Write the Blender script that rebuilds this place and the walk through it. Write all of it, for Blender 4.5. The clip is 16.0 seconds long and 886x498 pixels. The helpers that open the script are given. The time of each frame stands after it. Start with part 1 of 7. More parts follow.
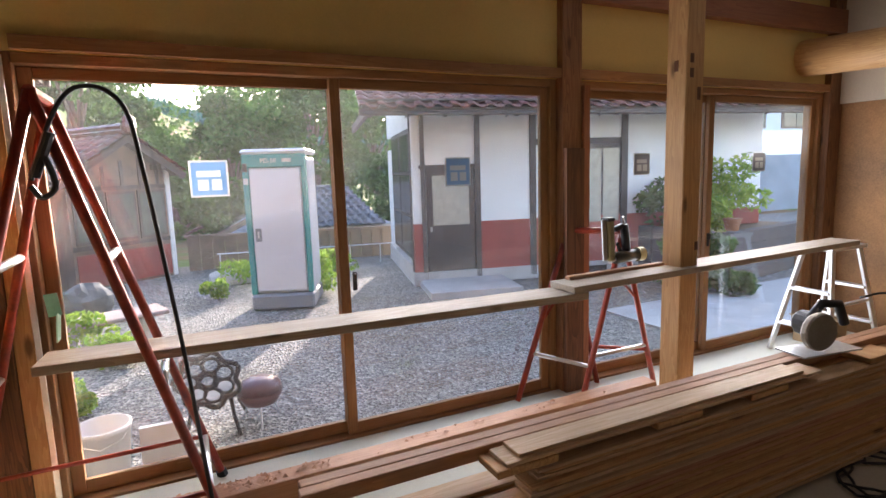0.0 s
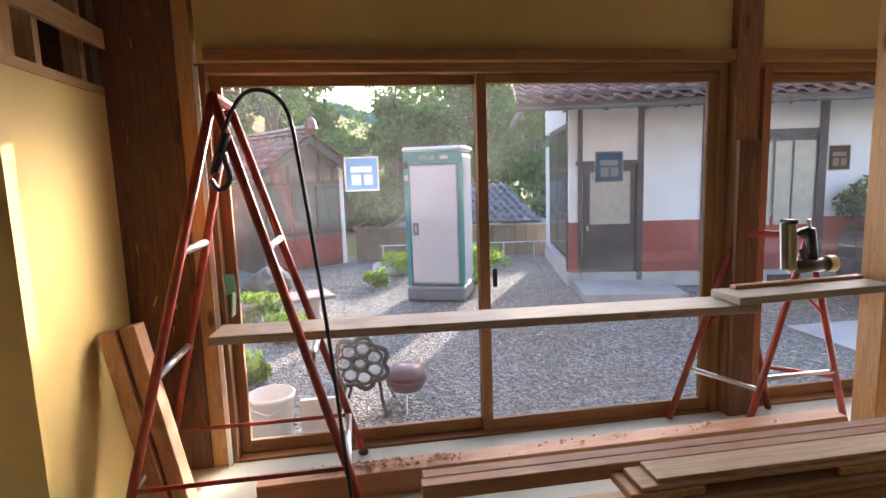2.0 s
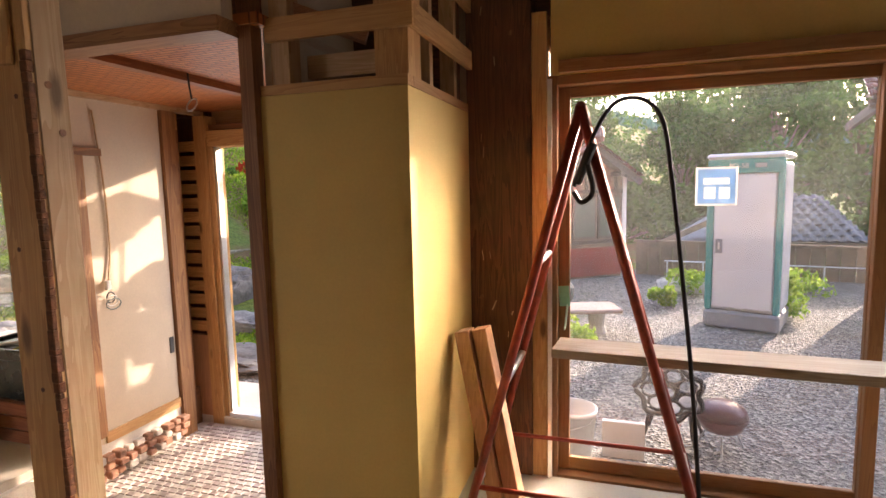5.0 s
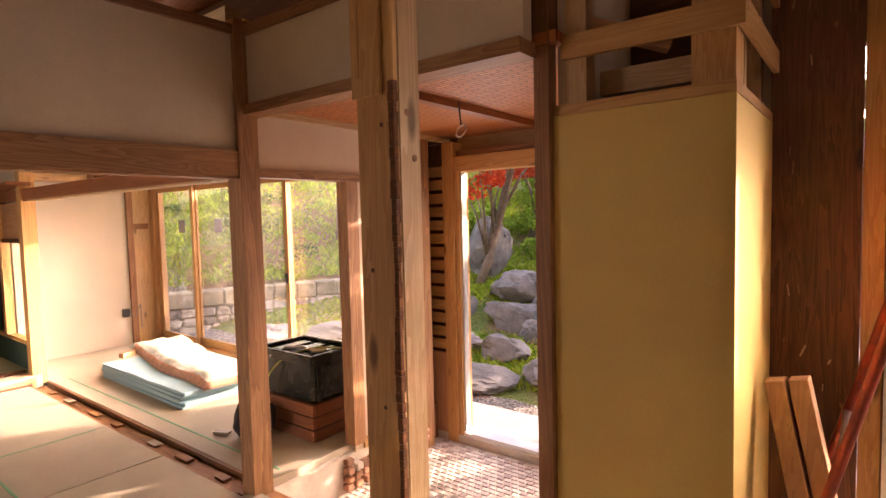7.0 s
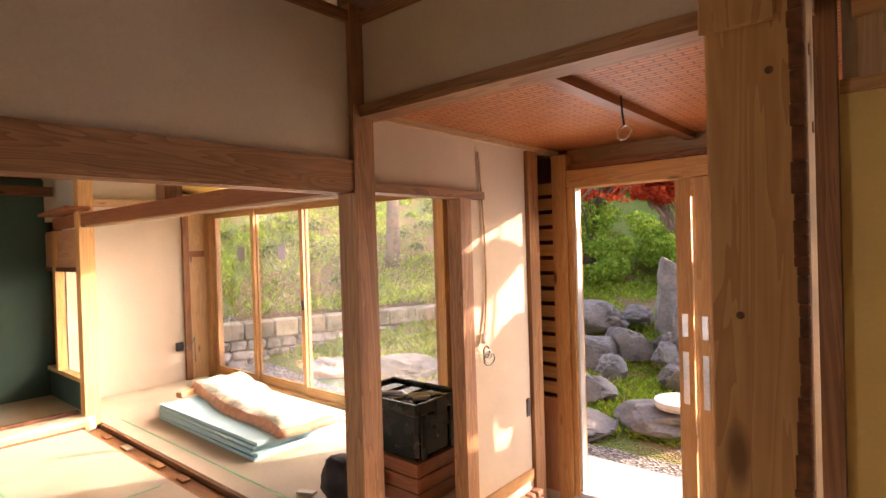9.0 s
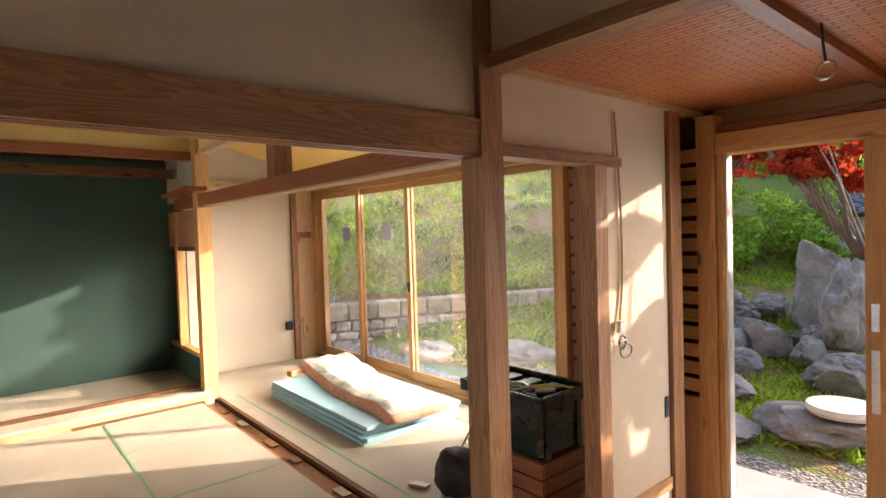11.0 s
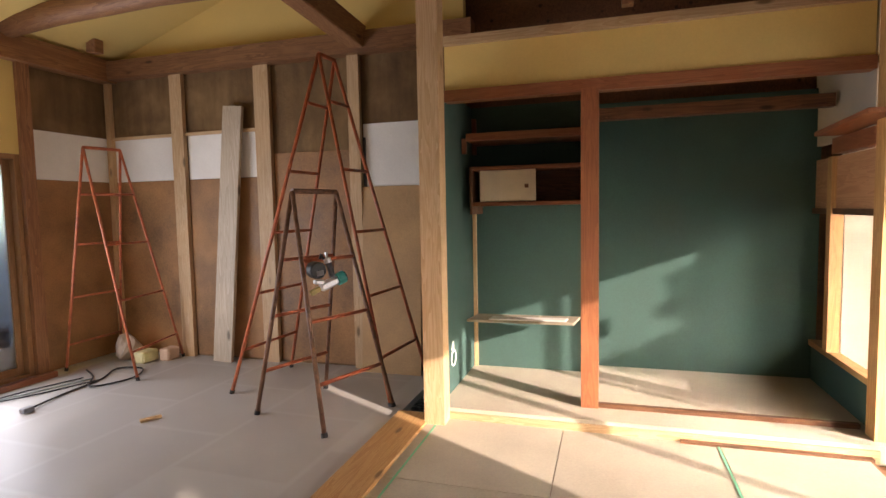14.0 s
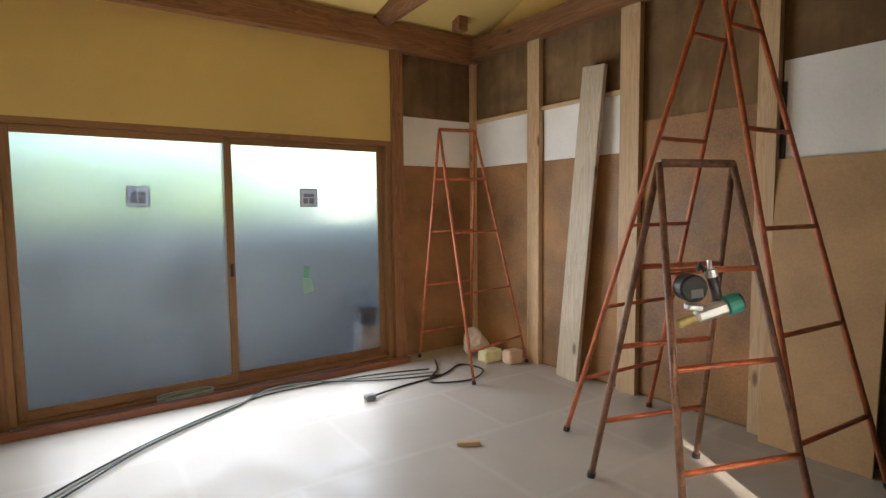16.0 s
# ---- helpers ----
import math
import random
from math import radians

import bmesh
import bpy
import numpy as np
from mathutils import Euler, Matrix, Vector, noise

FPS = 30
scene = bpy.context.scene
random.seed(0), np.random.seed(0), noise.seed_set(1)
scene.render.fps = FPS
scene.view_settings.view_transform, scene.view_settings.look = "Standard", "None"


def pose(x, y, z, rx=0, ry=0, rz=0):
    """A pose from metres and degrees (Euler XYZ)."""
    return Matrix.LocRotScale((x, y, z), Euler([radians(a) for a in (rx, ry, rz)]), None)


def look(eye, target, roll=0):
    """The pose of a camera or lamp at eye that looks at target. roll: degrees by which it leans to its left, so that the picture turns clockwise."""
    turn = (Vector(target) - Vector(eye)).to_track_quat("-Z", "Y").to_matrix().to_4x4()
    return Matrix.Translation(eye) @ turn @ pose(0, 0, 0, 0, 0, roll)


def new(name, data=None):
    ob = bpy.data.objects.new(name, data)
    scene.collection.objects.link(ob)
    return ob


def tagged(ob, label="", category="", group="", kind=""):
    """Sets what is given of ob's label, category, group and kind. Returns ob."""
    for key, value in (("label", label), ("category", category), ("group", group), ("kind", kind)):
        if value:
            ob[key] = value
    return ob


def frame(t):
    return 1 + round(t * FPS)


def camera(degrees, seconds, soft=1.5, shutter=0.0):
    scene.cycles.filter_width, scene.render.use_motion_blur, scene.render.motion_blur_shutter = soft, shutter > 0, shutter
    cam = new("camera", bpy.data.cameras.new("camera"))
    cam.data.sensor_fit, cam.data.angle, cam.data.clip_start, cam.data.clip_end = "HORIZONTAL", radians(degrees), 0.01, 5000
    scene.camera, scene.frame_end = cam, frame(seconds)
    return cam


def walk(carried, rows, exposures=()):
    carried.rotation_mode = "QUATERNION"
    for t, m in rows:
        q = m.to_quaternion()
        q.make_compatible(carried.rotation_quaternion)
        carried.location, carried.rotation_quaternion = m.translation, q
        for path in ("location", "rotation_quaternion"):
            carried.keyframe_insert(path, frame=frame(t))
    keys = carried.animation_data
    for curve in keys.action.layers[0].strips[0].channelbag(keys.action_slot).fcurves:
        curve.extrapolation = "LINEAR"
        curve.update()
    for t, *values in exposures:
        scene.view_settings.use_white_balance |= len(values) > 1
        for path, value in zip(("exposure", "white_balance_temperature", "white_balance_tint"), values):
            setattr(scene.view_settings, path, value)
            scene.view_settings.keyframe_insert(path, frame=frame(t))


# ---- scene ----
cam = camera(77.9, 16.0)
PATH = [
    (0, (0.4, -0.144, 1.51), (1.248, 1.645, 1.226), -1.8),
    (0.5, (0.456, -0.139, 1.516), (1.182, 1.702, 1.229), -1.8),
    (1, (0.489, -0.141, 1.509), (1.084, 1.748, 1.229), -1.9),
    (1.5, (0.496, -0.131, 1.5), (0.953, 1.796, 1.226), -1.9),
    (2, (0.5, -0.119, 1.497), (0.803, 1.839, 1.222), -1.9),
    (2.5, (0.494, -0.119, 1.492), (0.604, 1.86, 1.219), -1.8),
    (3, (0.473, -0.118, 1.481), (0.375, 1.86, 1.201), -1.7),
    (3.2, (0.465, -0.111, 1.481), (0.294, 1.861, 1.191), -1.7),
    (5.5, (0.056, -0.01, 1.543), (-0.736, 1.817, 1.354), -1.2),
    (6, (0.04, -0.012, 1.553), (-0.979, 1.7, 1.376), -1.3),
    (6.5, (-0.048, -0.023, 1.534), (-1.229, 1.583, 1.374), -1.4),
    (7, (-0.279, -0.063, 1.536), (-1.499, 1.517, 1.412), -1.4),
    (7.5, (-0.487, -0.084, 1.536), (-1.711, 1.495, 1.462), -1.4),
    (8, (-0.689, -0.042, 1.541), (-1.954, 1.507, 1.507), -1.7),
    (10.3, (-1.377, 0.023, 1.481), (-2.697, 1.525, 1.457), -1.8),
    (10.5, (-1.39, 0.032, 1.477), (-2.758, 1.49, 1.433), -1.8),
    (11, (-1.414, 0.128, 1.473), (-2.945, 1.414, 1.409), -1.8),
    (11.5, (-1.485, 0.294, 1.493), (-3.189, 1.339, 1.45), -1.9),
    (11.6, (-1.509, 0.313, 1.493), (-3.241, 1.313, 1.452), -1.7),
    (12, (-1.726, 0.353, 1.49), (-3.559, 1.153, 1.46), -1.8),
    (12.5, (-2.033, 0.365, 1.518), (-3.953, 0.918, 1.44), -1.7),
    (13, (-2.434, 0.362, 1.467), (-4.413, 0.637, 1.353), -1.5),
    (13.2, (-2.551, 0.368, 1.458), (-4.545, 0.487, 1.336), -1.5),
    (13.5, (-2.747, 0.32, 1.45), (-4.739, 0.196, 1.31), -1.3),
    (14, (-3.052, 0.182, 1.449), (-4.96, -0.398, 1.303), -1.1),
    (14.5, (-3.361, 0.045, 1.401), (-5.066, -0.989, 1.256), -0.9),
    (14.7, (-3.483, 0.004, 1.406), (-5.086, -1.184, 1.263), -0.9),
    (15, (-3.674, -0.064, 1.418), (-5.12, -1.438, 1.274), -0.8),
    (15.5, (-3.922, -0.259, 1.396), (-5.187, -1.801, 1.253), -0.7),
    (16, (-4.15, -0.425, 1.405), (-5.293, -2.059, 1.251), -0.6),
]
# seconds, stops, kelvin, tint
EXPOSURES = [(0.0, 2.85, 6300, 18), (3.2, 2.8, 6500, 20), (6.0, 2.95, 8000, 32), (7.0, 3.12, 8700, 40), (8.0, 3.35, 8900, 40), (10.5, 2.68, 7100, 19), (11.2, 2.75, 7100, 19), (12.0, 2.8, 7200, 24), (13.0, 2.48, 7200, 34), (13.4, 2.58, 7400, 38), (14.0, 2.85, 6900, 23), (14.5, 2.9, 6800, 15), (16.0, 2.85, 6900, 13)]
walk(cam, [(t, look(eye, target, roll)) for t, eye, target, roll in PATH], EXPOSURES)

# ---- world, sun, window light ----
SUN_AZ, SUN_EL = 29.5, 16.6          # degrees from +y towards +x, and above the horizon
world = bpy.data.worlds.new("world")
scene.world = world
world.use_nodes = True
wn = world.node_tree.nodes
sky = wn.new("ShaderNodeTexSky")
sky.sky_type = "NISHITA"
sky.sun_disc = False
sky.sun_elevation = radians(SUN_EL)
sky.sun_rotation = radians(SUN_AZ)
sky.air_density, sky.dust_density, sky.ozone_density = 1.0, 1.5, 1.0
world.node_tree.links.new(sky.outputs[0], wn["Background"].inputs[0])
wn["Background"].inputs[1].default_value = 0.15
sun_data = bpy.data.lights.new("sun", "SUN")
sun_data.energy, sun_data.angle, sun_data.color = 1.5, radians(0.6), (1.0, 0.90, 0.76)
sun = new("sun", sun_data)
sun_dir = Vector((math.sin(radians(SUN_AZ)) * math.cos(radians(SUN_EL)), math.cos(radians(SUN_AZ)) * math.cos(radians(SUN_EL)), math.sin(radians(SUN_EL))))
sun.matrix_world = look(sun_dir * 40, (0, 0, 0))


def window_light(name, centre, target, w, h, watts, colour):
    """The sky's light in a window's opening."""
    d = bpy.data.lights.new(name, "AREA")
    d.shape, d.size, d.size_y, d.energy, d.color = "RECTANGLE", w, h, watts, colour
    ob = new(name, d)
    ob.matrix_world = look(centre, target)
    return ob


SKYCOL = (0.92, 0.96, 1.0)
window_light("window_light_yard", (1.75, 2.62, 1.05), (1.75, 0, 1.1), 1.5, 1.7, 2.0, SKYCOL)
window_light("window_light_yard_far", (3.9, 2.62, 1.05), (3.9, 0, 1.1), 2.2, 1.7, 5, SKYCOL)
window_light("window_light_engawa", (-5.3, 3.14, 1.0), (-5.2, 0, 0.6), 2.4, 1.6, 2.2, SKYCOL)
window_light("window_light_frosted", (-5.2, -4.70, 1.0), (-5.2, 0, 1.5), 2.4, 1.7, 11, (0.85, 0.93, 1.0))
window_light("window_light_entrance", (-2.4, 3.32, 0.9), (-2.4, 0, 0.5), 0.7, 1.8, 1.2, SKYCOL)

# ---- helpers for meshes ----
BASE = {}


def thing(name, x, y, z, label, category, group="", kind="", rz=0.0):
    """An Empty at the base of a thing; its parts are given in world metres unless it is turned."""
    ob = new(name)
    ob.empty_display_size = 0.1
    ob.matrix_world = pose(x, y, z, 0, 0, rz)
    BASE[ob] = pose(x, y, z, 0, 0, rz)
    return tagged(ob, label, category, group, kind)


def finish(bm, name, material, smooth=False):
    bmesh.ops.recalc_face_normals(bm, faces=bm.faces[:])
    me = bpy.data.meshes.new(name)
    bm.to_mesh(me)
    bm.free()
    if material:
        me.materials.append(material)
    if smooth:
        for p in me.polygons:
            p.use_smooth = True
    return me


def part(name, bm, material, parent, label="", local=False, smooth=False):
    """Links a bmesh as one mesh under a thing or a part; coordinates are the world's unless local."""
    if not local:
        bm.transform(BASE[parent].inverted())
    ob = new(name, finish(bm, name, material, smooth))
    ob.parent = parent
    BASE[ob] = BASE[parent].copy()
    return tagged(ob, label)


def solid(name, bm, material, label="", category="", kind="structure", smooth=False, group=""):
    """A top-level mesh in world metres."""
    ob = new(name, finish(bm, name, material, smooth))
    BASE[ob] = Matrix()
    return tagged(ob, label, category, group, kind)


def box(x0, x1, y0, y1, z0, z1, bevel=0.0, bm=None):
    own = bmesh.new()
    bmesh.ops.create_cube(own, size=1.0)
    own.transform(Matrix.Translation(((x0 + x1) / 2, (y0 + y1) / 2, (z0 + z1) / 2)) @ Matrix.Diagonal((abs(x1 - x0), abs(y1 - y0), abs(z1 - z0), 1)))
    if bevel:
        bmesh.ops.bevel(own, geom=own.edges[:], offset=bevel, segments=1, affect="EDGES")
    return join(bm, own)


def join(bm, own):
    if bm is None:
        return own
    me = bpy.data.meshes.new("tmp")
    own.to_mesh(me)
    own.free()
    bm.from_mesh(me)
    bpy.data.meshes.remove(me)
    return bm


def bar(a, b, w, h, bevel=0.0, bm=None, twist=0.0):
    """A straight timber of w by h from a to b."""
    a, b = Vector(a), Vector(b)
    own = bmesh.new()
    bmesh.ops.create_cube(own, size=1.0)
    d = b - a
    up = Vector((0, 0, 1)) if abs(d.normalized().z) < 0.95 else Vector((0, 1, 0))
    x = d.normalized()
    y = up.cross(x).normalized()
    z = x.cross(y)
    m = Matrix((x, y, z)).transposed().to_4x4()
    own.transform(Matrix.Diagonal((d.length, w, h, 1)))
    if bevel:
        bmesh.ops.bevel(own, geom=own.edges[:], offset=bevel, segments=1, affect="EDGES")
    own.transform(Matrix.Translation((a + b) / 2) @ m @ pose(0, 0, 0, twist, 0, 0))
    return join(bm, own)


def tube(points, r, sides=8, bm=None, closed=False, taper=None):
    """A round tube along points."""
    own = bmesh.new()
    pts = [Vector(p) for p in points]
    rings = []
    ref = Vector((0.31, 0.17, 0.93)).normalized()
    n = len(pts)
    for i, p in enumerate(pts):
        d = (pts[min(i + 1, n - 1)] - pts[max(i - 1, 0)]).normalized()
        if closed:
            d = (pts[(i + 1) % n] - pts[i - 1]).normalized()
        s = d.cross(ref)
        if s.length < 0.1:
            s = d.cross(Vector((1, 0, 0)))
        s.normalize()
        t = d.cross(s)
        rr = r if taper is None else r * taper[i]
        rings.append([own.verts.new(p + (s * math.cos(k * 2 * math.pi / sides) + t * math.sin(k * 2 * math.pi / sides)) * rr) for k in range(sides)])
    span = n if closed else n - 1
    for i in range(span):
        ra, rb = rings[i], rings[(i + 1) % n]
        for k in range(sides):
            own.faces.new((ra[k], ra[(k + 1) % sides], rb[(k + 1) % sides], rb[k]))
    if not closed:
        own.faces.new(rings[0])
        own.faces.new(rings[-1])
    return join(bm, own)


def flow(points, n=6):
    """A smooth path through points."""
    pts = [Vector(p) for p in points]
    pts = [pts[0] * 2 - pts[1]] + pts + [pts[-1] * 2 - pts[-2]]
    out = []
    for a, b, c, d in zip(pts, pts[1:], pts[2:], pts[3:]):
        for k in range(n):
            u = k / n
            out.append(0.5 * (2 * b + (c - a) * u + (2 * a - 5 * b + 4 * c - d) * u * u + (3 * b - a - 3 * c + d) * u ** 3))
    return out + [pts[-2]]


def lathe(profile, x, y, z, sides=24, bm=None):
    """A turned shape from (radius, height) pairs."""
    own = bmesh.new()
    rings = [[own.verts.new((x + r * math.cos(k * 2 * math.pi / sides), y + r * math.sin(k * 2 * math.pi / sides), z + h)) for k in range(sides)] for r, h in profile]
    for ra, rb in zip(rings, rings[1:]):
        for k in range(sides):
            own.faces.new((ra[k], ra[(k + 1) % sides], rb[(k + 1) % sides], rb[k]))
    own.faces.new(rings[0])
    own.faces.new(rings[-1])
    return join(bm, own)


def rock_mesh(x, y, z, sx, sy, sz, seed, rough=0.35, sub=3):
    own = bmesh.new()
    bmesh.ops.create_icosphere(own, subdivisions=sub, radius=1.0)
    off = Vector((seed * 3.1, seed * 7.7, seed * 1.3))
    for v in own.verts:
        n1 = noise.noise(v.co * 0.9 + off)
        n2 = noise.noise(v.co * 2.6 + off)
        n3 = abs(noise.noise(v.co * 5.5 + off)) + 0.5 * abs(noise.noise(v.co * 11 + off))
        f = 1 + rough * n1 + rough * 0.5 * n2 - rough * 0.4 * n3
        v.co = Vector((v.co.x * f * sx, v.co.y * f * sy, v.co.z * f * sz))
    rr = random.Random(seed)
    for k in range(9):
        n = Vector((rr.gauss(0, 1), rr.gauss(0, 1), rr.gauss(0, 0.8))).normalized()
        lim = rr.uniform(0.55, 0.85) * (abs(n.x) * sx + abs(n.y) * sy + abs(n.z) * sz) / 1.35
        for v in own.verts:
            e = v.co.dot(n) - lim
            if e > 0:
                v.co -= n * e * 0.85
    own.transform(Matrix.Translation((x, y, z)))
    return own


def soup(name, verts, faces, material):
    me = bpy.data.meshes.new(name)
    me.from_pydata(verts, [], faces)
    me.materials.append(material)
    return me


# ---- materials ----
def mat(name):
    m = bpy.data.materials.new(name)
    m.use_nodes = True
    t = m.node_tree
    return m, t, t.nodes["Principled BSDF"]


def add(t, kind, **values):
    n = t.nodes.new(kind)
    for k, v in values.items():
        n.inputs[k.replace("_", " ")].default_value = v
    return n


def coords(t, scale=(1, 1, 1), vary=True, rot=(0, 0, 0)):
    """Object coordinates in metres, shifted from object to object."""
    tc = t.nodes.new("ShaderNodeTexCoord")
    mp = t.nodes.new("ShaderNodeMapping")
    mp.inputs["Scale"].default_value = scale
    mp.inputs["Rotation"].default_value = rot
    if vary:
        oi = t.nodes.new("ShaderNodeObjectInfo")
        sc = t.nodes.new("ShaderNodeVectorMath")
        sc.operation = "SCALE"
        sc.inputs[0].default_value = (13.0, 7.0, 9.0)
        t.links.new(oi.outputs["Random"], sc.inputs["Scale"])
        ad = t.nodes.new("ShaderNodeVectorMath")
        t.links.new(tc.outputs["Object"], ad.inputs[0])
        t.links.new(sc.outputs[0], ad.inputs[1])
        t.links.new(ad.outputs[0], mp.inputs["Vector"])
    else:
        t.links.new(tc.outputs["Object"], mp.inputs["Vector"])
    return mp.outputs[0]


def noise_of(t, vec, scale, detail=4.0, rough=0.55, distortion=0.0):
    n = add(t, "ShaderNodeTexNoise", Scale=scale, Detail=detail, Roughness=rough, Distortion=distortion)
    t.links.new(vec, n.inputs["Vector"])
    return n.outputs["Fac"]


def ramp(t, fac, stops):
    r = t.nodes.new("ShaderNodeValToRGB")
    e = r.color_ramp.elements
    e[0].position, e[0].color = stops[0][0], (*stops[0][1], 1)
    e[1].position, e[1].color = stops[-1][0], (*stops[-1][1], 1)
    for p, c in stops[1:-1]:
        k = e.new(p)
        k.color = (*c, 1)
    t.links.new(fac, r.inputs["Fac"])
    return r.outputs["Color"]


def mix(t, fac, a, b, mode="MIX"):
    n = t.nodes.new("ShaderNodeMix")
    n.data_type, n.blend_type = "RGBA", mode
    for sock, v in ((n.inputs["Factor"], fac), (n.inputs["A"], a), (n.inputs["B"], b)):
        if isinstance(v, (int, float)):
            sock.default_value = v
        elif isinstance(v, tuple):
            sock.default_value = (*v, 1)
        else:
            t.links.new(v, sock)
    return n.outputs["Result"]


def bump(t, p, height, strength, distance=0.01):
    b = t.nodes.new("ShaderNodeBump")
    b.inputs["Strength"].default_value = strength
    b.inputs["Distance"].default_value = distance
    t.links.new(height, b.inputs["Height"])
    t.links.new(b.outputs[0], p.inputs["Normal"])


def mathn(t, op, a, b=0.0):
    n = t.nodes.new("ShaderNodeMath")
    n.operation = op
    for s, v in ((n.inputs[0], a), (n.inputs[1], b)):
        if isinstance(v, (int, float)):
            s.default_value = v
        else:
            t.links.new(v, s)
    return n.outputs[0]


def wood(name, light, dark, axis="x", rough=0.55, grain=1.0, knots=True, dirt=0.15, spread=0.12, figure=False):
    """Sawn timber with its grain along axis."""
    m, t, p = mat(name)
    long = {"x": (0.9, 14, 14), "y": (14, 0.9, 14), "z": (14, 14, 0.9)}[axis]
    v = coords(t, long)
    vv = coords(t, (1, 1, 1))
    if figure:
        n1 = noise_of(t, coords(t, {"x": (0.8, 7, 7), "y": (7, 0.8, 7), "z": (7, 7, 0.8)}[axis]), 1.0, 2.5, 0.5, 0.5)
        rings = mathn(t, "POWER", mathn(t, "FRACT", mathn(t, "MULTIPLY", n1, 15.0 * grain)), 1.6)
    else:
        n1 = noise_of(t, v, 1.0, 3, 0.55, 1.2)
        rings = mathn(t, "FRACT", mathn(t, "MULTIPLY", n1, 7.0 * grain))
    fine = noise_of(t, v, 6.0, 3, 0.7)
    soft = mathn(t, "ADD", mathn(t, "MULTIPLY", rings, 0.55), mathn(t, "MULTIPLY", fine, 0.45))
    col = ramp(t, soft, [(0.15, light), (0.85, dark)])
    if knots:
        kv = coords(t, {"x": (2.0, 6, 6), "y": (6, 2.0, 6), "z": (6, 6, 2.0)}[axis])
        vo = add(t, "ShaderNodeTexVoronoi", Scale=1.0)
        t.links.new(kv, vo.inputs["Vector"])
        k = ramp(t, vo.outputs["Distance"], [(0.06, (1, 1, 1)), (0.13, (0, 0, 0))])
        col = mix(t, k, col, tuple(c * 0.4 for c in dark))
    stain = ramp(t, noise_of(t, vv, 1.7, 4), [(0.35, (0, 0, 0)), (0.75, (1, 1, 1))])
    col = mix(t, mathn(t, "MULTIPLY", stain, dirt), col, tuple(c * 0.45 for c in dark))
    oi = t.nodes.new("ShaderNodeObjectInfo")
    hsv = t.nodes.new("ShaderNodeHueSaturation")
    val = mathn(t, "ADD", mathn(t, "MULTIPLY", oi.outputs["Random"], 2 * spread), 1 - spread)
    t.links.new(val, hsv.inputs["Value"])
    t.links.new(col, hsv.inputs["Color"])
    t.links.new(hsv.outputs[0], p.inputs["Base Color"])
    p.inputs["Roughness"].default_value = rough
    bump(t, p, soft, 0.25, 0.003)
    return m


def woods(name, light, dark, **k):
    return {a: wood(name + "_" + a, light, dark, a, **k) for a in "xyz"}


def plain(name, colour, rough=0.6, metal=0.0, vary=0.12, scale=6.0, bumpy=0.05, coat=0.0, second=None, fine=80.0, spread=0.0):
    """A surface of one colour with blotches, fine grain and relief."""
    m, t, p = mat(name)
    v = coords(t)
    big = noise_of(t, v, scale, 5)
    small = noise_of(t, v, fine, 3)
    f = mathn(t, "ADD", mathn(t, "MULTIPLY", big, 0.7), mathn(t, "MULTIPLY", small, 0.3))
    lo = second or tuple(c * (1 - 2 * vary) for c in colour)
    hi = tuple(min(1, c * (1 + vary)) for c in colour)
    col = ramp(t, f, [(0.3, lo), (0.65, hi)])
    if spread:
        oi = t.nodes.new("ShaderNodeObjectInfo")
        hsv = t.nodes.new("ShaderNodeHueSaturation")
        t.links.new(mathn(t, "ADD", mathn(t, "MULTIPLY", oi.outputs["Random"], 2 * spread), 1 - spread), hsv.inputs["Value"])
        t.links.new(col, hsv.inputs["Color"])
        col = hsv.outputs[0]
    t.links.new(col, p.inputs["Base Color"])
    t.links.new(ramp(t, big, [(0.3, (rough * 0.8,) * 3), (0.7, (min(1, rough * 1.15),) * 3)]), p.inputs["Roughness"])
    p.inputs["Metallic"].default_value = metal
    p.inputs["Coat Weight"].default_value = coat
    if bumpy:
        bump(t, p, f, bumpy * 4, 0.004)
    return m


def glass(name, tint=(1, 1, 1), rough=0.0):
    m, t, p = mat(name)
    p.inputs["Base Color"].default_value = (*tint, 1)
    p.inputs["Transmission Weight"].default_value = 1.0
    p.inputs["Roughness"].default_value = rough
    p.inputs["IOR"].default_value = 1.45
    return m


FRESH = woods("fresh_pine", (0.66, 0.40, 0.17), (0.49, 0.25, 0.088))
SASHL = woods("light_sash_wood", (0.50, 0.29, 0.12), (0.36, 0.18, 0.07), knots=False)
PALE = woods("pale_cedar", (0.66, 0.47, 0.28), (0.50, 0.31, 0.15))
SASH = woods("sash_wood", (0.36, 0.19, 0.075), (0.27, 0.13, 0.05), knots=False, dirt=0.05)
OLD = woods("old_brown_timber", (0.36, 0.175, 0.075), (0.19, 0.08, 0.034), dirt=0.3)
KAMOI = woods("grained_lintel_wood", (0.46, 0.24, 0.10), (0.23, 0.10, 0.042), grain=0.8, knots=False, dirt=0.1)
FIGURED = wood("figured_lintel_wood", (0.48, 0.25, 0.105), (0.26, 0.115, 0.048), "y", grain=1.3, knots=False, dirt=0.12, figure=True)
REDW = woods("red_brown_timber", (0.36, 0.14, 0.06), (0.24, 0.08, 0.035), knots=False, rough=0.42)
DARKP = woods("dark_aged_post", (0.24, 0.10, 0.042), (0.09, 0.038, 0.017), dirt=0.5)
PINK = woods("reddish_cedar", (0.60, 0.33, 0.18), (0.45, 0.22, 0.11), knots=False)
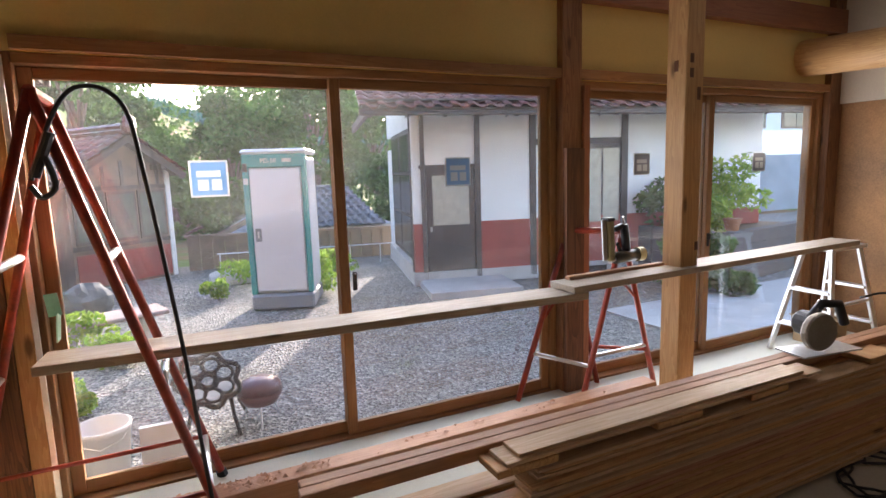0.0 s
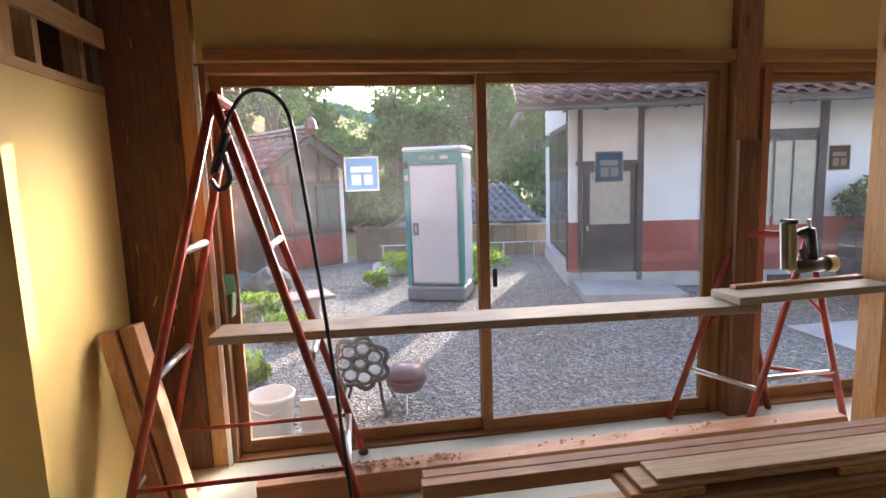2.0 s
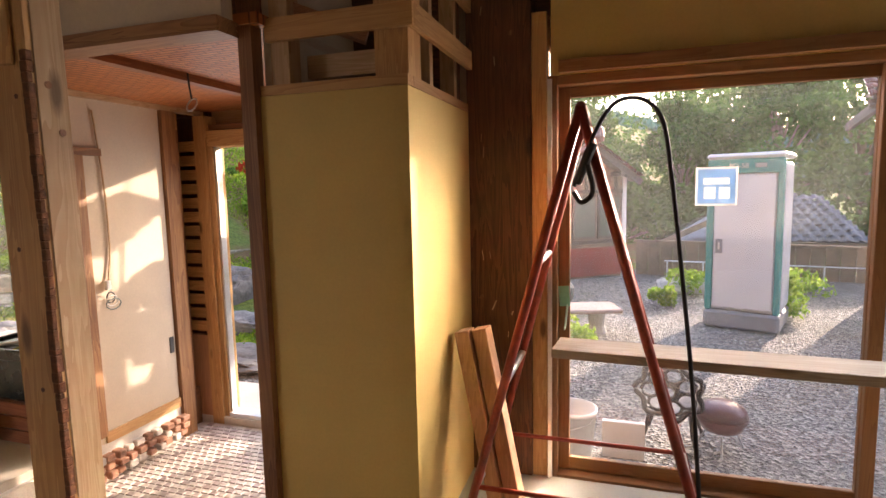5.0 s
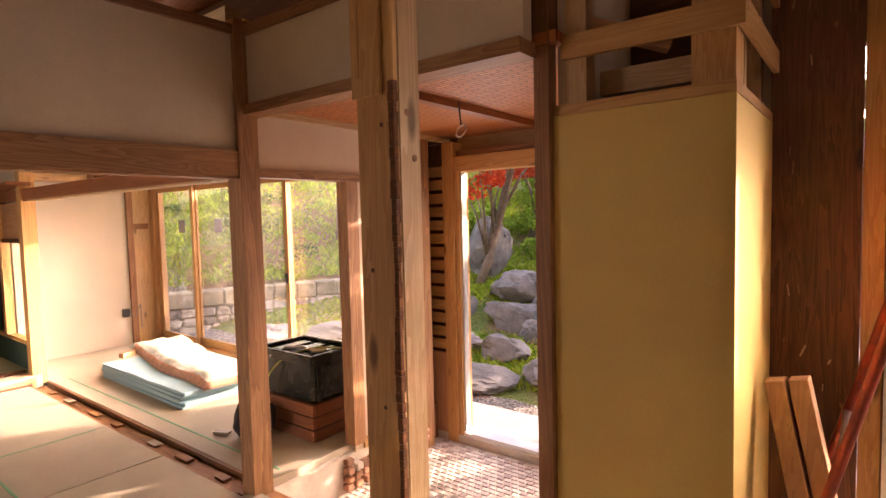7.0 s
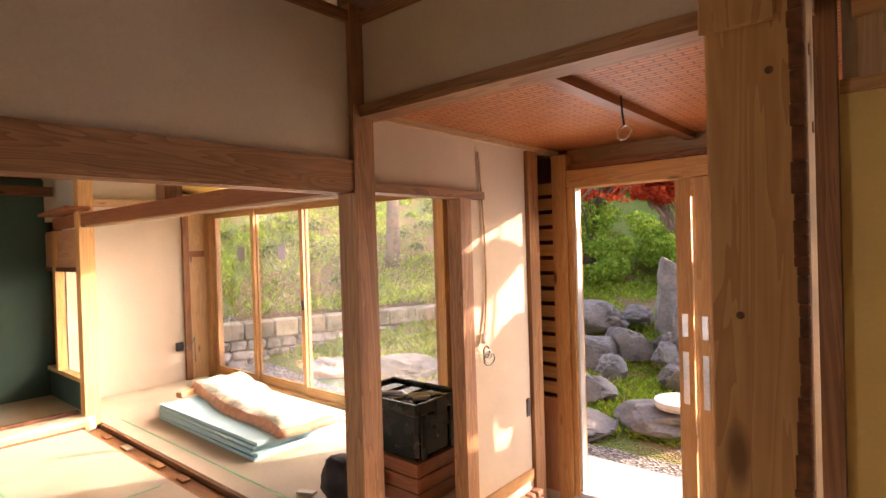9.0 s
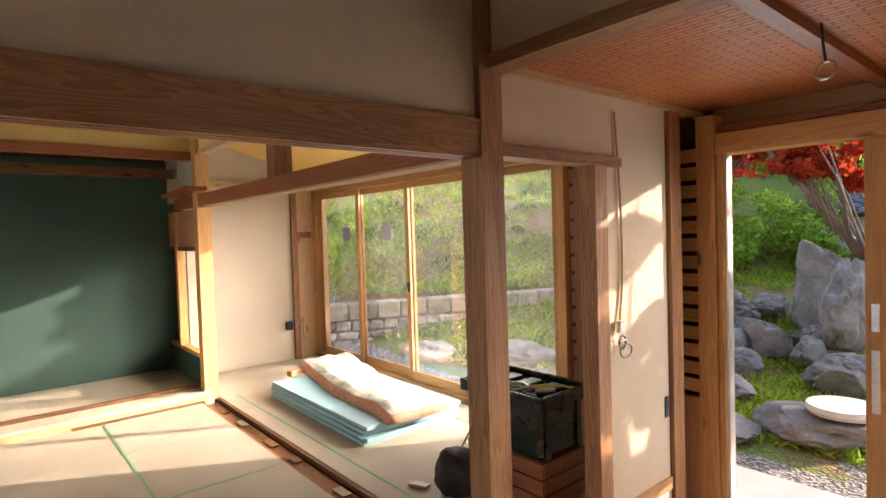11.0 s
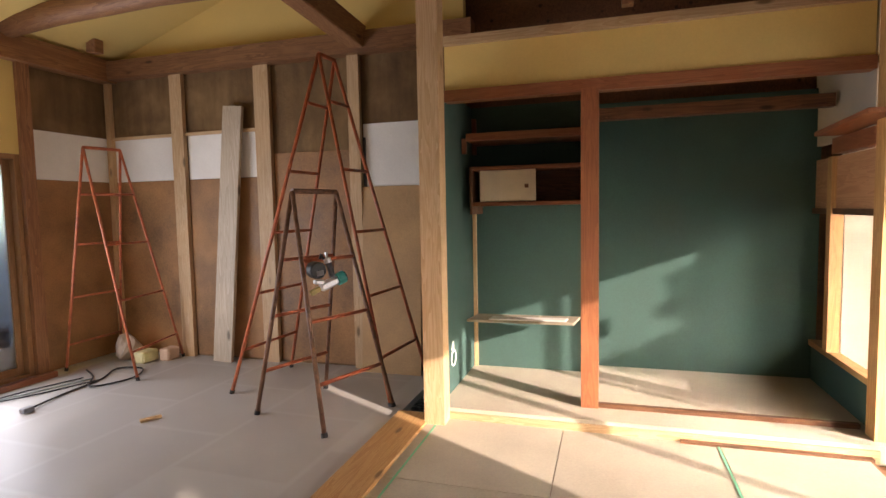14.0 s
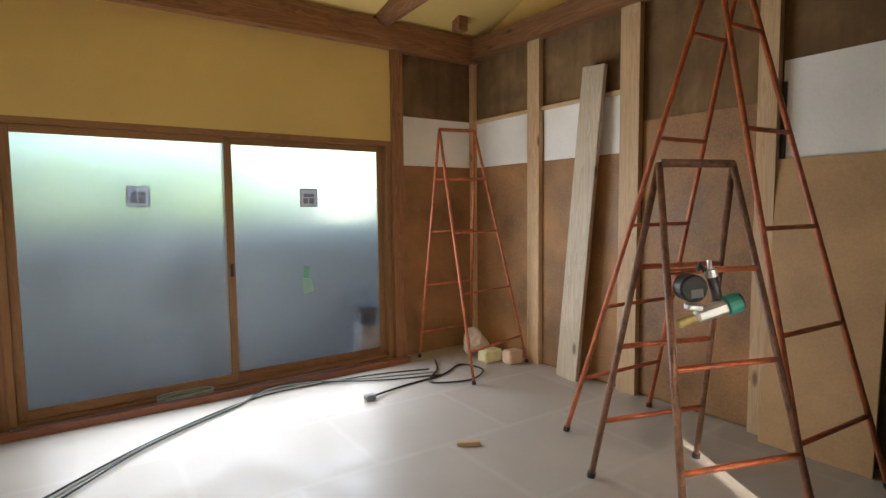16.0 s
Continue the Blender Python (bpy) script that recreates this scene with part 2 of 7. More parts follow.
GREYW = woods("weathered_grey_board", (0.55, 0.47, 0.36), (0.40, 0.32, 0.23), dirt=0.3)
YELLOW = plain("yellow_gypsum_board", (0.74, 0.54, 0.19), 0.8, vary=0.05, scale=1.2, bumpy=0.02)
PLASTER = plain("beige_plaster", (0.66, 0.56, 0.43), 0.85, vary=0.07, scale=2.0, bumpy=0.08)
WHITEP = plain("white_plaster", (0.84, 0.82, 0.78), 0.85, vary=0.06, scale=2.0)
MUD = plain("brown_earth_wall", (0.17, 0.105, 0.05), 0.95, vary=0.3, scale=3.0, bumpy=0.25)
PLY = plain("brown_plywood", (0.33, 0.165, 0.062), 0.6, vary=0.32, scale=2.0)
PLYL = plain("light_plywood", (0.52, 0.32, 0.15), 0.6, vary=0.14, scale=2.5)
GREEN = plain("dark_green_plaster", (0.045, 0.10, 0.085), 0.85, vary=0.12, scale=2.5, bumpy=0.15)
SUBFLOOR = plain("beige_floor_board", (0.50, 0.45, 0.36), 0.7, vary=0.10, scale=2.0)
GREYFLOOR = plain("grey_floor_sheet", (0.52, 0.50, 0.47), 0.45, vary=0.10, scale=1.5)
CLEAR = glass("clear_glass")


def dust(m, amount):
    """A thin film of dust on a pane, which scatters the sun; it also stands in for reflection haze."""
    t = m.node_tree
    out = t.nodes["Material Output"]
    p = t.nodes["Principled BSDF"]
    tr = t.nodes.new("ShaderNodeBsdfTranslucent")
    tr.inputs["Color"].default_value = (0.8, 0.8, 0.78, 1)
    mx = t.nodes.new("ShaderNodeMixShader")
    n = noise_of(t, coords(t, (1, 1, 1), vary=False), 1.6, 4, 0.65)
    r = ramp(t, n, [(0.35, (amount * 0.3,) * 3), (0.7, (amount,) * 3)])
    t.links.new(r, mx.inputs[0])
    t.links.new(p.outputs[0], mx.inputs[1])
    t.links.new(tr.outputs[0], mx.inputs[2])
    t.links.new(mx.outputs[0], out.inputs["Surface"])


# the film's pale scatter also imitates the bright veil of reflections
dust(CLEAR, 0.032)


def film_sheet(name, colour):
    """A printed film that lets light through."""
    m, t, p = mat(name)
    tr = t.nodes.new("ShaderNodeBsdfTranslucent")
    tr.inputs["Color"].default_value = (*colour, 1)
    p.inputs["Base Color"].default_value = (*colour, 1)
    p.inputs["Roughness"].default_value = 0.4
    mx = t.nodes.new("ShaderNodeMixShader")
    mx.inputs[0].default_value = 0.5
    t.links.new(p.outputs[0], mx.inputs[1])
    t.links.new(tr.outputs[0], mx.inputs[2])
    t.links.new(mx.outputs[0], t.nodes["Material Output"].inputs["Surface"])
    return m


FROST = glass("frosted_glass", (0.97, 0.98, 1.0), 0.42)
BLACK = plain("black_plastic", (0.02, 0.02, 0.022), 0.45)
SILLFLOOR = plain("pale_green_floor_board", (0.56, 0.56, 0.46), 0.6, vary=0.08, scale=2.0)
REDPAINT = plain("worn_red_paint", (0.36, 0.05, 0.025), 0.35, vary=0.25, scale=14, second=(0.16, 0.03, 0.02))
ORANGEPAINT = plain("rusty_orange_paint", (0.50, 0.13, 0.055), 0.42, vary=0.25, scale=16, second=(0.22, 0.07, 0.035))
BROWNPAINT = plain("brown_rusty_tube", (0.20, 0.10, 0.06), 0.5, vary=0.3, scale=20)
STEEL = plain("worn_steel", (0.62, 0.62, 0.62), 0.35, metal=0.9, vary=0.15)
ALU = plain("brushed_aluminium", (0.78, 0.79, 0.80), 0.35, metal=0.7, vary=0.08)
TILE = plain("cream_mosaic", (0.55, 0.47, 0.42), 0.4, vary=0.15)
GREENTAPE = plain("green_masking_tape", (0.16, 0.50, 0.30), 0.6, vary=0.08)
FOAM = plain("pale_blue_foam", (0.30, 0.52, 0.60), 0.8, vary=0.05)
CABLE = plain("black_cable", (0.018, 0.018, 0.02), 0.4, vary=0.1)
CABLEG = plain("grey_green_cable", (0.20, 0.25, 0.23), 0.5, vary=0.1)
BRICKRED = plain("brick_face", (0.42, 0.22, 0.14), 0.8, vary=0.3, scale=12)
MORTAR = plain("pale_mortar", (0.62, 0.58, 0.52), 0.9, vary=0.15)
CREAM = plain("cream_door_panel", (0.72, 0.60, 0.42), 0.6, vary=0.05)


def checker_sheet(name):
    """Grey protective floor sheets, taped together."""
    m, t, p = mat(name)
    v = coords(t, (1, 1, 1), vary=False, rot=(0, 0, 0.02))
    br = t.nodes.new("ShaderNodeTexBrick")
    br.offset = 0.5
    for k, val in (("Scale", 1.0), ("Mortar Size", 0.035), ("Mortar Smooth", 1.0), ("Brick Width", 0.91), ("Row Height", 0.78)):
        br.inputs[k].default_value = val
    br.inputs["Color1"].default_value = (0.40, 0.37, 0.34, 1)
    br.inputs["Color2"].default_value = (0.47, 0.45, 0.42, 1)
    br.inputs["Mortar"].default_value = (0.47, 0.45, 0.42, 1)
    t.links.new(v, br.inputs["Vector"])
    n = noise_of(t, v, 2.5, 6, 0.6)
    dust = ramp(t, n, [(0.4, (0, 0, 0)), (0.75, (1, 1, 1))])
    t.links.new(mix(t, mathn(t, "MULTIPLY", dust, 0.35), br.outputs["Color"], (0.60, 0.57, 0.52)), p.inputs["Base Color"])
    t.links.new(ramp(t, n, [(0.3, (0.3,) * 3), (0.7, (0.6,) * 3)]), p.inputs["Roughness"])
    bump(t, p, n, 0.15, 0.004)
    return m


def wicker(name):
    """Woven reddish ceiling matting."""
    m, t, p = mat(name)
    v = coords(t, (1, 1, 1), vary=False)
    br = t.nodes.new("ShaderNodeTexBrick")
    br.offset = 0.5
    for k, val in (("Scale", 1.0), ("Mortar Size", 0.006), ("Mortar Smooth", 0.6), ("Brick Width", 0.10), ("Row Height", 0.032)):
        br.inputs[k].default_value = val
    br.inputs["Color1"].default_value = (0.46, 0.13, 0.035, 1)
    br.inputs["Color2"].default_value = (0.60, 0.21, 0.06, 1)
    br.inputs["Mortar"].default_value = (0.09, 0.02, 0.008, 1)
    t.links.new(v, br.inputs["Vector"])
    n = noise_of(t, v, 40, 3)
    t.links.new(mix(t, mathn(t, "MULTIPLY", n, 0.45), br.outputs["Color"], (0.62, 0.25, 0.08)), p.inputs["Base Color"])
    p.inputs["Roughness"].default_value = 0.5
    bump(t, p, br.outputs["Fac"], 0.6, -0.004)
    return m


SHEETS = checker_sheet("grey_floor_sheets")
WICKER = wicker("woven_reddish_matting")


def stained_earth(name):
    m, t, p = mat(name)
    v = coords(t, (1, 1, 1), vary=False)
    n = noise_of(t, v, 2.2, 6, 0.62, 0.4)
    s = noise_of(t, coords(t, (9, 9, 1.2), vary=False), 1.0, 4, 0.6)
    f = mathn(t, "ADD", mathn(t, "MULTIPLY", n, 0.65), mathn(t, "MULTIPLY", s, 0.35))
    t.links.new(ramp(t, f, [(0.3, (0.085, 0.045, 0.02)), (0.5, (0.17, 0.10, 0.042)), (0.72, (0.30, 0.185, 0.085))]), p.inputs["Base Color"])
    p.inputs["Roughness"].default_value = 0.9
    bump(t, p, noise_of(t, v, 30, 5, 0.7), 0.5, 0.01)
    return m


EARTH = stained_earth("stained_earth_plaster")

OFFWHITE = plain("off_white_board", (0.58, 0.53, 0.45), 0.8, vary=0.05, scale=1.5)

# ---- the large structure ----
def slab(name, x0, x1, y0, y1, z0, z1, material, label="", bevel=0.0):
    return solid(name, box(x0, x1, y0, y1, z0, z1, bevel), material, label)


# floors
slab("floor_living", -3.0, 5.4, -4.95, 1.66, -0.05, 0.0, SUBFLOOR, "beige board subfloor of the living room")
slab("floor_window_side", -1.17, 5.4, 1.70, 2.66, -0.05, 0.055, SILLFLOOR, "pale green-grey floor strip beneath the big windows")
slab("floor_engawa", -7.6, -3.02, 1.76, 3.2, -0.05, 0.0, SUBFLOOR, "beige board subfloor along the garden windows")
slab("floor_trench", -6.62, -3.0, 1.58, 1.76, -0.20, -0.12, DARKP["x"], "dark gap between two subfloors")
slab("floor_threshold", -6.62, -3.0, -1.25, -1.0, -0.05, 0.02, FRESH["x"], "new pine threshold beam between two rooms")
slab("floor_under", -7.9, 5.6, -5.0, 3.5, -0.45, -0.37, MUD, "bare earth below the floor")

# window wall on the yard side
slab("wall_yard_top", -0.2, 5.4, 2.675, 2.80, 2.042, 2.78, YELLOW, "yellow gypsum board above the windows")
slab("wall_yard_base", -1.2, 5.4, 2.66, 2.82, -0.36, 0.03, OLD["x"])
slab("wall_yard_left", -1.25, -0.6, 2.66, 2.80, 0.0, 3.3, PLASTER)
slab("post_dark", -0.604, -0.291, 2.64, 2.82, -0.3, 3.2, DARKP["z"], "wide dark weathered house post")
slab("stud_left", -0.288, -0.218, 2.655, 2.80, 0.0, 2.33, FRESH["z"], "new pine stud beside the window")
slab("post_middle", 2.545, 2.69, 2.62, 2.80, 0.0, 2.78, OLD["z"], "brown post between the two windows")
slab("trim_header", -0.16, 5.30, 2.63, 2.675, 2.045, 2.10, SASH["x"], "wooden lintel over the windows")
slab("post_right", 5.24, 5.40, 2.62, 2.80, 0.0, 2.78, OLD["z"], "brown corner post")
# walls that close the place
slab("wall_right", 5.40, 5.52, -5.0, 2.82, -0.36, 3.3, PLY, "brown plywood wall")


def sash_window(name, x0, x1, y, z0, z1, label, pane_mat, front=-1, frame_mat=SASH, second_front=True, wide=0.055):
    """A wooden two-panel sliding window along x; front is the room's side (-1: towards -y)."""
    w = tagged(new(name), label, "window", "", "structure")
    w.matrix_world = pose((x0 + x1) / 2, y, z0)
    BASE[w] = pose((x0 + x1) / 2, y, z0)
    d0, d1 = sorted((y - front * 0.07, y + front * 0.06))
    part("frame_jamb", box(x0, x0 + 0.045, d0, d1, z0, z1, 0.003), frame_mat["z"], w)
    part("frame_jamb", box(x1 - 0.045, x1, d0, d1, z0, z1, 0.003), frame_mat["z"], w)
    part("frame_head", box(x0 + 0.045, x1 - 0.045, d0, d1, z1 - 0.045, z1, 0.003), frame_mat["x"], w)
    part("frame_sill", box(x0 + 0.045, x1 - 0.045, d0, d1, z0, z0 + 0.03, 0.003), frame_mat["x"], w)
    xm = (x0 + x1) / 2
    for i, (a, b) in enumerate(((x0 + 0.045, xm + wide / 2), (xm - wide / 2, x1 - 0.045))):
        near = (i == 1) == second_front
        yc = y + front * (0.018 if near else -0.022)
        s = part("sash", box(a, a + wide, yc - 0.017, yc + 0.017, z0 + 0.032, z1 - 0.047, 0.003), frame_mat["z"], w, "wooden sliding sash")
        box_parts = ((b - wide, b, z0 + 0.032, z1 - 0.047, "z", "stile"), (a + wide, b - wide, z1 - 0.047 - wide * 0.9, z1 - 0.047, "x", "top_rail"), (a + wide, b - wide, z0 + 0.032, z0 + 0.032 + wide * 1.2, "x", "bottom_rail"))
        for c0, c1, e0, e1, ax, nm in box_parts:
            part(nm, box(c0, c1, yc - 0.017, yc + 0.017, e0, e1, 0.003), frame_mat[ax], s)
        g = part("pane", box(a + wide - 0.005, b - wide + 0.005, yc - 0.003, yc + 0.003, z0 + 0.03 + wide, z1 - 0.04 - wide * 0.9), pane_mat, s, "clear glass pane" if pane_mat is CLEAR else "frosted glass pane")
        g.visible_shadow = False
    return w


sash_window("window_1", -0.215, 2.54, 2.74, 0.03, 2.04, "large brown wooden sliding window onto the gravel yard", CLEAR)
sash_window("window_2", 2.69, 5.24, 2.74, 0.03, 2.04, "brown wooden sliding window beside the middle post", CLEAR)
sash_window("window_3", -6.64, -3.82, -4.86, 0.01, 2.0, "wooden sliding window with frosted glass", FROST, front=1)

# entrance: partition box, beam, walls
slab("wall_box_front", -1.206, -0.597, 1.83, 1.86, 0.0, 1.89, YELLOW, "yellow gypsum board of the closet front")
slab("wall_box_side", -0.625, -0.597, 1.86, 2.64, 0.0, 1.89, YELLOW, "yellow gypsum board of the closet side")
slab("wall_box_back", -1.20, -1.17, 1.86, 3.42, -0.3, 3.0, PLASTER)
slab("post_entrance", -1.268, -1.208, 1.795, 1.86, 0.0, 3.2, OLD["z"], "brown post at the closet corner")
slab("beam_entrance", -3.0, -1.25, 1.66, 1.78, 2.10, 2.155, KAMOI["x"], "wooden lintel at the entrance")
slab("wall_entrance_top", -3.0, -1.25, 1.69, 1.75, 2.155, 2.52, PLASTER, "beige plaster above the entrance")
slab("trim_entrance_top", -3.0, -1.25, 1.67, 1.77, 2.52, 2.57, OLD["x"])
slab("post_corner", -3.06, -2.94, 1.62, 1.74, -0.02, 2.6, KAMOI["z"], "brown house post at the room corner")
slab("wall_kamoi_top", -3.03, -2.97, -4.8, 1.62, 1.90, 2.52, PLASTER, "beige plaster above the lintel")
slab("trim_kamoi_top", -3.05, -2.95, -4.8, 1.62, 2.52, 2.57, OLD["y"])
slab("wall_entrance_left", -3.05, -2.99, 2.43, 3.12, -0.05, 2.12, PLASTER, "beige plaster wall of the entrance")
slab("wall_entrance_left_top", -3.05, -2.99, 1.74, 2.43, 1.78, 2.12, PLASTER)
slab("post_entrance_slats", -3.055, -2.965, 3.13, 3.25, -0.3, 2.12, KAMOI["z"])

# tatami room, engawa and alcove
slab("wall_engawa_end", -7.68, -7.60, 1.78, 2.95, -0.1, 2.9, OFFWHITE, "off-white board at the end of the veranda")
slab("post_alcove_right", -6.80, -6.68, 1.64, 1.76, -0.02, 2.9, FRESH["z"], "sunlit pine post at the alcove corner")
slab("post_alcove_left", -6.60, -6.47, -1.01, -0.87, 0.0, 2.85, PALE["z"], "pale cedar post between the rooms")
slab("post_alcove_middle", -6.96, -6.84, 0.0, 0.115, 0.0, 2.22, REDW["z"], "red-brown alcove post")
slab("wall_alcove_back_left", -7.75, -7.68, -1.0, 0.06, 0.0, 2.3, GREEN, "dark green plaster of the shelf alcove")
slab("wall_alcove_back_right", -7.97, -7.90, 0.06, 1.72, 0.0, 2.3, GREEN, "dark green plaster of the picture alcove")
slab("wall_alcove_side", -7.75, -6.6, -1.02, -0.95, 0.0, 2.3, GREEN, "dark green plaster side of the alcove")
slab("wall_alcove_top", -6.95, -6.90, -0.95, 1.66, 2.29, 2.60, YELLOW, "yellow board above the alcove")
slab("beam_alcove", -6.97, -6.87, -0.95, 1.66, 2.21, 2.29, REDW["y"], "red-brown lintel of the alcove")
slab("trim_alcove_top", -6.97, -6.85, -0.95, 1.66, 2.60, 2.66, PALE["y"])
slab("floor_alcove", -7.95, -6.62, -0.95, 1.70, -0.05, 0.07, SUBFLOOR, "wooden floor of the alcove")

# grey room
slab("wall_frosted_top", -6.645, -3.0, -4.92, -4.80, 2.0, 2.8, YELLOW, "yellow gypsum board above the frosted window")
slab("wall_frosted_left", -3.82, -3.0, -4.92, -4.80, 0.0, 2.0, OLD["z"])
slab("beam_frosted", -7.7, -3.0, -4.9, -4.70, 2.8, 3.02, OLD["x"], "brown wall plate beam")
slab("beam_brown", -7.64, -7.50, -4.9, -0.9, 2.82, 3.0, OLD["y"], "brown wall plate beam")
slab("post_frosted", -6.755, -6.645, -4.90, -4.76, 0.0, 2.8, OLD["z"])

# ---- finer structure ----
slab("wall_back", -3.0, 5.40, -5.02, -4.92, -0.36, 3.3, PLASTER, "beige plaster wall behind the walker")
slab("wall_side_rear", -3.06, -2.96, -4.80, -1.30, 0.0, 1.78, PLASTER, "beige plaster partition")
slab("beam_yard", -0.604, 5.4, 2.60, 2.80, 2.50, 2.68, REDW["x"], "red-brown wall plate beam")
slab("beam_sill_yard", -0.6, 5.4, 2.80, 2.86, -0.36, 0.06, OLD["x"])

# lintels with sliding grooves
kam = slab("beam_kamoi", -3.055, -2.945, -4.8, 1.62, 1.772, 1.905, FIGURED, "grained wooden lintel with sliding grooves")
for i, x in enumerate((-3.05, -3.012, -2.974)):
    part("groove_ridge", box(x, x + 0.022, -4.8, 1.62, 1.757, 1.772), KAMOI["y"], kam)
eng = slab("beam_engawa", -7.5, -3.06, 1.655, 1.745, 1.775, 1.882, REDW["x"], "long red-brown lintel with sliding grooves")
for y in (1.657, 1.691, 1.725):
    part("groove_ridge", box(-6.68, -3.06, y, y + 0.018, 1.762, 1.775), PALE["x"], eng)
slab("beam_engawa_upper", -6.9, -3.06, 1.67, 1.73, 2.245, 2.29, PALE["x"], "pale rail above the veranda lintel")
slab("wall_engawa_upper", -6.9, -3.06, 1.68, 1.72, 2.29, 2.62, YELLOW, "yellow board above the veranda rail")
slab("trim_engawa_upper", -6.9, -3.06, 1.65, 1.75, 2.62, 2.70, PALE["x"])
slab("post_engawa_short", -5.06, -4.92, 1.64, 1.76, 1.882, 2.27, OLD["z"], "short dark post on the veranda lintel")
# veranda ceiling, sloping down to the windows
cb = bmesh.new()
vs = [cb.verts.new(c) for c in ((-7.7, 1.76, 2.62), (-3.05, 1.76, 2.62), (-3.05, 3.45, 2.12), (-7.7, 3.45, 2.12), (-7.7, 1.76, 2.66), (-3.05, 1.76, 2.66), (-3.05, 3.45, 2.16), (-7.7, 3.45, 2.16))]
for q in ((0, 1, 2, 3), (7, 6, 5, 4), (0, 4, 5, 1), (1, 5, 6, 2), (2, 6, 7, 3), (3, 7, 4, 0)):
    cb.faces.new([vs[i] for i in q])
solid("ceiling_veranda", cb, YELLOW, "sloping yellow board ceiling of the veranda")
slab("trim_veranda_end", -7.60, -7.52, 1.78, 3.3, 2.02, 2.10, PALE["y"])

# veranda windows
slab("wall_veranda_top", -7.60, -3.05, 3.22, 3.36, 2.0, 2.18, FRESH["x"], "pine boards above the veranda windows")
slab("wall_veranda_base", -7.60, -3.05, 3.22, 3.40, -0.36, 0.0, OLD["x"])
slab("wall_veranda_corner", -7.68, -7.60, 2.95, 3.40, -0.36, 2.2, PALE["z"], "pale studs in the veranda corner")
slab("stud_veranda", -7.60, -7.56, 2.95, 3.02, 0.0, 2.0, OLD["z"])
slab("stud_veranda_mid", -7.60, -7.56, 3.02, 3.20, 1.45, 1.52, OLD["y"])
vr = slab("wall_veranda_right", -3.70, -3.05, 3.22, 3.36, 0.0, 2.0, OLD["z"], "brown boards beside the veranda windows")
slab("post_veranda_right", -3.83, -3.76, 3.19, 3.36, 0.0, 2.0, FRESH["z"])
slab("stud_veranda_holes", -3.76, -3.70, 3.24, 3.36, 0.0, 2.0, REDW["z"], "brown strip with a row of dark holes")
for i in range(12):
    part("hole", box(-3.745, -3.715, 3.236, 3.244, 0.55 + i * 0.12, 0.575 + i * 0.12), BLACK, vr, "dark drilled hole")


def veranda_window():
    w = tagged(new("window_4"), "tall wooden sliding windows onto the grassy bank", "window", "", "structure")
    w.matrix_world = pose(-5.7, 3.3, 0)
    BASE[w] = pose(-5.7, 3.3, 0)
    x0, x1, z0, z1 = -7.55, -3.83, 0.0, 2.0
    part("frame_jamb", box(x0, x0 + 0.10, 3.21, 3.36, z0, z1, 0.003), SASHL["z"], w)
    part("frame_jamb", box(x1 - 0.05, x1, 3.21, 3.36, z0, z1, 0.003), SASHL["z"], w)
    part("frame_head", box(x0, x1, 3.21, 3.36, z1 - 0.04, z1 + 0.02, 0.003), SASHL["x"], w)
    part("frame_sill", box(x0, x1, 3.21, 3.36, z0, z0 + 0.05, 0.003), SASHL["x"], w)
    edges = [(-7.44, -6.54, 3.27), (-6.60, -5.63, 3.31), (-5.70, -4.76, 3.27), (-4.83, -3.87, 3.31)]
    for a, b, yc in edges:
        s = part("sash", box(a, a + 0.06, yc - 0.016, yc + 0.016, 0.05, 1.96, 0.003), SASHL["z"], w, "wooden sliding sash")
        part("stile", box(b - 0.06, b, yc - 0.016, yc + 0.016, 0.05, 1.96, 0.003), SASHL["z"], s)
        part("top_rail", box(a + 0.06, b - 0.06, yc - 0.016, yc + 0.016, 1.90, 1.96, 0.003), SASHL["x"], s)
        part("bottom_rail", box(a + 0.06, b - 0.06, yc - 0.016, yc + 0.016, 0.05, 0.14, 0.003), SASHL["x"], s)
        g = part("pane", box(a + 0.055, b - 0.055, yc - 0.003, yc + 0.003, 0.135, 1.905), CLEAR, s, "clear glass pane")
        g.visible_shadow = False
    return w


veranda_window()

# entrance
slab("floor_entrance", -3.3, -1.2, 1.75, 3.46, -0.36, -0.295, MORTAR, "patterned mosaic tile floor of the entrance")
slab("floor_entrance_step", -3.0, -1.2, 1.66, 1.75, -0.36, -0.02, PINK["x"], "wooden step down into the entrance")
slab("floor_door_sill", -3.1, -1.2, 3.40, 3.60, -0.36, -0.235, MORTAR, "grey stone door sill")
slab("ceiling_entrance", -3.02, -1.17, 1.78, 3.70, 2.15, 2.19, WICKER, "woven reddish wicker ceiling")
slab("trim_entrance_ceiling", -3.02, -2.96, 1.78, 3.62, 2.115, 2.15, PALE["y"])
slab("beam_entrance_ceiling", -2.10, -2.04, 1.78, 3.60, 2.11, 2.15, REDW["y"], "dark red bar across the wicker ceiling")
slab("beam_entrance_door", -3.16, -1.17, 3.56, 3.66, 2.04, 2.15, PALE["x"], "wooden beam above the entrance door")
slab("wall_entrance_door_top", -3.16, -1.17, 3.60, 3.68, 2.15, 3.0, PLASTER)
slab("wall_entrance_left_low", -3.05, -2.985, 1.74, 3.12, -0.36, -0.05, MORTAR, "pale mortar base of the entrance wall")
slab("post_door_left", -2.944, -2.84, 3.40, 3.53, -0.36, 2.10, FRESH["z"], "new pine door post")
slab("wall_slat_backing", -3.32, -2.9, 3.54, 3.60, -0.36, 2.2, DARKP["z"])
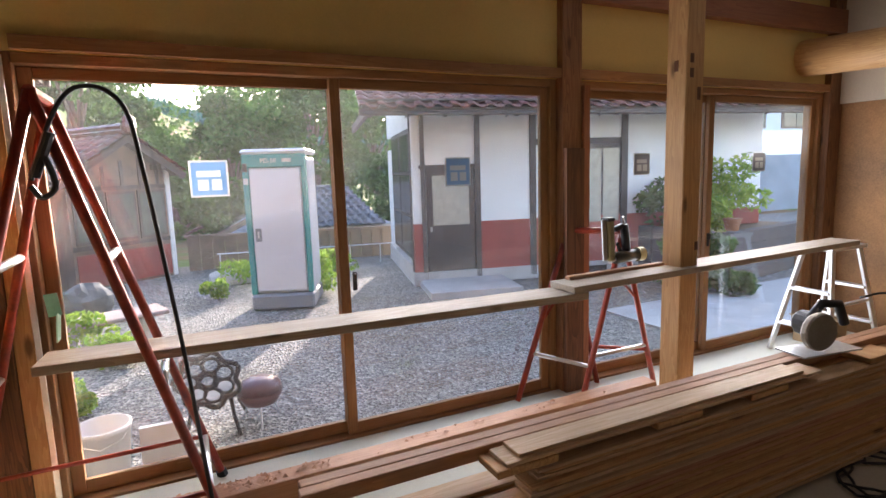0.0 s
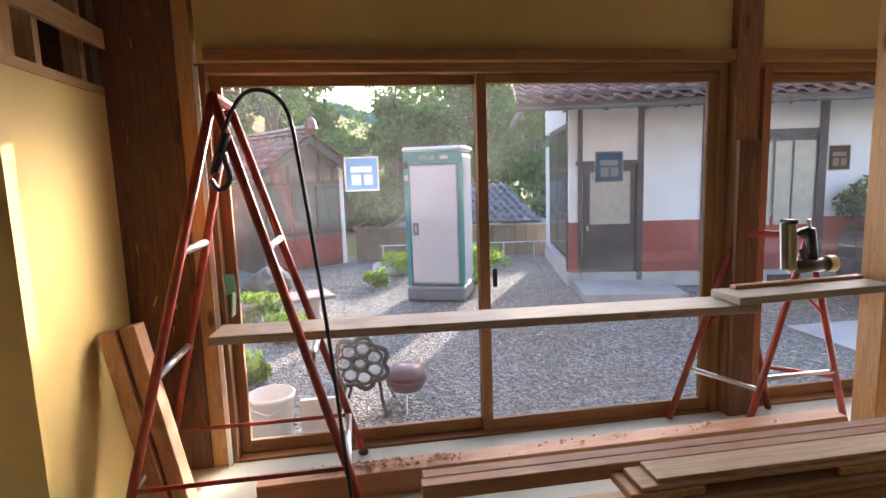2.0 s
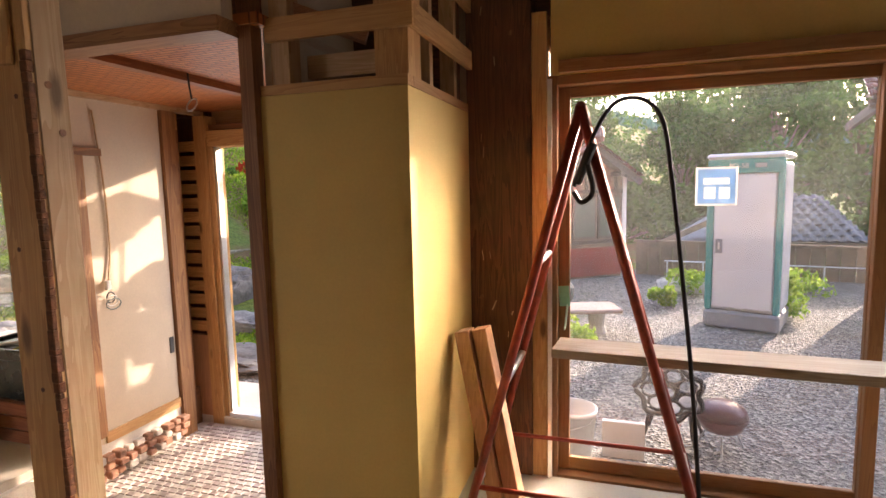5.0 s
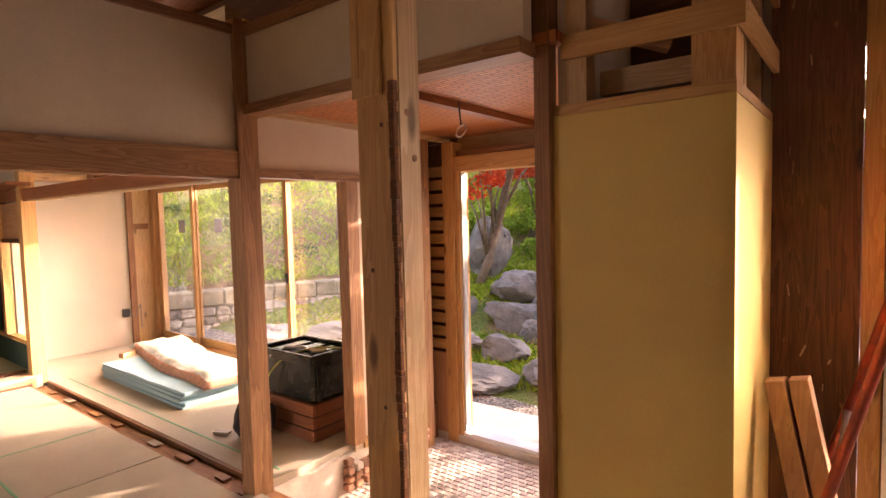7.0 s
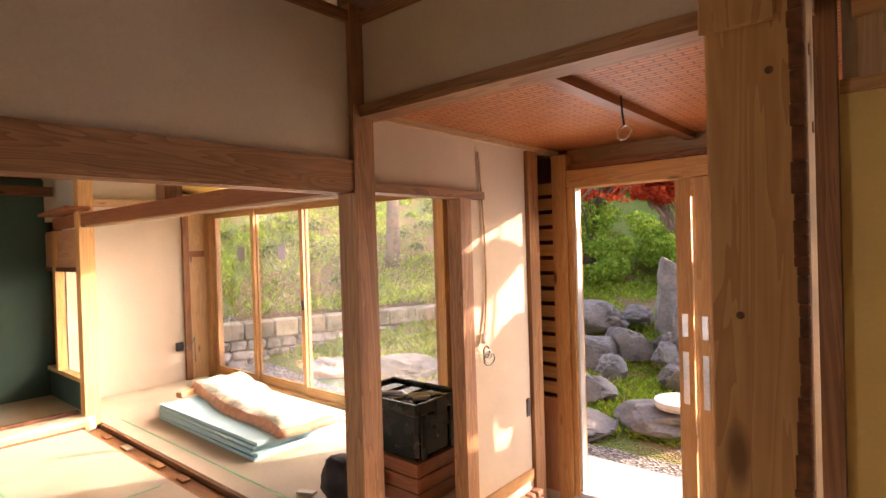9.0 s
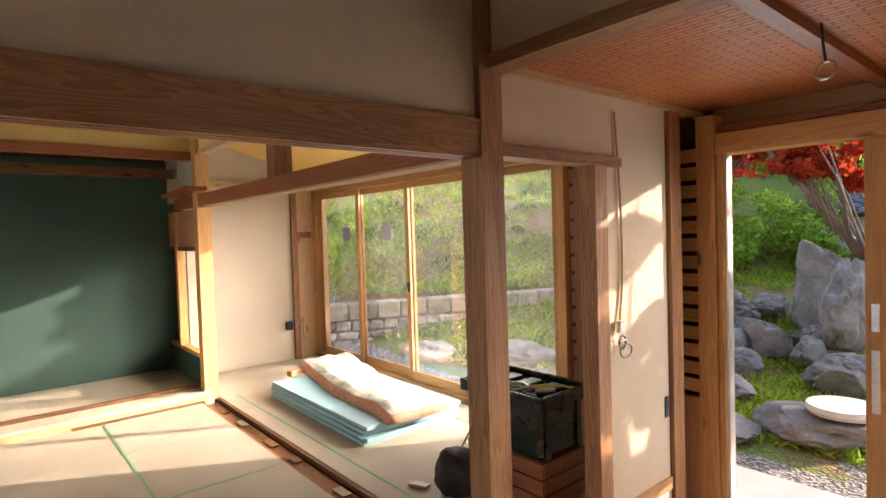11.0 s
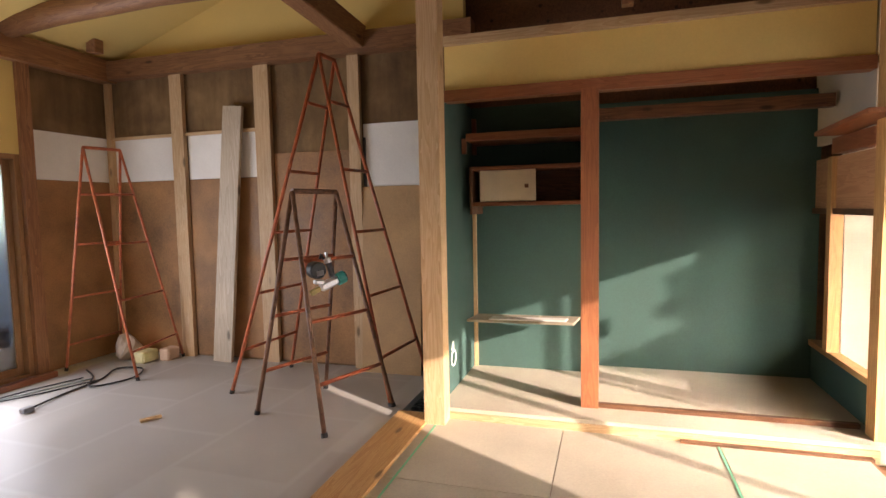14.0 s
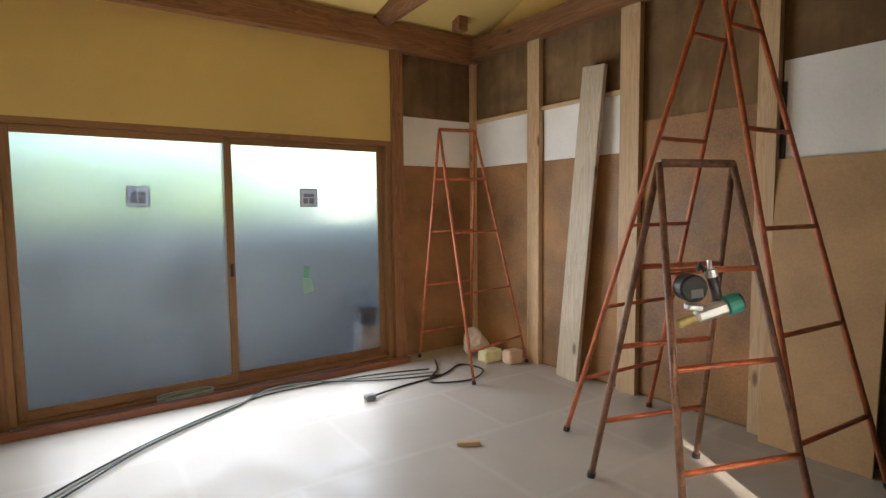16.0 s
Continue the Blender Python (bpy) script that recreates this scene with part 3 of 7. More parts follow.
slab("wall_slat_return", -3.32, -3.26, 3.25, 3.54, -0.36, 2.2, DARKP["z"])
slab("wall_slat_low", -3.26, -2.946, 3.405, 3.44, -0.30, 0.42, PINK["z"], "reddish boards below the lath wall")
lath = thing("lath_wall", -3.1, 3.4, 0.42, "new pine laths nailed in a ladder-like row", "lath wall", kind="structure")
for i in range(14):
    part("slat", box(-3.24, -2.946, 3.41, 3.435, 0.45 + i * 0.107, 0.45 + i * 0.107 + 0.078, 0.002), FRESH["x"], lath)

# closet framing
for nm, b, mt in (("stud_closet", box(-1.17, -1.09, 1.86, 1.94, 1.93, 2.9), PALE["z"]), ("stud_closet_corner", box(-0.735, -0.605, 1.865, 1.995, 1.93, 2.9), FRESH["z"]),
                  ("stud_closet_side", box(-0.70, -0.63, 2.17, 2.21, 1.93, 2.9), PALE["z"]), ("stud_closet_side_far", box(-0.70, -0.63, 2.52, 2.56, 1.93, 2.9), PALE["z"]),
                  ("trim_closet_plate", box(-1.205, -0.597, 1.832, 1.89, 1.892, 1.93), FRESH["x"]), ("trim_closet_plate_side", box(-0.645, -0.597, 1.892, 2.64, 1.892, 1.93), FRESH["y"]),
                  ("beam_closet_rail", bar((-1.176, 1.845, 2.135), (-0.575, 1.845, 2.135), 0.022, 0.085), FRESH["x"]),
                  ("beam_closet_rail_side", bar((-0.586, 1.858, 2.135), (-0.586, 2.64, 2.135), 0.022, 0.085), FRESH["y"]),
                  ("beam_closet_rail_upper", bar((-0.586, 1.84, 2.40), (-0.586, 2.64, 2.40), 0.022, 0.085), FRESH["y"]),
                  ("beam_closet_inner", bar((-1.09, 2.02, 2.02), (-0.75, 2.02, 2.02), 0.06, 0.09), PALE["x"]),
                  ("beam_closet_scrap", bar((-1.20, 1.89, 2.26), (-0.85, 2.05, 2.13), 0.06, 0.05), PINK["x"]),
                  ("wall_closet_inside", box(-1.165, -0.63, 2.56, 2.62, 1.9, 2.9), DARKP["x"])):
    solid(nm, b, mt)

# alcove
slab("trim_alcove_corner", -7.69, -7.65, -0.945, -0.915, 0.07, 1.50, PALE["z"])
slab("beam_alcove_hanging", -7.55, -7.47, 0.10, 1.66, 2.10, 2.19, DARKP["y"], "dark hanging rail in the picture alcove")
slab("wall_alcove_partition", -7.90, -6.95, 0.03, 0.09, 1.48, 2.21, GREEN)
slab("wall_alcove_partition_low", -7.90, -7.66, 0.03, 0.09, 0.07, 1.48, GREEN)
slab("wall_alcove_right_low", -7.95, -6.80, 1.69, 1.73, 0.0, 0.34, GREEN, "dark green sill wall beside the alcove")
slab("wall_alcove_right_top", -7.95, -6.80, 1.69, 1.73, 1.40, 1.76, PINK["x"], "small wooden panel beside the alcove")
slab("wall_alcove_right_upper", -7.95, -6.95, 1.69, 1.73, 1.865, 2.7, PLASTER)
slab("trim_alcove_sill", -7.9, -6.80, 1.67, 1.75, 0.34, 0.38, FRESH["x"])
slab("trim_alcove_head", -7.9, -6.80, 1.67, 1.75, 1.36, 1.40, DARKP["x"])
slab("stud_alcove_right", -7.58, -7.50, 1.66, 1.74, 0.38, 1.76, FRESH["z"])
slab("beam_alcove_front", -6.66, -6.60, -0.87, 1.64, -0.03, 0.045, PALE["y"], "pale floor frame in front of the alcove")
slab("beam_alcove_step", -6.90, -6.86, 0.1, 1.64, 0.07, 0.10, DARKP["y"])
slab("beam_alcove_dark", -6.60, -6.56, 0.6, 1.6, -0.02, 0.012, DARKP["y"])

# tatami room floor boards and grey sheets
tf = tagged(new("floor_tatami_room"), "beige floor boards with green tape along the joints", "", "", "structure")
BASE[tf] = Matrix()
xs = [-6.60, -5.72, -4.82, -3.92, -3.0]
ys = [-1.0, -0.10, 0.82, 1.58]
for i in range(4):
    for j in range(3):
        part("floor_board", box(xs[i] + 0.003, xs[i + 1] - 0.003, ys[j] + 0.003, ys[j + 1] - 0.003, -0.02, 0.0 - 0.0015 * ((i + j) % 2)), SUBFLOOR, tf)
part("board_underside", box(-6.6, -3.0, -1.0, 1.58, -0.06, -0.022), DARKP["x"], tf)
for a, b in (((-6.6, 0.81), (-3.0, 0.83)), ((-6.58, -0.93), (-3.0, -0.93)), ((-4.82, -0.9), (-4.80, 1.5)), ((-6.6, 1.9), (-3.1, 1.9)), ((-6.2, 2.95), (-3.1, 2.9))):
    part("tape_strip", bar((*a, 0.0015), (*b, 0.0015), 0.013, 0.002), GREENTAPE, tf, "green tape strip")
slab("floor_grey_room", -7.66, -3.0, -4.62, -1.25, -0.05, 0.0, SHEETS, "grey protective sheets taped on the floor")
slab("floor_frosted_sill", -7.66, -3.0, -4.86, -4.62, -0.05, -0.01, SILLFLOOR)
slab("beam_frosted_sill", -6.7, -3.7, -4.66, -4.60, -0.02, 0.05, REDW["x"], "red-brown batten before the frosted window")

# grey room walls
wb = slab("wall_brown", -7.75, -7.62, -4.95, -1.0, 0.0, 3.0, EARTH, "bare brown earth wall between studs")
for y0, y1, m in ((-4.80, -4.0, WHITEP), (-3.84, -3.03, WHITEP), (-1.93, -1.02, WHITEP)):
    part("white_panel", box(-7.62, -7.612, y0, y1, 1.79 if y0 < -2 else 1.60, 2.22), m, wb, "bare white plaster band")
for y0, y1 in ((-4.80, -4.0), (-3.84, -3.03), (-2.85, -2.05)):
    part("plywood_panel", box(-7.62, -7.606, y0, y1, 0.02, 1.785 if y0 < -3 else 2.0), PLY, wb, "brown plywood panel")
slab("wall_frosted_right", -7.62, -6.755, -4.92, -4.84, 0.0, 3.0, EARTH, "brown earth wall in the corner")
slab("wall_frosted_right_white", -7.62, -6.757, -4.84, -4.83, 1.79, 2.24, WHITEP)
slab("wall_frosted_right_ply", -7.62, -6.757, -4.84, -4.826, 0.0, 1.785, PLY)
for i, (y0, y1) in enumerate(((-3.99, -3.85), (-3.02, -2.86), (-2.05, -1.94))):
    slab("stud_brown_" + "abc"[i], -7.61, -7.56, y0, y1, 0.0, 2.82, PALE["z"], "pale stud on the brown wall")
slab("stud_brown_corner", -7.61, -7.56, -4.82, -4.76, 0.0, 2.82, PALE["z"])
slab("trim_brown", -7.61, -7.585, -4.76, -3.0, 2.22, 2.25, PALE["y"])
slab("wall_brown_gap", -7.615, -7.60, -1.935, -1.91, 0.0, 2.1, BLACK)

# sloping yellow ceiling of the grey room and its roof timbers
def sheet(name, corners, material, label, t=0.05):
    b2 = bmesh.new()
    lo = [b2.verts.new(c) for c in corners]
    hi = [b2.verts.new((c[0], c[1], c[2] + t)) for c in corners]
    b2.faces.new(lo)
    b2.faces.new(hi[::-1])
    for k in range(4):
        b2.faces.new((lo[k], hi[k], hi[(k + 1) % 4], lo[(k + 1) % 4]))
    return solid(name, b2, material, label)


sheet("ceiling_grey_room", ((-7.8, -5.0, 2.95), (-2.9, -5.0, 2.95), (-2.9, -1.0, 4.3), (-7.8, -1.0, 4.3)), YELLOW, "sloping yellow board ceiling")
slab("wall_gable", -7.74, -7.66, -4.9, -1.0, 3.0, 4.4, YELLOW, "yellow board gable above the beam")
for nm, a, b, w, h in (("beam_strut", (-7.25, -4.55, 3.0), (-7.22, -4.5, 3.6), 0.11, 0.11), ("beam_strut_upper", (-6.6, -3.9, 3.15), (-6.6, -3.9, 3.6), 0.10, 0.10),
                       ("beam_cross", (-7.55, -1.93, 2.95), (-4.6, -2.3, 3.42), 0.17, 0.2)):
    solid(nm, bar(a, b, w, h, 0.01), OLD["x"], "brown roof timber")
solid("beam_tie_log", tube([(-6.55, -4.78, 3.06), (-6.62, -4.2, 3.14), (-6.62, -3.2, 3.17), (-6.56, -2.0, 3.12), (-6.5, -1.05, 3.08)], 0.10, 12), OLD["y"], "curved brown tie log", smooth=True)
# dark roof above everything
slab("ceiling", -8.3, 5.7, -5.2, 3.75, 4.45, 4.55, DARKP["x"], "dark roof boards")
slab("wall_upper_yard", -3.9, 5.6, 2.82, 2.90, 2.20, 4.45, DARKP["x"])
slab("wall_upper_veranda", -8.2, -3.0, 3.40, 3.48, 2.1, 4.45, DARKP["x"])
slab("wall_upper_back", -8.2, 5.6, -5.12, -5.02, 2.9, 4.45, DARKP["x"])
slab("wall_upper_left", -8.1, -8.0, -5.1, 3.45, -0.3, 4.45, DARKP["x"])
slab("wall_upper_right", 5.52, 5.6, -5.1, 2.9, -0.3, 4.45, DARKP["x"])
for i, y in enumerate((-3.2, -1.1, 0.9)):
    solid("beam_roof", tube([(-2.6 + 0.02 * k * k, y + 0.06 * math.sin(k), 3.15 + 0.03 * math.sin(k * 1.7)) for k in range(0, 22, 3)], 0.13, 12), DARKP["x"], "dark smoked roof log", smooth=True)
solid("beam_log_alcove", tube([(-6.35, -1.4, 2.98), (-6.32, -0.4, 2.93), (-6.33, 0.6, 2.90), (-6.36, 1.75, 2.88)], 0.11, 14), REDW["y"], "round reddish log above the alcove", smooth=True)
solid("beam_log_alcove_cross", tube([(-6.9, 1.72, 2.92), (-5.0, 1.72, 2.88), (-3.1, 1.72, 2.9)], 0.10, 12), REDW["x"], "round reddish log above the veranda", smooth=True)
slab("stud_alcove_upper", -6.70, -6.63, 0.25, 0.32, 2.66, 3.1, OLD["z"])
slab("ceiling_living_sheet", 2.2, 5.4, -4.9, 2.6, 2.78, 2.82, GREYFLOOR, "grey-green ceiling panels")
solid("beam_log_right", tube([(4.95, 2.78, 2.30), (5.05, 1.8, 2.27), (5.12, 0.8, 2.25), (5.2, -4.9, 2.2)], 0.14, 16), FRESH["y"], "peeled round log beam", smooth=True)
slab("wall_right_upper", 5.37, 5.40, -4.9, 2.62, 1.95, 2.78, PLASTER, "beige plaster above the plywood wall")

# ---- living room things ----
def house_post(name, x, y, z0, z1, w, material, label, holes=()):
    """A square post with cut mortises."""
    p = tagged(new(name, finish(box(x - w / 2, x + w / 2, y - w / 2, y + w / 2, z0, z1, 0.006), name, material)), label, "", "", "structure")
    BASE[p] = Matrix()
    for hx, hz, hh, side in holes:
        if side == "front":
            part("mortise", box(x + hx - 0.013, x + hx + 0.013, y - w / 2 - 0.003, y - w / 2 + 0.02, hz, hz + hh), DARKP["z"], p, "dark cut mortise")
        else:
            part("mortise", box(x - w / 2 - 0.003, x - w / 2 + 0.02, y + hx - 0.013, y + hx + 0.013, hz, hz + hh), DARKP["z"], p, "dark cut mortise")
    return p


house_post("post_living", 3.06, 2.17, 0.0, 2.80, 0.14, FRESH["z"], "new pine post with cut mortises beside the boards",
           ((-0.03, 1.98, 0.05, "front"), (-0.03, 2.06, 0.05, "front"), (0.03, 1.86, 0.07, "front"), (0.05, 1.0, 0.05, "front"), (0.0, 2.02, 0.06, "left")))
slab("trim_post_right_strip", 2.695, 2.74, 2.60, 2.63, 0.0, 2.0, REDW["z"])
slab("stud_middle_low", 2.55, 2.685, 2.585, 2.62, 0.05, 1.62, DARKP["z"], "dark strip on the middle post")

# post with a rough edge on the way to the entrance
PX0, PX1, PY0, PY1 = -1.31, -1.183, 0.925, 1.02
pp = tagged(new("post_passage", finish(box(PX0, PX1, PY0, PY1, 0.0, 3.2, 0.004), "post_passage", FRESH["z"])), "yellow pine post with a rough torn edge", "", "", "structure")
BASE[pp] = Matrix()
part("joined_timber", box(PX1 - 0.0005, PX1 + 0.004, PY0 + 0.018, PY1, 0.0, 3.1, 0.002), PALE["z"], pp, "greyed side face of the post")
part("splice_block", box(PX0 - 0.006, PX1 - 0.030, PY0 - 0.010, PY0 - 0.0005, 1.83, 3.0, 0.003), FRESH["z"], pp, "spliced upper block")
part("splice_edge", box(PX0 + 0.012, PX0 + 0.026, PY0 - 0.0125, PY0 - 0.0105, 1.88, 3.0, 0.001), FRESH["z"], pp)
TORN = plain("torn_reddish_wood", (0.20, 0.085, 0.038), 0.9, vary=0.35, scale=30, bumpy=0.4)
rt = random.Random(8)
z = 0.02
while z < 1.84:
    h = rt.uniform(0.012, 0.05)
    w = 0.004 + 0.011 * max(0.0, noise.noise(Vector((z * 4.0, 2.0, 0.0))) + 0.35) + rt.uniform(0, 0.004)
    part("torn_edge", box(PX1 - 0.004 - w, PX1 + 0.0035, PY0 - 0.003, PY0 + 0.010 + rt.uniform(0, 0.008), z, z + h, 0.002), TORN, pp, "rough torn edge")
    z += h
for x, z in ((PX1 - 0.04, 1.76), (PX1 - 0.085, 1.40), (PX1 - 0.055, 1.05), (PX1 - 0.095, 0.62)):
    part("knot", lathe([(0.006, 0), (0.006, 0.002)], 0, 0, 0, 12), DARKP["z"], pp, local=True).matrix_basis = pose(x, PY0 + 0.001, z, 90, 0, 0)
for y, z in ((PY0 + 0.045, 1.79), (PY0 + 0.07, 1.68), (PY0 + 0.06, 2.2)):
    part("knot", lathe([(0.009, 0), (0.009, 0.002)], 0, 0, 0, 12), OLD["z"], pp, local=True).matrix_basis = pose(PX1 + 0.0035, y, z, 0, 90, 0)


def stepladder(name, apex_a, apex_b, feet_a, feet_b, rungs, r, material, rung_mat, label, group="", spreader=0.0, top_bar=True):
    """A tube A-frame ladder: side a and side b each have two rails from the apex pair to their feet."""
    cx = sum(f[0] for f in feet_a + feet_b) / 4
    cy = sum(f[1] for f in feet_a + feet_b) / 4
    base = thing(name, cx, cy, min(f[2] for f in feet_a), label, "ladder", group)
    A = [Vector(apex_a), Vector(apex_b)]
    for side, feet in (("front", feet_a), ("rear", feet_b)):
        F = [Vector(f) for f in feet]
        for k in range(2):
            part("rail", tube([A[k], A[k].lerp(F[k], 0.5), F[k]], r, 8), material, base, smooth=True)
            part("foot", tube([F[k] + (A[k] - F[k]).normalized() * 0.03, F[k]], r * 1.35, 8), BLACK, base, "black rubber foot")
        for f in rungs:
            part("rung", tube([A[0].lerp(F[0], f), A[1].lerp(F[1], f)], r * 0.85, 8), rung_mat, base, smooth=True)
    if top_bar:
        part("top_bar", tube([A[0], A[1]], r * 1.2, 8), material, base)
    if spreader:
        for k in range(2):
            part("spreader", tube([A[k].lerp(Vector(feet_a[k]), spreader), A[k].lerp(Vector(feet_b[k]), spreader)], r * 0.55, 6), material, base)
    return base


stepladder("stepladder", (-0.03, 2.18, 1.82), (-0.03, 2.47, 1.82), ((-0.50, 2.06, 0.055), (-0.50, 2.62, 0.055)), ((0.47, 2.06, 0.055), (0.47, 2.62, 0.055)),
           (0.34, 0.62, 0.87), 0.019, REDPAINT, STEEL, "worn red tube stepladder standing before the big window", spreader=0.87)
# air hose hooked over the ladder
hose = thing("air_hose", 0.1, 2.15, 0.06, "black air hose hanging over the red stepladder", "hose")
part("tube", tube(flow([(-0.05, 2.15, 1.52), (0.0, 2.14, 1.66), (0.06, 2.13, 1.78), (0.12, 2.12, 1.83), (0.20, 2.11, 1.82), (0.26, 2.10, 1.74), (0.29, 2.08, 1.55), (0.33, 2.05, 1.2), (0.37, 2.02, 0.8), (0.40, 2.0, 0.4), (0.43, 1.98, 0.065)]), 0.008, 8), CABLE, hose, smooth=True)
part("coupling", tube([(-0.04, 2.15, 1.53), (0.02, 2.14, 1.68)], 0.018, 10), BLACK, hose, "black hose coupling")
part("hook", tube(flow([(-0.05, 2.13, 1.50), (-0.02, 2.13, 1.46), (0.02, 2.13, 1.50), (0.0, 2.13, 1.60)]), 0.01, 8), BLACK, hose)

# trestle
tr = thing("trestle", 2.75, 2.56, 0.055, "red tube trestle carrying the boards and nail gun", "trestle")
ta, tb = Vector((2.59, 2.63, 1.11)), Vector((2.83, 2.40, 1.11))
tf1, tf2, tf3, tf4 = Vector((2.21, 2.64, 0.055)), Vector((2.51, 2.395, 0.055)), Vector((3.12, 2.395, 0.055)), Vector((2.84, 2.63, 0.055))
for a, f in ((ta, tf1), (tb, tf2), (tb, tf3), (ta, tf4)):
    part("leg", tube([a, f], 0.018, 8), REDPAINT, tr, smooth=True)
part("top_bar", tube([ta, tb], 0.02, 8), REDPAINT, tr)
for p, q, k in ((ta.lerp(tf1, 0.72), tb.lerp(tf2, 0.78), STEEL), (tb.lerp(tf2, 0.72), tb.lerp(tf3, 0.72), STEEL), (ta.lerp(tf4, 0.75), tb.lerp(tf3, 0.75), REDPAINT), (ta.lerp(tf1, 0.32), tb.lerp(tf2, 0.30), REDPAINT), (ta.lerp(tf4, 0.3), tb.lerp(tf3, 0.3), REDPAINT)):
    part("rung", tube([p, q], 0.013, 8), k, tr)
for p, q in ((ta.lerp(tf1, 0.55), ta.lerp(tf1, 0.36) + Vector((0.1, 0, 0))), (tb.lerp(tf3, 0.42), tb.lerp(tf3, 0.30) + Vector((-0.09, 0, 0)))):
    part("brace", tube([p, q], 0.009, 6), REDPAINT, tr)

# scaffold boards
def board(name, a, b, w, h, material, label, group="", bevel=0.003):
    ob = solid(name, bar(a, b, w, h, bevel), material, label, "board", "", group=group)
    ob["kind"] = "thing"
    return ob


board("scaffold_board", (-0.14, 2.345, 0.825), (2.27, 2.135, 0.845), 0.20, 0.038, GREYW["x"], "weathered scaffold board with sunlit end on the ladders", "scaffold boards")
board("scaffold_board", (2.16, 2.13, 0.885), (4.80, 2.20, 0.90), 0.20, 0.035, GREYW["x"], "pale scaffold board lying over the trestle", "scaffold boards")
board("batten", (2.25, 2.20, 0.912), (2.98, 2.23, 0.913), 0.04, 0.02, PINK["x"], "thin reddish batten on a scaffold board")

# nail gun on the trestle
ng = thing("nail_gun", 2.86, 2.36, 1.10, "black and olive air nail gun on the trestle", "tool")
OLIVE = plain("olive_metal", (0.36, 0.33, 0.18), 0.4, metal=0.4)
part("magazine", bar((2.683, 2.350, 0.943), (2.666, 2.350, 1.195), 0.045, 0.062, 0.008), OLIVE, ng, "pale olive nail magazine")
part("magazine_rail", bar((2.644, 2.345, 0.948), (2.627, 2.345, 1.191), 0.03, 0.014, 0.003), STEEL, ng)
part("magazine_cap", bar((2.666, 2.350, 1.182), (2.666, 2.350, 1.205), 0.055, 0.072, 0.006), BLACK, ng)
part("handle", tube([(2.825, 2.360, 0.983), (2.815, 2.360, 1.057), (2.799, 2.360, 1.151)], 0.026, 12), BLACK, ng, "black rubber handle", smooth=True)
part("air_plug", tube([(2.799, 2.360, 1.151), (2.789, 2.360, 1.200)], 0.008, 8), STEEL, ng)
part("bridge", bar((2.720, 2.360, 1.127), (2.790, 2.360, 1.149), 0.03, 0.03, 0.005), BLACK, ng)
part("trigger", bar((2.748, 2.360, 1.046), (2.776, 2.360, 0.988), 0.015, 0.02, 0.003), BLACK, ng)
part("body", tube([(2.722, 2.350, 0.956), (2.803, 2.350, 0.959), (2.903, 2.350, 0.963)], 0.036, 14), plain("dark_gun_metal", (0.10, 0.095, 0.08), 0.35, metal=0.5), ng, smooth=True)
part("head_cap", tube([(2.894, 2.350, 0.964), (2.940, 2.350, 0.963)], 0.044, 14), OLIVE, ng)
part("nose", tube([(2.722, 2.350, 0.953), (2.679, 2.350, 0.937)], 0.016, 8), STEEL, ng)

# aluminium step bench
al = thing("step_bench", 4.78, 2.27, 0.055, "aluminium folding step bench under the board end", "stepladder")
part("platform", box(4.55, 4.98, 2.14, 2.40, 0.845, 0.875, 0.006), ALU, al)
for x0, x1 in ((4.60, 4.45), (4.93, 5.08)):
    for y0, y1 in ((2.17, 2.06), (2.37, 2.50)):
        part("leg", bar((x0, y0, 0.845), (x1, y1, 0.055), 0.045, 0.025, 0.004), ALU, al)
    for f in (0.38, 0.72):
        xa = x0 + (x1 - x0) * f
        part("step", bar((xa, 2.17 - 0.11 * f, 0.845 - 0.79 * f), (xa, 2.37 + 0.13 * f, 0.845 - 0.79 * f), 0.07, 0.022, 0.004), ALU, al)
part("strut", bar((4.50, 2.12, 0.45), (5.03, 2.12, 0.45), 0.03, 0.02, 0.003), ALU, al)
ct = thing("carton", 4.95, 2.42, 0.055, "small open cardboard carton beneath the step bench", "box")
CARD = plain("brown_cardboard", (0.42, 0.29, 0.16), 0.8)
part("side", box(4.80, 5.10, 2.30, 2.54, 0.055, 0.24, 0.003), CARD, ct)
part("flap", bar((4.80, 2.42, 0.24), (4.72, 2.42, 0.29), 0.22, 0.004), CARD, ct)

# lumber: flooring pile along the window
pile = thing("flooring_pile", 3.0, 1.62, 0.0, "long pile of fresh pine floorboards tongue and groove", "lumber")
rng = random.Random(5)
for k in range(9):
    z = 0.02 + k * 0.047
    for j in range(2):
        y0 = 1.37 + j * 0.115 + rng.uniform(-0.010, 0.010) + (0.012 * (8 - k) * -1 if j == 0 else 0)
        x0 = 0.66 + rng.uniform(0, 0.25) + (0.75 if (k > 6 and j < 2) else 0)
        part("floorboard", box(x0, 5.25 - rng.uniform(0, 0.15), y0, y0 + 0.108, z, z + 0.015, 0.002), (FRESH, PINK, PALE)[rng.randrange(3)]["x"], pile)
        part("floorboard", box(x0 + 0.03, 5.25 - rng.uniform(0, 0.15), y0 + 0.004, y0 + 0.108, z + 0.0165, z + 0.0315, 0.002), (FRESH, PINK, FRESH)[rng.randrange(3)]["x"], pile)
        part("floorboard", box(x0, 5.25 - rng.uniform(0, 0.15), y0 - 0.004, y0 + 0.106, z + 0.033, z + 0.0455, 0.002), (FRESH, PALE, FRESH)[rng.randrange(3)]["x"], pile)
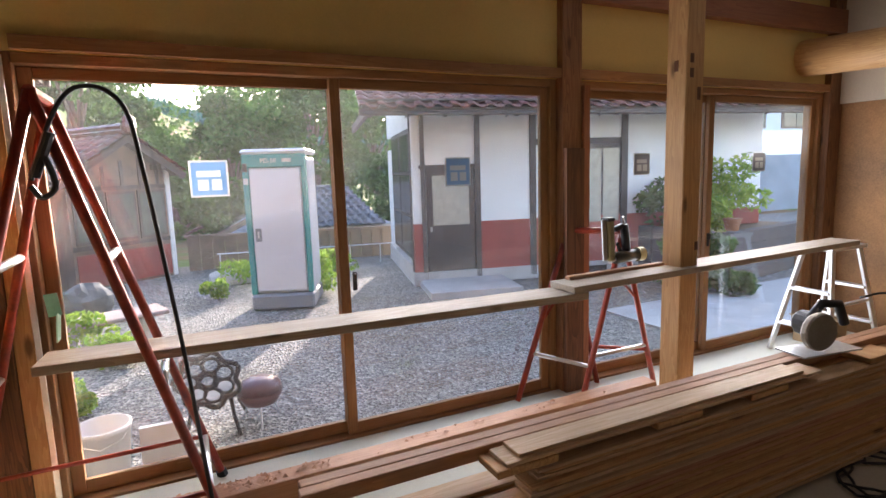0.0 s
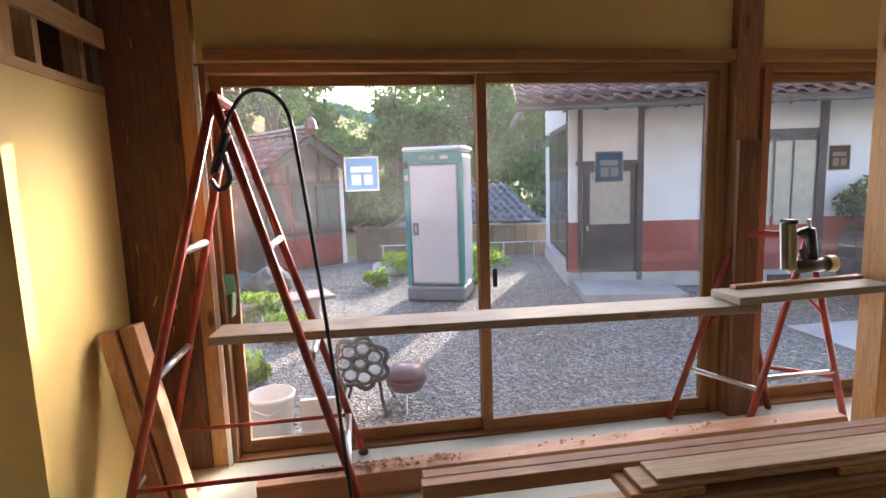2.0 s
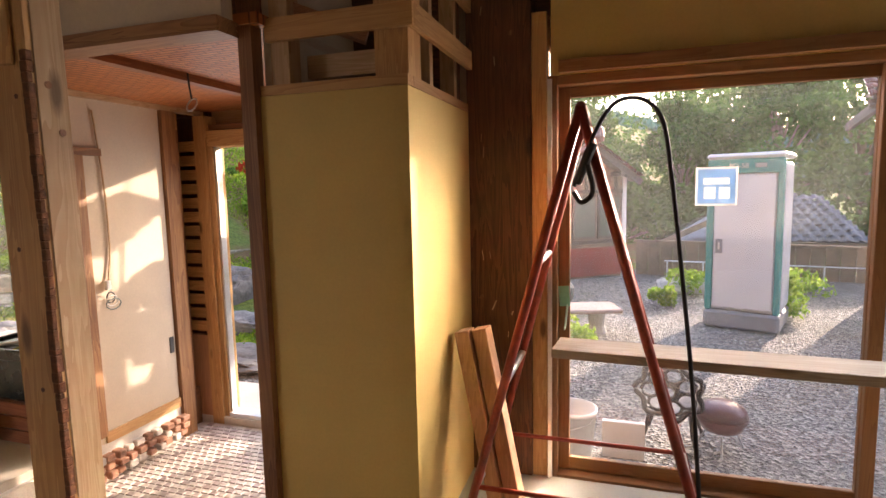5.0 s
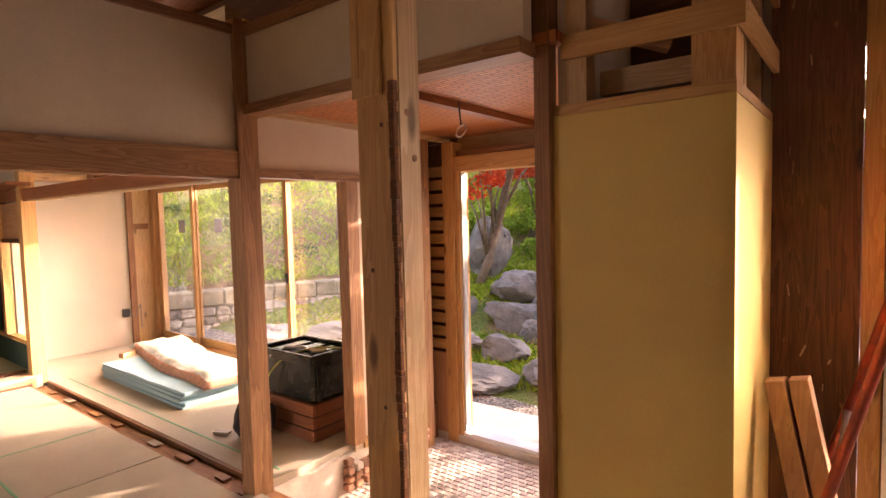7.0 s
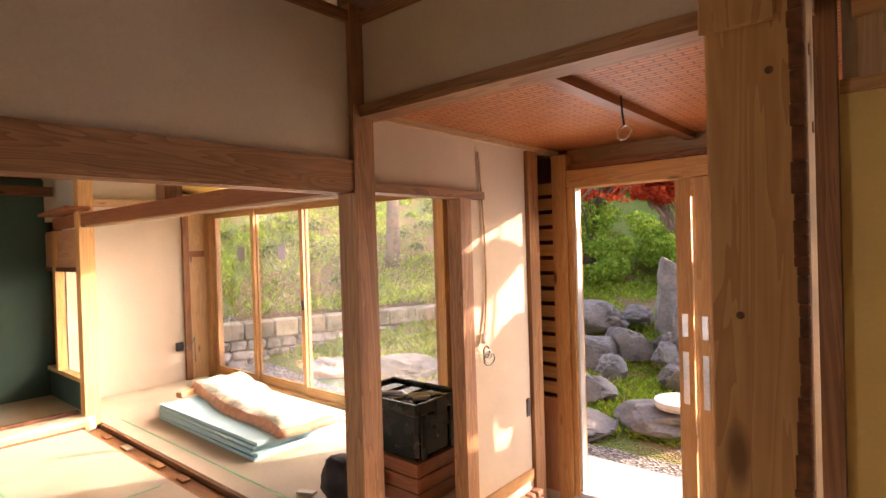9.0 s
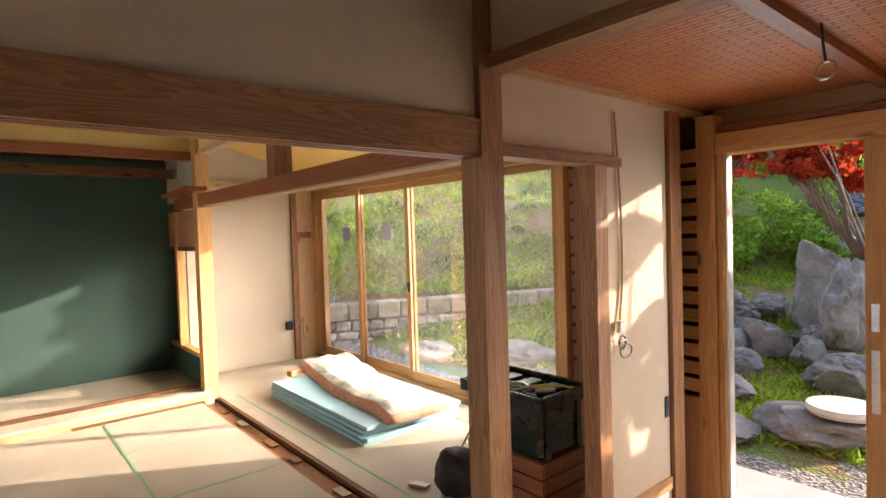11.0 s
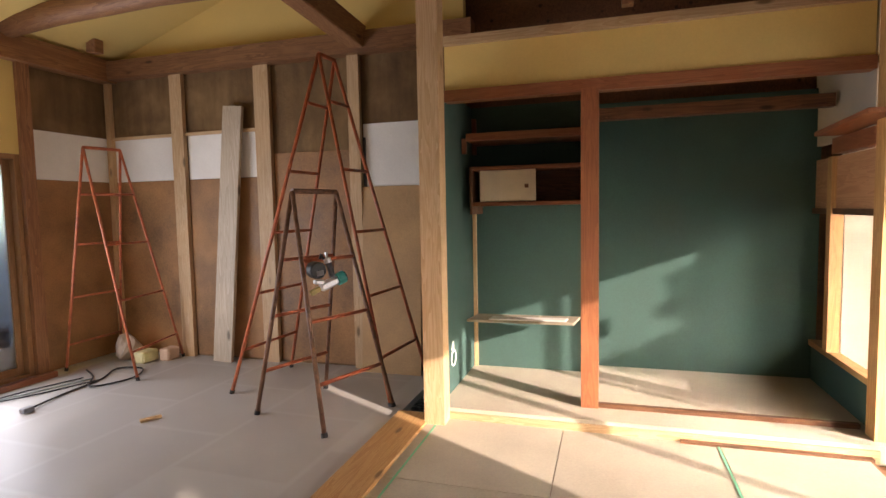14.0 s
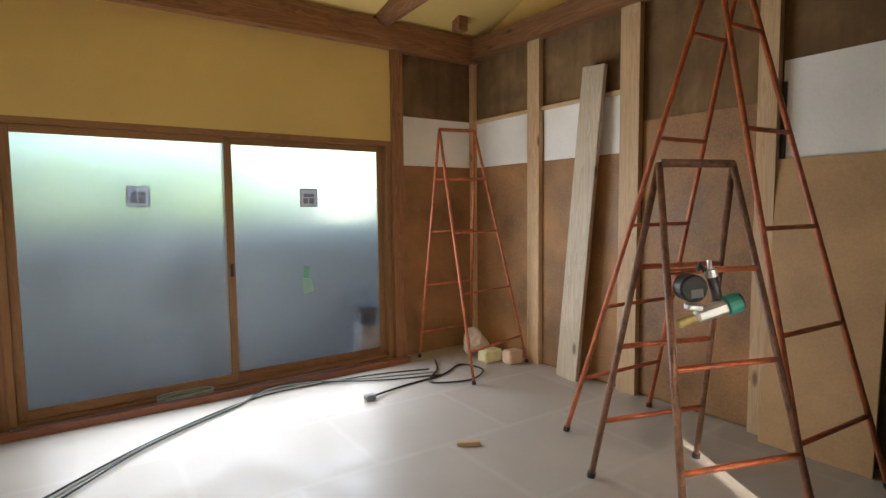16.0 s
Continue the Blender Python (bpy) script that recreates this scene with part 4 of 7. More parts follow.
for j in range(2):
    part("long_board", box(0.66 + 0.01 * j, 5.2, 1.515 + j * 0.052, 1.565 + j * 0.052, 0.446, 0.50, 0.003), PINK["x"], pile, "reddish tongued board on edge")
for x in (1.30, 2.05, 2.62, 3.55):
    part("spacer_block", box(x, x + 0.26, 1.37, 1.51, 0.446, 0.475, 0.004), FRESH["y"], pile, "short spacer block")
part("loose_board", box(1.34, 3.14, 1.375, 1.50, 0.477, 0.492, 0.002), PALE["x"], pile, "pale loose floorboard on top")
part("loose_board", box(1.40, 3.02, 1.39, 1.50, 0.4925, 0.507, 0.002), PALE["x"], pile, "pale loose floorboard on top")

tb1 = board("timber_beam", (0.0, 2.27, 0.11), (2.98, 2.30, 0.11), 0.11, 0.11, PINK["x"], "square reddish timber with wood chips on top", "square timbers")
board("timber_beam", (-0.42, 2.07, 0.09), (0.62, 2.03, 0.09), 0.07, 0.07, PINK["x"], "short square timber lying on the floor", "square timbers")
board("leaning_timber", (-0.36, 2.22, 0.06), (-0.535, 2.28, 0.895), 0.065, 0.10, PINK["z"], "pair of square timbers leaning on the closet", "leaning timbers")
board("leaning_timber", (-0.285, 2.24, 0.06), (-0.462, 2.30, 0.905), 0.065, 0.10, PINK["z"], "pair of square timbers leaning on the closet", "leaning timbers")

# wood chips
vs, fs = [], []
for k in range(170):
    x, y = 0.15 + 0.75 * rng.random() ** 0.7 if k < 130 else rng.uniform(0.9, 2.6), rng.uniform(2.235, 2.315)
    s, a = rng.uniform(0.006, 0.018), rng.uniform(0, 6.28)
    c, d = math.cos(a) * s, math.sin(a) * s
    z = 0.167 + rng.uniform(0, 0.006)
    n = len(vs)
    vs += [(x - c, y - d, z), (x + d, y - c, z + rng.uniform(0, 0.012)), (x + c, y + d, z + rng.uniform(0, 0.004)), (x - d, y + c, z + rng.uniform(0, 0.014))]
    fs.append((n, n + 1, n + 2, n + 3))
chips = new("wood_chips", soup("wood_chips", vs, fs, PINK["x"]))
tagged(chips, "pale curled wood chips scattered on the timber", "wood chips", "", "stuff")

# circular saw on the pile
GM0 = plain("grey_guard_metal", (0.32, 0.28, 0.23), 0.38, metal=0.5)
cs = thing("circular_saw", 4.05, 1.70, 0.50, "black circular saw with grey blade guard on the pile", "saw")
part("base_plate", bar((3.88, 1.68, 0.505), (4.2, 1.70, 0.505), 0.14, 0.006), STEEL, cs)
g1 = lathe([(0.02, -0.03), (0.075, -0.018), (0.08, -0.01), (0.08, 0.01), (0.075, 0.018), (0.02, 0.018)], 0, 0, 0, 24)
g1.transform(pose(3.98, 1.64, 0.60, 90, 0, 0))
part("blade_guard", g1, GM0, cs, "grey metal blade guard", smooth=False)
m1 = lathe([(0.045, 0), (0.055, 0.02), (0.055, 0.12), (0.04, 0.14)], 0, 0, 0, 16)
m1.transform(pose(4.04, 1.66, 0.60, -90, 0, 0))
part("motor", m1, BLACK, cs)
part("handle", tube([(4.0, 1.70, 0.64), (4.05, 1.70, 0.70), (4.14, 1.70, 0.69), (4.18, 1.70, 0.60)], 0.02, 10), BLACK, cs, smooth=True)
cs.matrix_world = pose(3.414, 1.555, 0.50, 0, 0, -12) @ Matrix.Scale(1.25, 4)
coil = thing("coiled_cable", 3.35, 1.2, 0.0, "black power cord coiled on the floor", "cable")
pts = []
for k in range(64):
    a = k * 0.32
    rr = 0.16 + 0.05 * math.sin(k * 0.9) + 0.01 * math.sin(k * 2.3)
    pts.append((3.30 + rr * 1.15 * math.cos(a) + 0.05 * math.sin(k * 0.37), 1.16 + rr * 1.0 * math.sin(a), 0.010 + 0.002 * (k % 6)))
part("lead", tube(flow([(4.12, 1.73, 0.655), (4.30, 1.66, 0.67), (4.42, 1.45, 0.58), (4.40, 1.32, 0.35), (4.2, 1.22, 0.05), (3.9, 1.18, 0.012), (3.6, 1.22, 0.012)]), 0.007, 8), CABLE, coil, smooth=True)
part("cord", tube(pts, 0.007, 6), CABLE, coil, smooth=True)

# stickers on the panes


def sticker(x, y, z, s, back, front, label, normal=-1):
    st = thing("pane_sticker", x, y, z, label, "sticker", "stickers on the panes")
    h, w = s / 2, s * 0.44
    for a, b, c, d in ((-h, h, w, h), (-h, h, -h, -w), (-h, -w, -w, w), (w, h, -w, w)):
        part("border", box(x + a, x + b, y - 0.0008, y + 0.0008, z + c, z + d), front, st)
    e = y + normal * 0.002
    for a, b, c, d in ((-0.45, 0.45, -0.45, -0.32), (-0.45, -0.30, -0.32, -0.02), (-0.02, 0.06, -0.32, -0.02), (0.32, 0.45, -0.32, -0.02), (-0.45, 0.45, -0.02, 0.05), (-0.45, -0.32, 0.05, 0.22), (0.30, 0.45, 0.05, 0.22), (-0.45, 0.45, 0.22, 0.45)):
        part("field", box(x + a * s, x + b * s, e - 0.0008, e + 0.0008, z + c * s, z + d * s), back, st)
    for a, b, c, d in ((-0.32, 0.30, 0.05, 0.22), (-0.30, -0.02, -0.32, -0.02), (0.06, 0.32, -0.32, -0.02)):
        part("print_bar", box(x + a * s, x + b * s, e - 0.0006, e + 0.0006, z + c * s, z + d * s), front, st)
    return st


STICKB = film_sheet("blue_sticker_film", (0.34, 0.50, 0.68))
STICKW = film_sheet("white_sticker_film", (0.74, 0.74, 0.71))
STICKG = film_sheet("grey_sticker_film", (0.34, 0.34, 0.36))
sticker(0.535, 2.752, 1.505, 0.175, STICKB, STICKW, "blue square window sticker with pale block print")
sticker(1.865, 2.712, 1.50, 0.165, STICKB, STICKW, "blue square window sticker with pale block print")
sticker(3.33, 2.752, 1.51, 0.15, STICKG, STICKW, "grey square window sticker seen from behind")
sticker(4.52, 2.712, 1.50, 0.15, STICKG, STICKW, "grey square window sticker seen from behind")
PALEST = film_sheet("pale_grey_sticker_film", (0.84, 0.84, 0.87))
sticker(-6.81, 3.255, 1.475, 0.15, STICKG, STICKG, "faint square sticker on the veranda pane")
sticker(-6.07, 3.295, 1.48, 0.15, STICKG, STICKG, "faint square sticker on the veranda pane")
sticker(-4.62, -4.852, 1.50, 0.15, PALEST, STICKG, "grey square sticker on the frosted pane", 1)
sticker(-5.87, -4.832, 1.49, 0.15, PALEST, STICKG, "grey square sticker on the frosted pane", 1)

# inspection tags and sash locks
TAG = film_sheet("pale_green_tag", (0.55, 0.78, 0.66))
for x, y, z, nrm in ((-0.13, 2.66, 0.92, -1), (-5.83, -4.832, 0.80, 1)):
    tg = thing("paper_tag", x, y, z, "pale green paper tag tied to the window", "tag")
    part("card", bar((x, y, z - 0.09), (x + 0.012, y, z + 0.03), 0.006, 0.075) if nrm < 0 else bar((x - 0.02, y, z - 0.10), (x, y, z + 0.02), 0.09, 0.003), TAG, tg)
    part("strap", bar((x, y, z + 0.02), (x - 0.008, y - 0.005, z + 0.12), 0.05, 0.004), plain("green_strap", (0.25, 0.62, 0.5), 0.6), tg)
for x, y, z in ((1.215, 2.703, 0.93), (3.965, 2.703, 0.93), (-5.23, -4.823, 0.93), (-5.66, 3.25, 0.95), (-4.79, 3.25, 0.95)):
    lk = thing("sash_lock", x, y, z, "small dark crescent lock on the sash", "lock")
    part("plate", box(x - 0.012, x + 0.012, y - 0.006, y + 0.006, z - 0.05, z + 0.05, 0.003), BLACK, lk)
    part("lever", bar((x, y - 0.01, z), (x, y - 0.015, z + 0.045), 0.014, 0.012, 0.003), BLACK, lk)
# aluminium edge beside the left jamb
slab("trim_jamb_strip", -0.212, -0.192, 2.64, 2.655, 0.05, 2.02, ALU, "aluminium strip beside the window jamb")

dp = bpy.data.objects["post_dark"]
rng = random.Random(31)
for k in range(16):
    x, z = rng.uniform(-0.58, -0.32), rng.uniform(0.5, 2.5)
    part("bark_scar", bar((x, 2.6405, z), (x + rng.uniform(-0.03, 0.03), 2.6405, z + rng.uniform(0.012, 0.05)), 0.003, rng.uniform(0.006, 0.018), 0.0008), (PALE, OLD)[k % 2]["z"], dp)

# ---- entrance, tatami room, veranda, grey room ----
# mosaic tiles
mosaic = bpy.data.objects["floor_entrance"]
TILES = [plain("cream_tile", (0.62, 0.55, 0.48), 0.35, vary=0.1), plain("pink_grey_tile", (0.42, 0.33, 0.29), 0.35, vary=0.12)]
vs, fs = [], []
n = 0
for kind in range(2):
    vs, fs = [], []
    for i in range(30):
        for j in range(34):
            if ((i + 2 * j) % 3 == 0) != (kind == 1):
                continue
            x, y = -2.97 + i * 0.058 + (0.029 if j % 2 else 0), 1.78 + j * 0.048
            if x > -1.23:
                continue
            k = len(vs)
            hx, hy = 0.0255, 0.0205
            vs += [(x - hx, y - hy, -0.295), (x + hx, y - hy, -0.295), (x + hx, y + hy, -0.295), (x - hx, y + hy, -0.295),
                   (x - hx + 0.003, y - hy + 0.003, -0.290), (x + hx - 0.003, y - hy + 0.003, -0.290), (x + hx - 0.003, y + hy - 0.003, -0.290), (x - hx + 0.003, y + hy - 0.003, -0.290)]
            fs += [(k + 4, k + 5, k + 6, k + 7), (k, k + 1, k + 5, k + 4), (k + 1, k + 2, k + 6, k + 5), (k + 2, k + 3, k + 7, k + 6), (k + 3, k, k + 4, k + 7)]
    ob = new("mosaic_tiles", soup("mosaic_tiles", vs, fs, TILES[kind]))
    ob.parent = mosaic
    tagged(ob, "", "", "", "stuff")

# broken bricks at the foot of the plaster wall
bb = thing("broken_brickwork", -2.97, 2.75, -0.29, "broken brick and mortar at the wall foot", "bricks")
rng = random.Random(9)
for k in range(34):
    y = 2.30 + (k % 11) * 0.078 + rng.uniform(-0.01, 0.01)
    z = -0.27 + (k // 11) * 0.055 + max(0, (y - 2.5)) * 0.02
    part("brick", box(-2.995, -2.945 + rng.uniform(0, 0.03), y, y + rng.uniform(0.05, 0.072), z, z + rng.uniform(0.035, 0.05), 0.006), (BRICKRED, MORTAR, BRICKRED)[rng.randrange(3)], bb)
b2 = thing("brick_stub", -3.15, 3.36, -0.30, "small stub of old bricks beside the door", "bricks")
for k in range(9):
    part("brick", box(-3.24 + (k % 3) * 0.06, -3.19 + (k % 3) * 0.06, 3.28, 3.33, -0.30 + (k // 3) * 0.052, -0.255 + (k // 3) * 0.052, 0.004), (BRICKRED, MORTAR)[k % 2], b2)

# lintel board over the opening and plaster wall trim
slab("trim_slit_lintel", -3.06, -2.955, 1.74, 2.62, 1.77, 1.815, KAMOI["y"], "short wooden lintel over the wall opening")
slab("trim_slit_jamb", -3.06, -2.965, 2.40, 2.50, 0.0, 1.77, KAMOI["z"], "wooden jamb of the wall opening")
slab("trim_skirting", -2.992, -2.975, 2.50, 3.12, -0.05, 0.02, FRESH["y"], "new pine skirting")

# entrance doors
def entrance_door():
    fr = tagged(new("door_1"), "new pine sliding entrance doors with vertical slats, half open", "door", "", "structure")
    fr.matrix_world = pose(-2.0, 3.46, -0.23)
    BASE[fr] = pose(-2.0, 3.46, -0.23)
    part("frame_head", box(-2.84, -1.18, 3.41, 3.55, 1.87, 1.99, 0.004), FRESH["x"], fr)
    part("frame_upper", box(-2.84, -1.18, 3.44, 3.55, 1.995, 2.035, 0.004), OLD["x"], fr)
    part("frame_jamb", box(-2.84, -2.80, 3.42, 3.55, -0.235, 1.87, 0.004), FRESH["z"], fr)
    part("frame_sill", box(-2.80, -1.18, 3.42, 3.55, -0.235, -0.205), ALU, fr)
    part("edge_strip", box(-2.80, -2.785, 3.44, 3.50, -0.2, 1.87), ALU, fr)
    for x0, x1, yc in ((-2.02, -1.19, 3.44), (-2.15, -1.25, 3.50)):
        leaf = part("door_leaf", box(x0, x0 + 0.09, yc - 0.018, yc + 0.018, -0.2, 1.865, 0.003), FRESH["z"], fr, "slatted pine door leaf")
        part("stile", box(x1 - 0.09, x1, yc - 0.018, yc + 0.018, -0.2, 1.865, 0.003), FRESH["z"], leaf)
        part("top_rail", box(x0 + 0.09, x1 - 0.09, yc - 0.018, yc + 0.018, 1.76, 1.865, 0.003), FRESH["x"], leaf)
        part("bottom_rail", box(x0 + 0.09, x1 - 0.09, yc - 0.018, yc + 0.018, -0.2, -0.08, 0.003), FRESH["x"], leaf)
        for z in (0.30, 1.33):
            part("cross_rail", box(x0 + 0.09, x1 - 0.09, yc - 0.012, yc + 0.006, z, z + 0.018), PINK["x"], leaf)
        nsl = 11
        for k in range(nsl):
            xa = x0 + 0.11 + k * (x1 - x0 - 0.22) / (nsl - 1)
            part("slat", tube([(xa, yc - 0.012, -0.08), (xa, yc - 0.012, 1.76)], 0.013, 8), PALE["z"], leaf)
        part("pane", box(x0 + 0.085, x1 - 0.085, yc + 0.006, yc + 0.011, -0.085, 1.765), FROST, leaf, "frosted glass behind the slats").visible_shadow = False
        for z, h in ((0.98, 0.07), (0.66, 0.16)):
            part("pull_plate", box(x0 + 0.025, x0 + 0.06, yc - 0.022, yc - 0.017, z - h, z + h, 0.002), STEEL, leaf, "steel finger pull")
    return fr


entrance_door()
hk = thing("ceiling_hook", -2.07, 2.85, 1.92, "loop of lamp wire hanging from the wicker ceiling", "wire")
part("wire", tube([(-2.07, 2.85, 2.11), (-2.065, 2.852, 2.03), (-2.06, 2.855, 1.98)], 0.005, 6), BLACK, hk)
part("ring", tube([(-2.06 + 0.03 * math.cos(a * 0.63), 2.855 + 0.02 * math.sin(a * 0.63), 1.95 + 0.035 * math.sin(a * 0.63)) for a in range(10)], 0.005, 6, closed=True), STEEL, hk)
hk.matrix_world = pose(-2.02, 2.36, 1.955)

# hanging wires on the plaster wall
hw = thing("wall_wire", -2.97, 2.60, 0.85, "loose grey cables hanging down the plaster wall", "wire")
part("cable", tube(flow([(-2.98, 2.60, 2.05), (-2.978, 2.635, 1.6), (-2.98, 2.64, 1.2), (-2.975, 2.60, 0.95)]), 0.006, 6), PALE["z"], hw)
for k in range(3):
    part("loop", tube([(-2.96 + 0.01 * k, 2.60 + (0.03 + 0.012 * k) * math.cos(a * 0.7), 0.88 - 0.02 * k + 0.035 * math.sin(a * 0.7)) for a in range(9)], 0.004, 6, closed=True), (BLACK, WHITEP, CABLEG)[k], hw)
part("clip", box(-2.98, -2.955, 2.575, 2.61, 0.93, 0.99, 0.004), WHITEP, hw)
sw = thing("switch_cutout", -2.985, 3.08, 0.42, "dark cable cut-out in the plaster edge", "outlet")
part("hole", box(-2.99, -2.983, 3.065, 3.105, 0.37, 0.49, 0.004), BLACK, sw)

# veranda: blue foam boards with insulation batt
fo = thing("foam_boards", -5.45, 2.62, 0.0, "stack of pale blue foam insulation boards", "insulation")
for k in range(5):
    d = 0.02 * math.sin(k * 2.1)
    bmx = box(-0.82, 0.82, -0.43, 0.43, 0, 0.026, 0.002)
    bmx.transform(pose(-5.47 + d, 2.53 + d * 0.4, 0.002 + k * 0.0275, 0, 0, -1 + d * 30))
    part("foam_board", bmx, FOAM, fo)


def batt():
    """A rumpled mineral wool batt."""
    b = bmesh.new()
    nx, ny = 40, 14
    grid = {}
    for top in (0, 1):
        for i in range(nx):
            for j in range(ny):
                u, v = i / (nx - 1), j / (ny - 1)
                edge = min(1, min(u, 1 - u) * 14, min(v, 1 - v) * 7) ** 0.5
                x = -0.98 + u * 1.96
                y = -0.29 + v * 0.56 + 0.025 * math.sin(u * 9)
                lump = 0.028 * noise.noise(Vector((x * 5, y * 7, 3))) + 0.015 * noise.noise(Vector((x * 14, y * 16, 1)))
                z = (0.085 + lump) * edge if top else 0.0
                z += 0.07 * max(0, (0.22 - u) / 0.22) ** 1.5
                grid[top, i, j] = b.verts.new((x, y, z))
    for i in range(nx - 1):
        for j in range(ny - 1):
            b.faces.new((grid[1, i, j], grid[1, i + 1, j], grid[1, i + 1, j + 1], grid[1, i, j + 1]))
            b.faces.new((grid[0, i, j + 1], grid[0, i + 1, j + 1], grid[0, i + 1, j], grid[0, i, j]))
    for i in range(nx - 1):
        for j in (0, ny - 1):
            b.faces.new((grid[0, i, j], grid[0, i + 1, j], grid[1, i + 1, j], grid[1, i, j]))
    for j in range(ny - 1):
        for i in (0, nx - 1):
            b.faces.new((grid[0, i, j], grid[0, i, j + 1], grid[1, i, j + 1], grid[1, i, j]))
    b.transform(pose(-5.50, 2.62, 0.141, 0, 0, -7))
    return b


def batt_material():
    m, t, p = mat("printed_insulation_film")
    v = coords(t, (1, 1, 1), vary=False)
    n = noise_of(t, v, 9, 4, 0.6)
    br = add(t, "ShaderNodeTexBrick", Scale=1.0)
    br.inputs["Brick Width"].default_value = 0.16
    br.inputs["Row Height"].default_value = 0.05
    br.inputs["Mortar Size"].default_value = 0.012
    t.links.new(v, br.inputs["Vector"])
    geo = t.nodes.new("ShaderNodeNewGeometry")
    sep = t.nodes.new("ShaderNodeSeparateXYZ")
    t.links.new(geo.outputs["Normal"], sep.inputs[0])
    top = ramp(t, sep.outputs["Z"], [(0.55, (0, 0, 0)), (0.75, (1, 1, 1))])
    ink = ramp(t, n, [(0.45, (0.76, 0.72, 0.64)), (0.60, (0.40, 0.50, 0.40))])
    film = mix(t, 0.25, ink, br.outputs["Color"])
    t.links.new(mix(t, top, (0.72, 0.36, 0.24), film), p.inputs["Base Color"])
    p.inputs["Roughness"].default_value = 0.4
    bump(t, p, n, 0.4, 0.01)
    return m


ib = thing("insulation_batt", -5.5, 2.62, 0.141, "rumpled pink insulation batt in printed film", "insulation")
part("wool_core", batt(), plain("pink_mineral_wool", (0.66, 0.34, 0.23), 0.95, vary=0.15, scale=20, bumpy=0.3), ib, "pink mineral wool", smooth=True)
film = batt()
film.normal_update()
bmesh.ops.delete(film, geom=[f for f in film.faces if f.calc_center_median().z < 0.185 or f.normal.z < 0.6], context="FACES")
bmesh.ops.translate(film, verts=film.verts[:], vec=(0, 0, 0.004))
part("printed_film", film, batt_material(), ib, "crinkled printed plastic film", smooth=True)
scrap = board("timber_scrap", (-6.42, 2.62, 0.17), (-6.32, 2.30, 0.17), 0.07, 0.05, PINK["y"], "short reddish timber scrap on the foam")

# black tool bin
tbn = thing("tool_bin", -3.52, 2.47, 0.0, "black plastic storage bin with lid full of tools", "bin")
BINB = plain("green_black_plastic", (0.016, 0.022, 0.020), 0.28, vary=0.15)
part("body", box(-3.79, -3.25, 2.29, 2.65, 0.26, 0.55, 0.02), BINB, tbn)
lid = part("lid", box(-3.80, -3.24, 2.28, 2.66, 0.55, 0.572, 0.006), BINB, tbn, "recessed black lid")
for x0, x1, y0, y1 in ((-3.83, -3.21, 2.25, 2.28), (-3.83, -3.21, 2.66, 2.69), (-3.83, -3.80, 2.28, 2.66), (-3.24, -3.21, 2.28, 2.66)):
    part("rim", box(x0, x1, y0, y1, 0.535, 0.605, 0.008), BINB, lid)
for k in range(3):
    part("lid_rib", box(-3.74 + k * 0.16, -3.64 + k * 0.16, 2.33, 2.61, 0.573, 0.588, 0.005), BINB, lid)
for y in (2.34, 2.60):
    part("corner_rib", box(-3.247, -3.235, y - 0.02, y + 0.02, 0.27, 0.53, 0.004), BINB, tbn)
part("latch", box(-3.235, -3.20, 2.42, 2.52, 0.50, 0.60, 0.006), BLACK, tbn)
part("pliers", tube(flow([(-3.62, 2.34, 0.598), (-3.50, 2.42, 0.602), (-3.40, 2.40, 0.60), (-3.32, 2.48, 0.60)]), 0.012, 8), STEEL, tbn, "steel pliers lying on the lid")
part("air_coupler", tube([(-3.34, 2.36, 0.60), (-3.27, 2.44, 0.605)], 0.016, 8), STEEL, tbn)
part("cord", tube(flow([(-3.24, 2.60, 0.59), (-3.40, 2.40, 0.61), (-3.60, 2.26, 0.50), (-3.75, 2.20, 0.25), (-3.8, 2.1, 0.02), (-3.3, 1.9, 0.012)]), 0.006, 6), plain("yellow_cord", (0.55, 0.48, 0.12), 0.5), tbn)
wc = thing("wooden_crate", -3.52, 2.47, 0.0, "reddish-brown wooden crate beneath the storage bin", "crate")
for z in (0.0, 0.088, 0.176):
    part("side_board", box(-3.79, -3.23, 2.27, 2.285, z + 0.002, z + 0.082, 0.003), REDW["x"], wc)
    part("side_board", box(-3.79, -3.23, 2.655, 2.67, z + 0.002, z + 0.082, 0.003), REDW["x"], wc)
    part("end_board", box(-3.245, -3.23, 2.287, 2.653, z + 0.002, z + 0.082, 0.003), REDW["y"], wc)
    part("end_board", box(-3.79, -3.775, 2.287, 2.653, z + 0.002, z + 0.082, 0.003), REDW["y"], wc)
part("lid_board", box(-3.78, -3.24, 2.29, 2.65, 0.245, 0.259), OLD["x"], wc)
bgm = rock_mesh(-3.66, 2.12, 0.13, 0.17, 0.13, 0.17, 31, 0.3, 4)
solid("tool_bag", bgm, plain("black_bag_cloth", (0.018, 0.014, 0.016), 0.7, vary=0.3, scale=14, bumpy=0.3), "slumped black tool bag before the crate", "bag", "thing", smooth=True)
solid("metal_offcut", bar((-3.98, 1.98, 0.012), (-3.86, 2.02, 0.018), 0.05, 0.016, 0.003), GM0, "small grey metal offcut on the floor", "offcut", "thing")

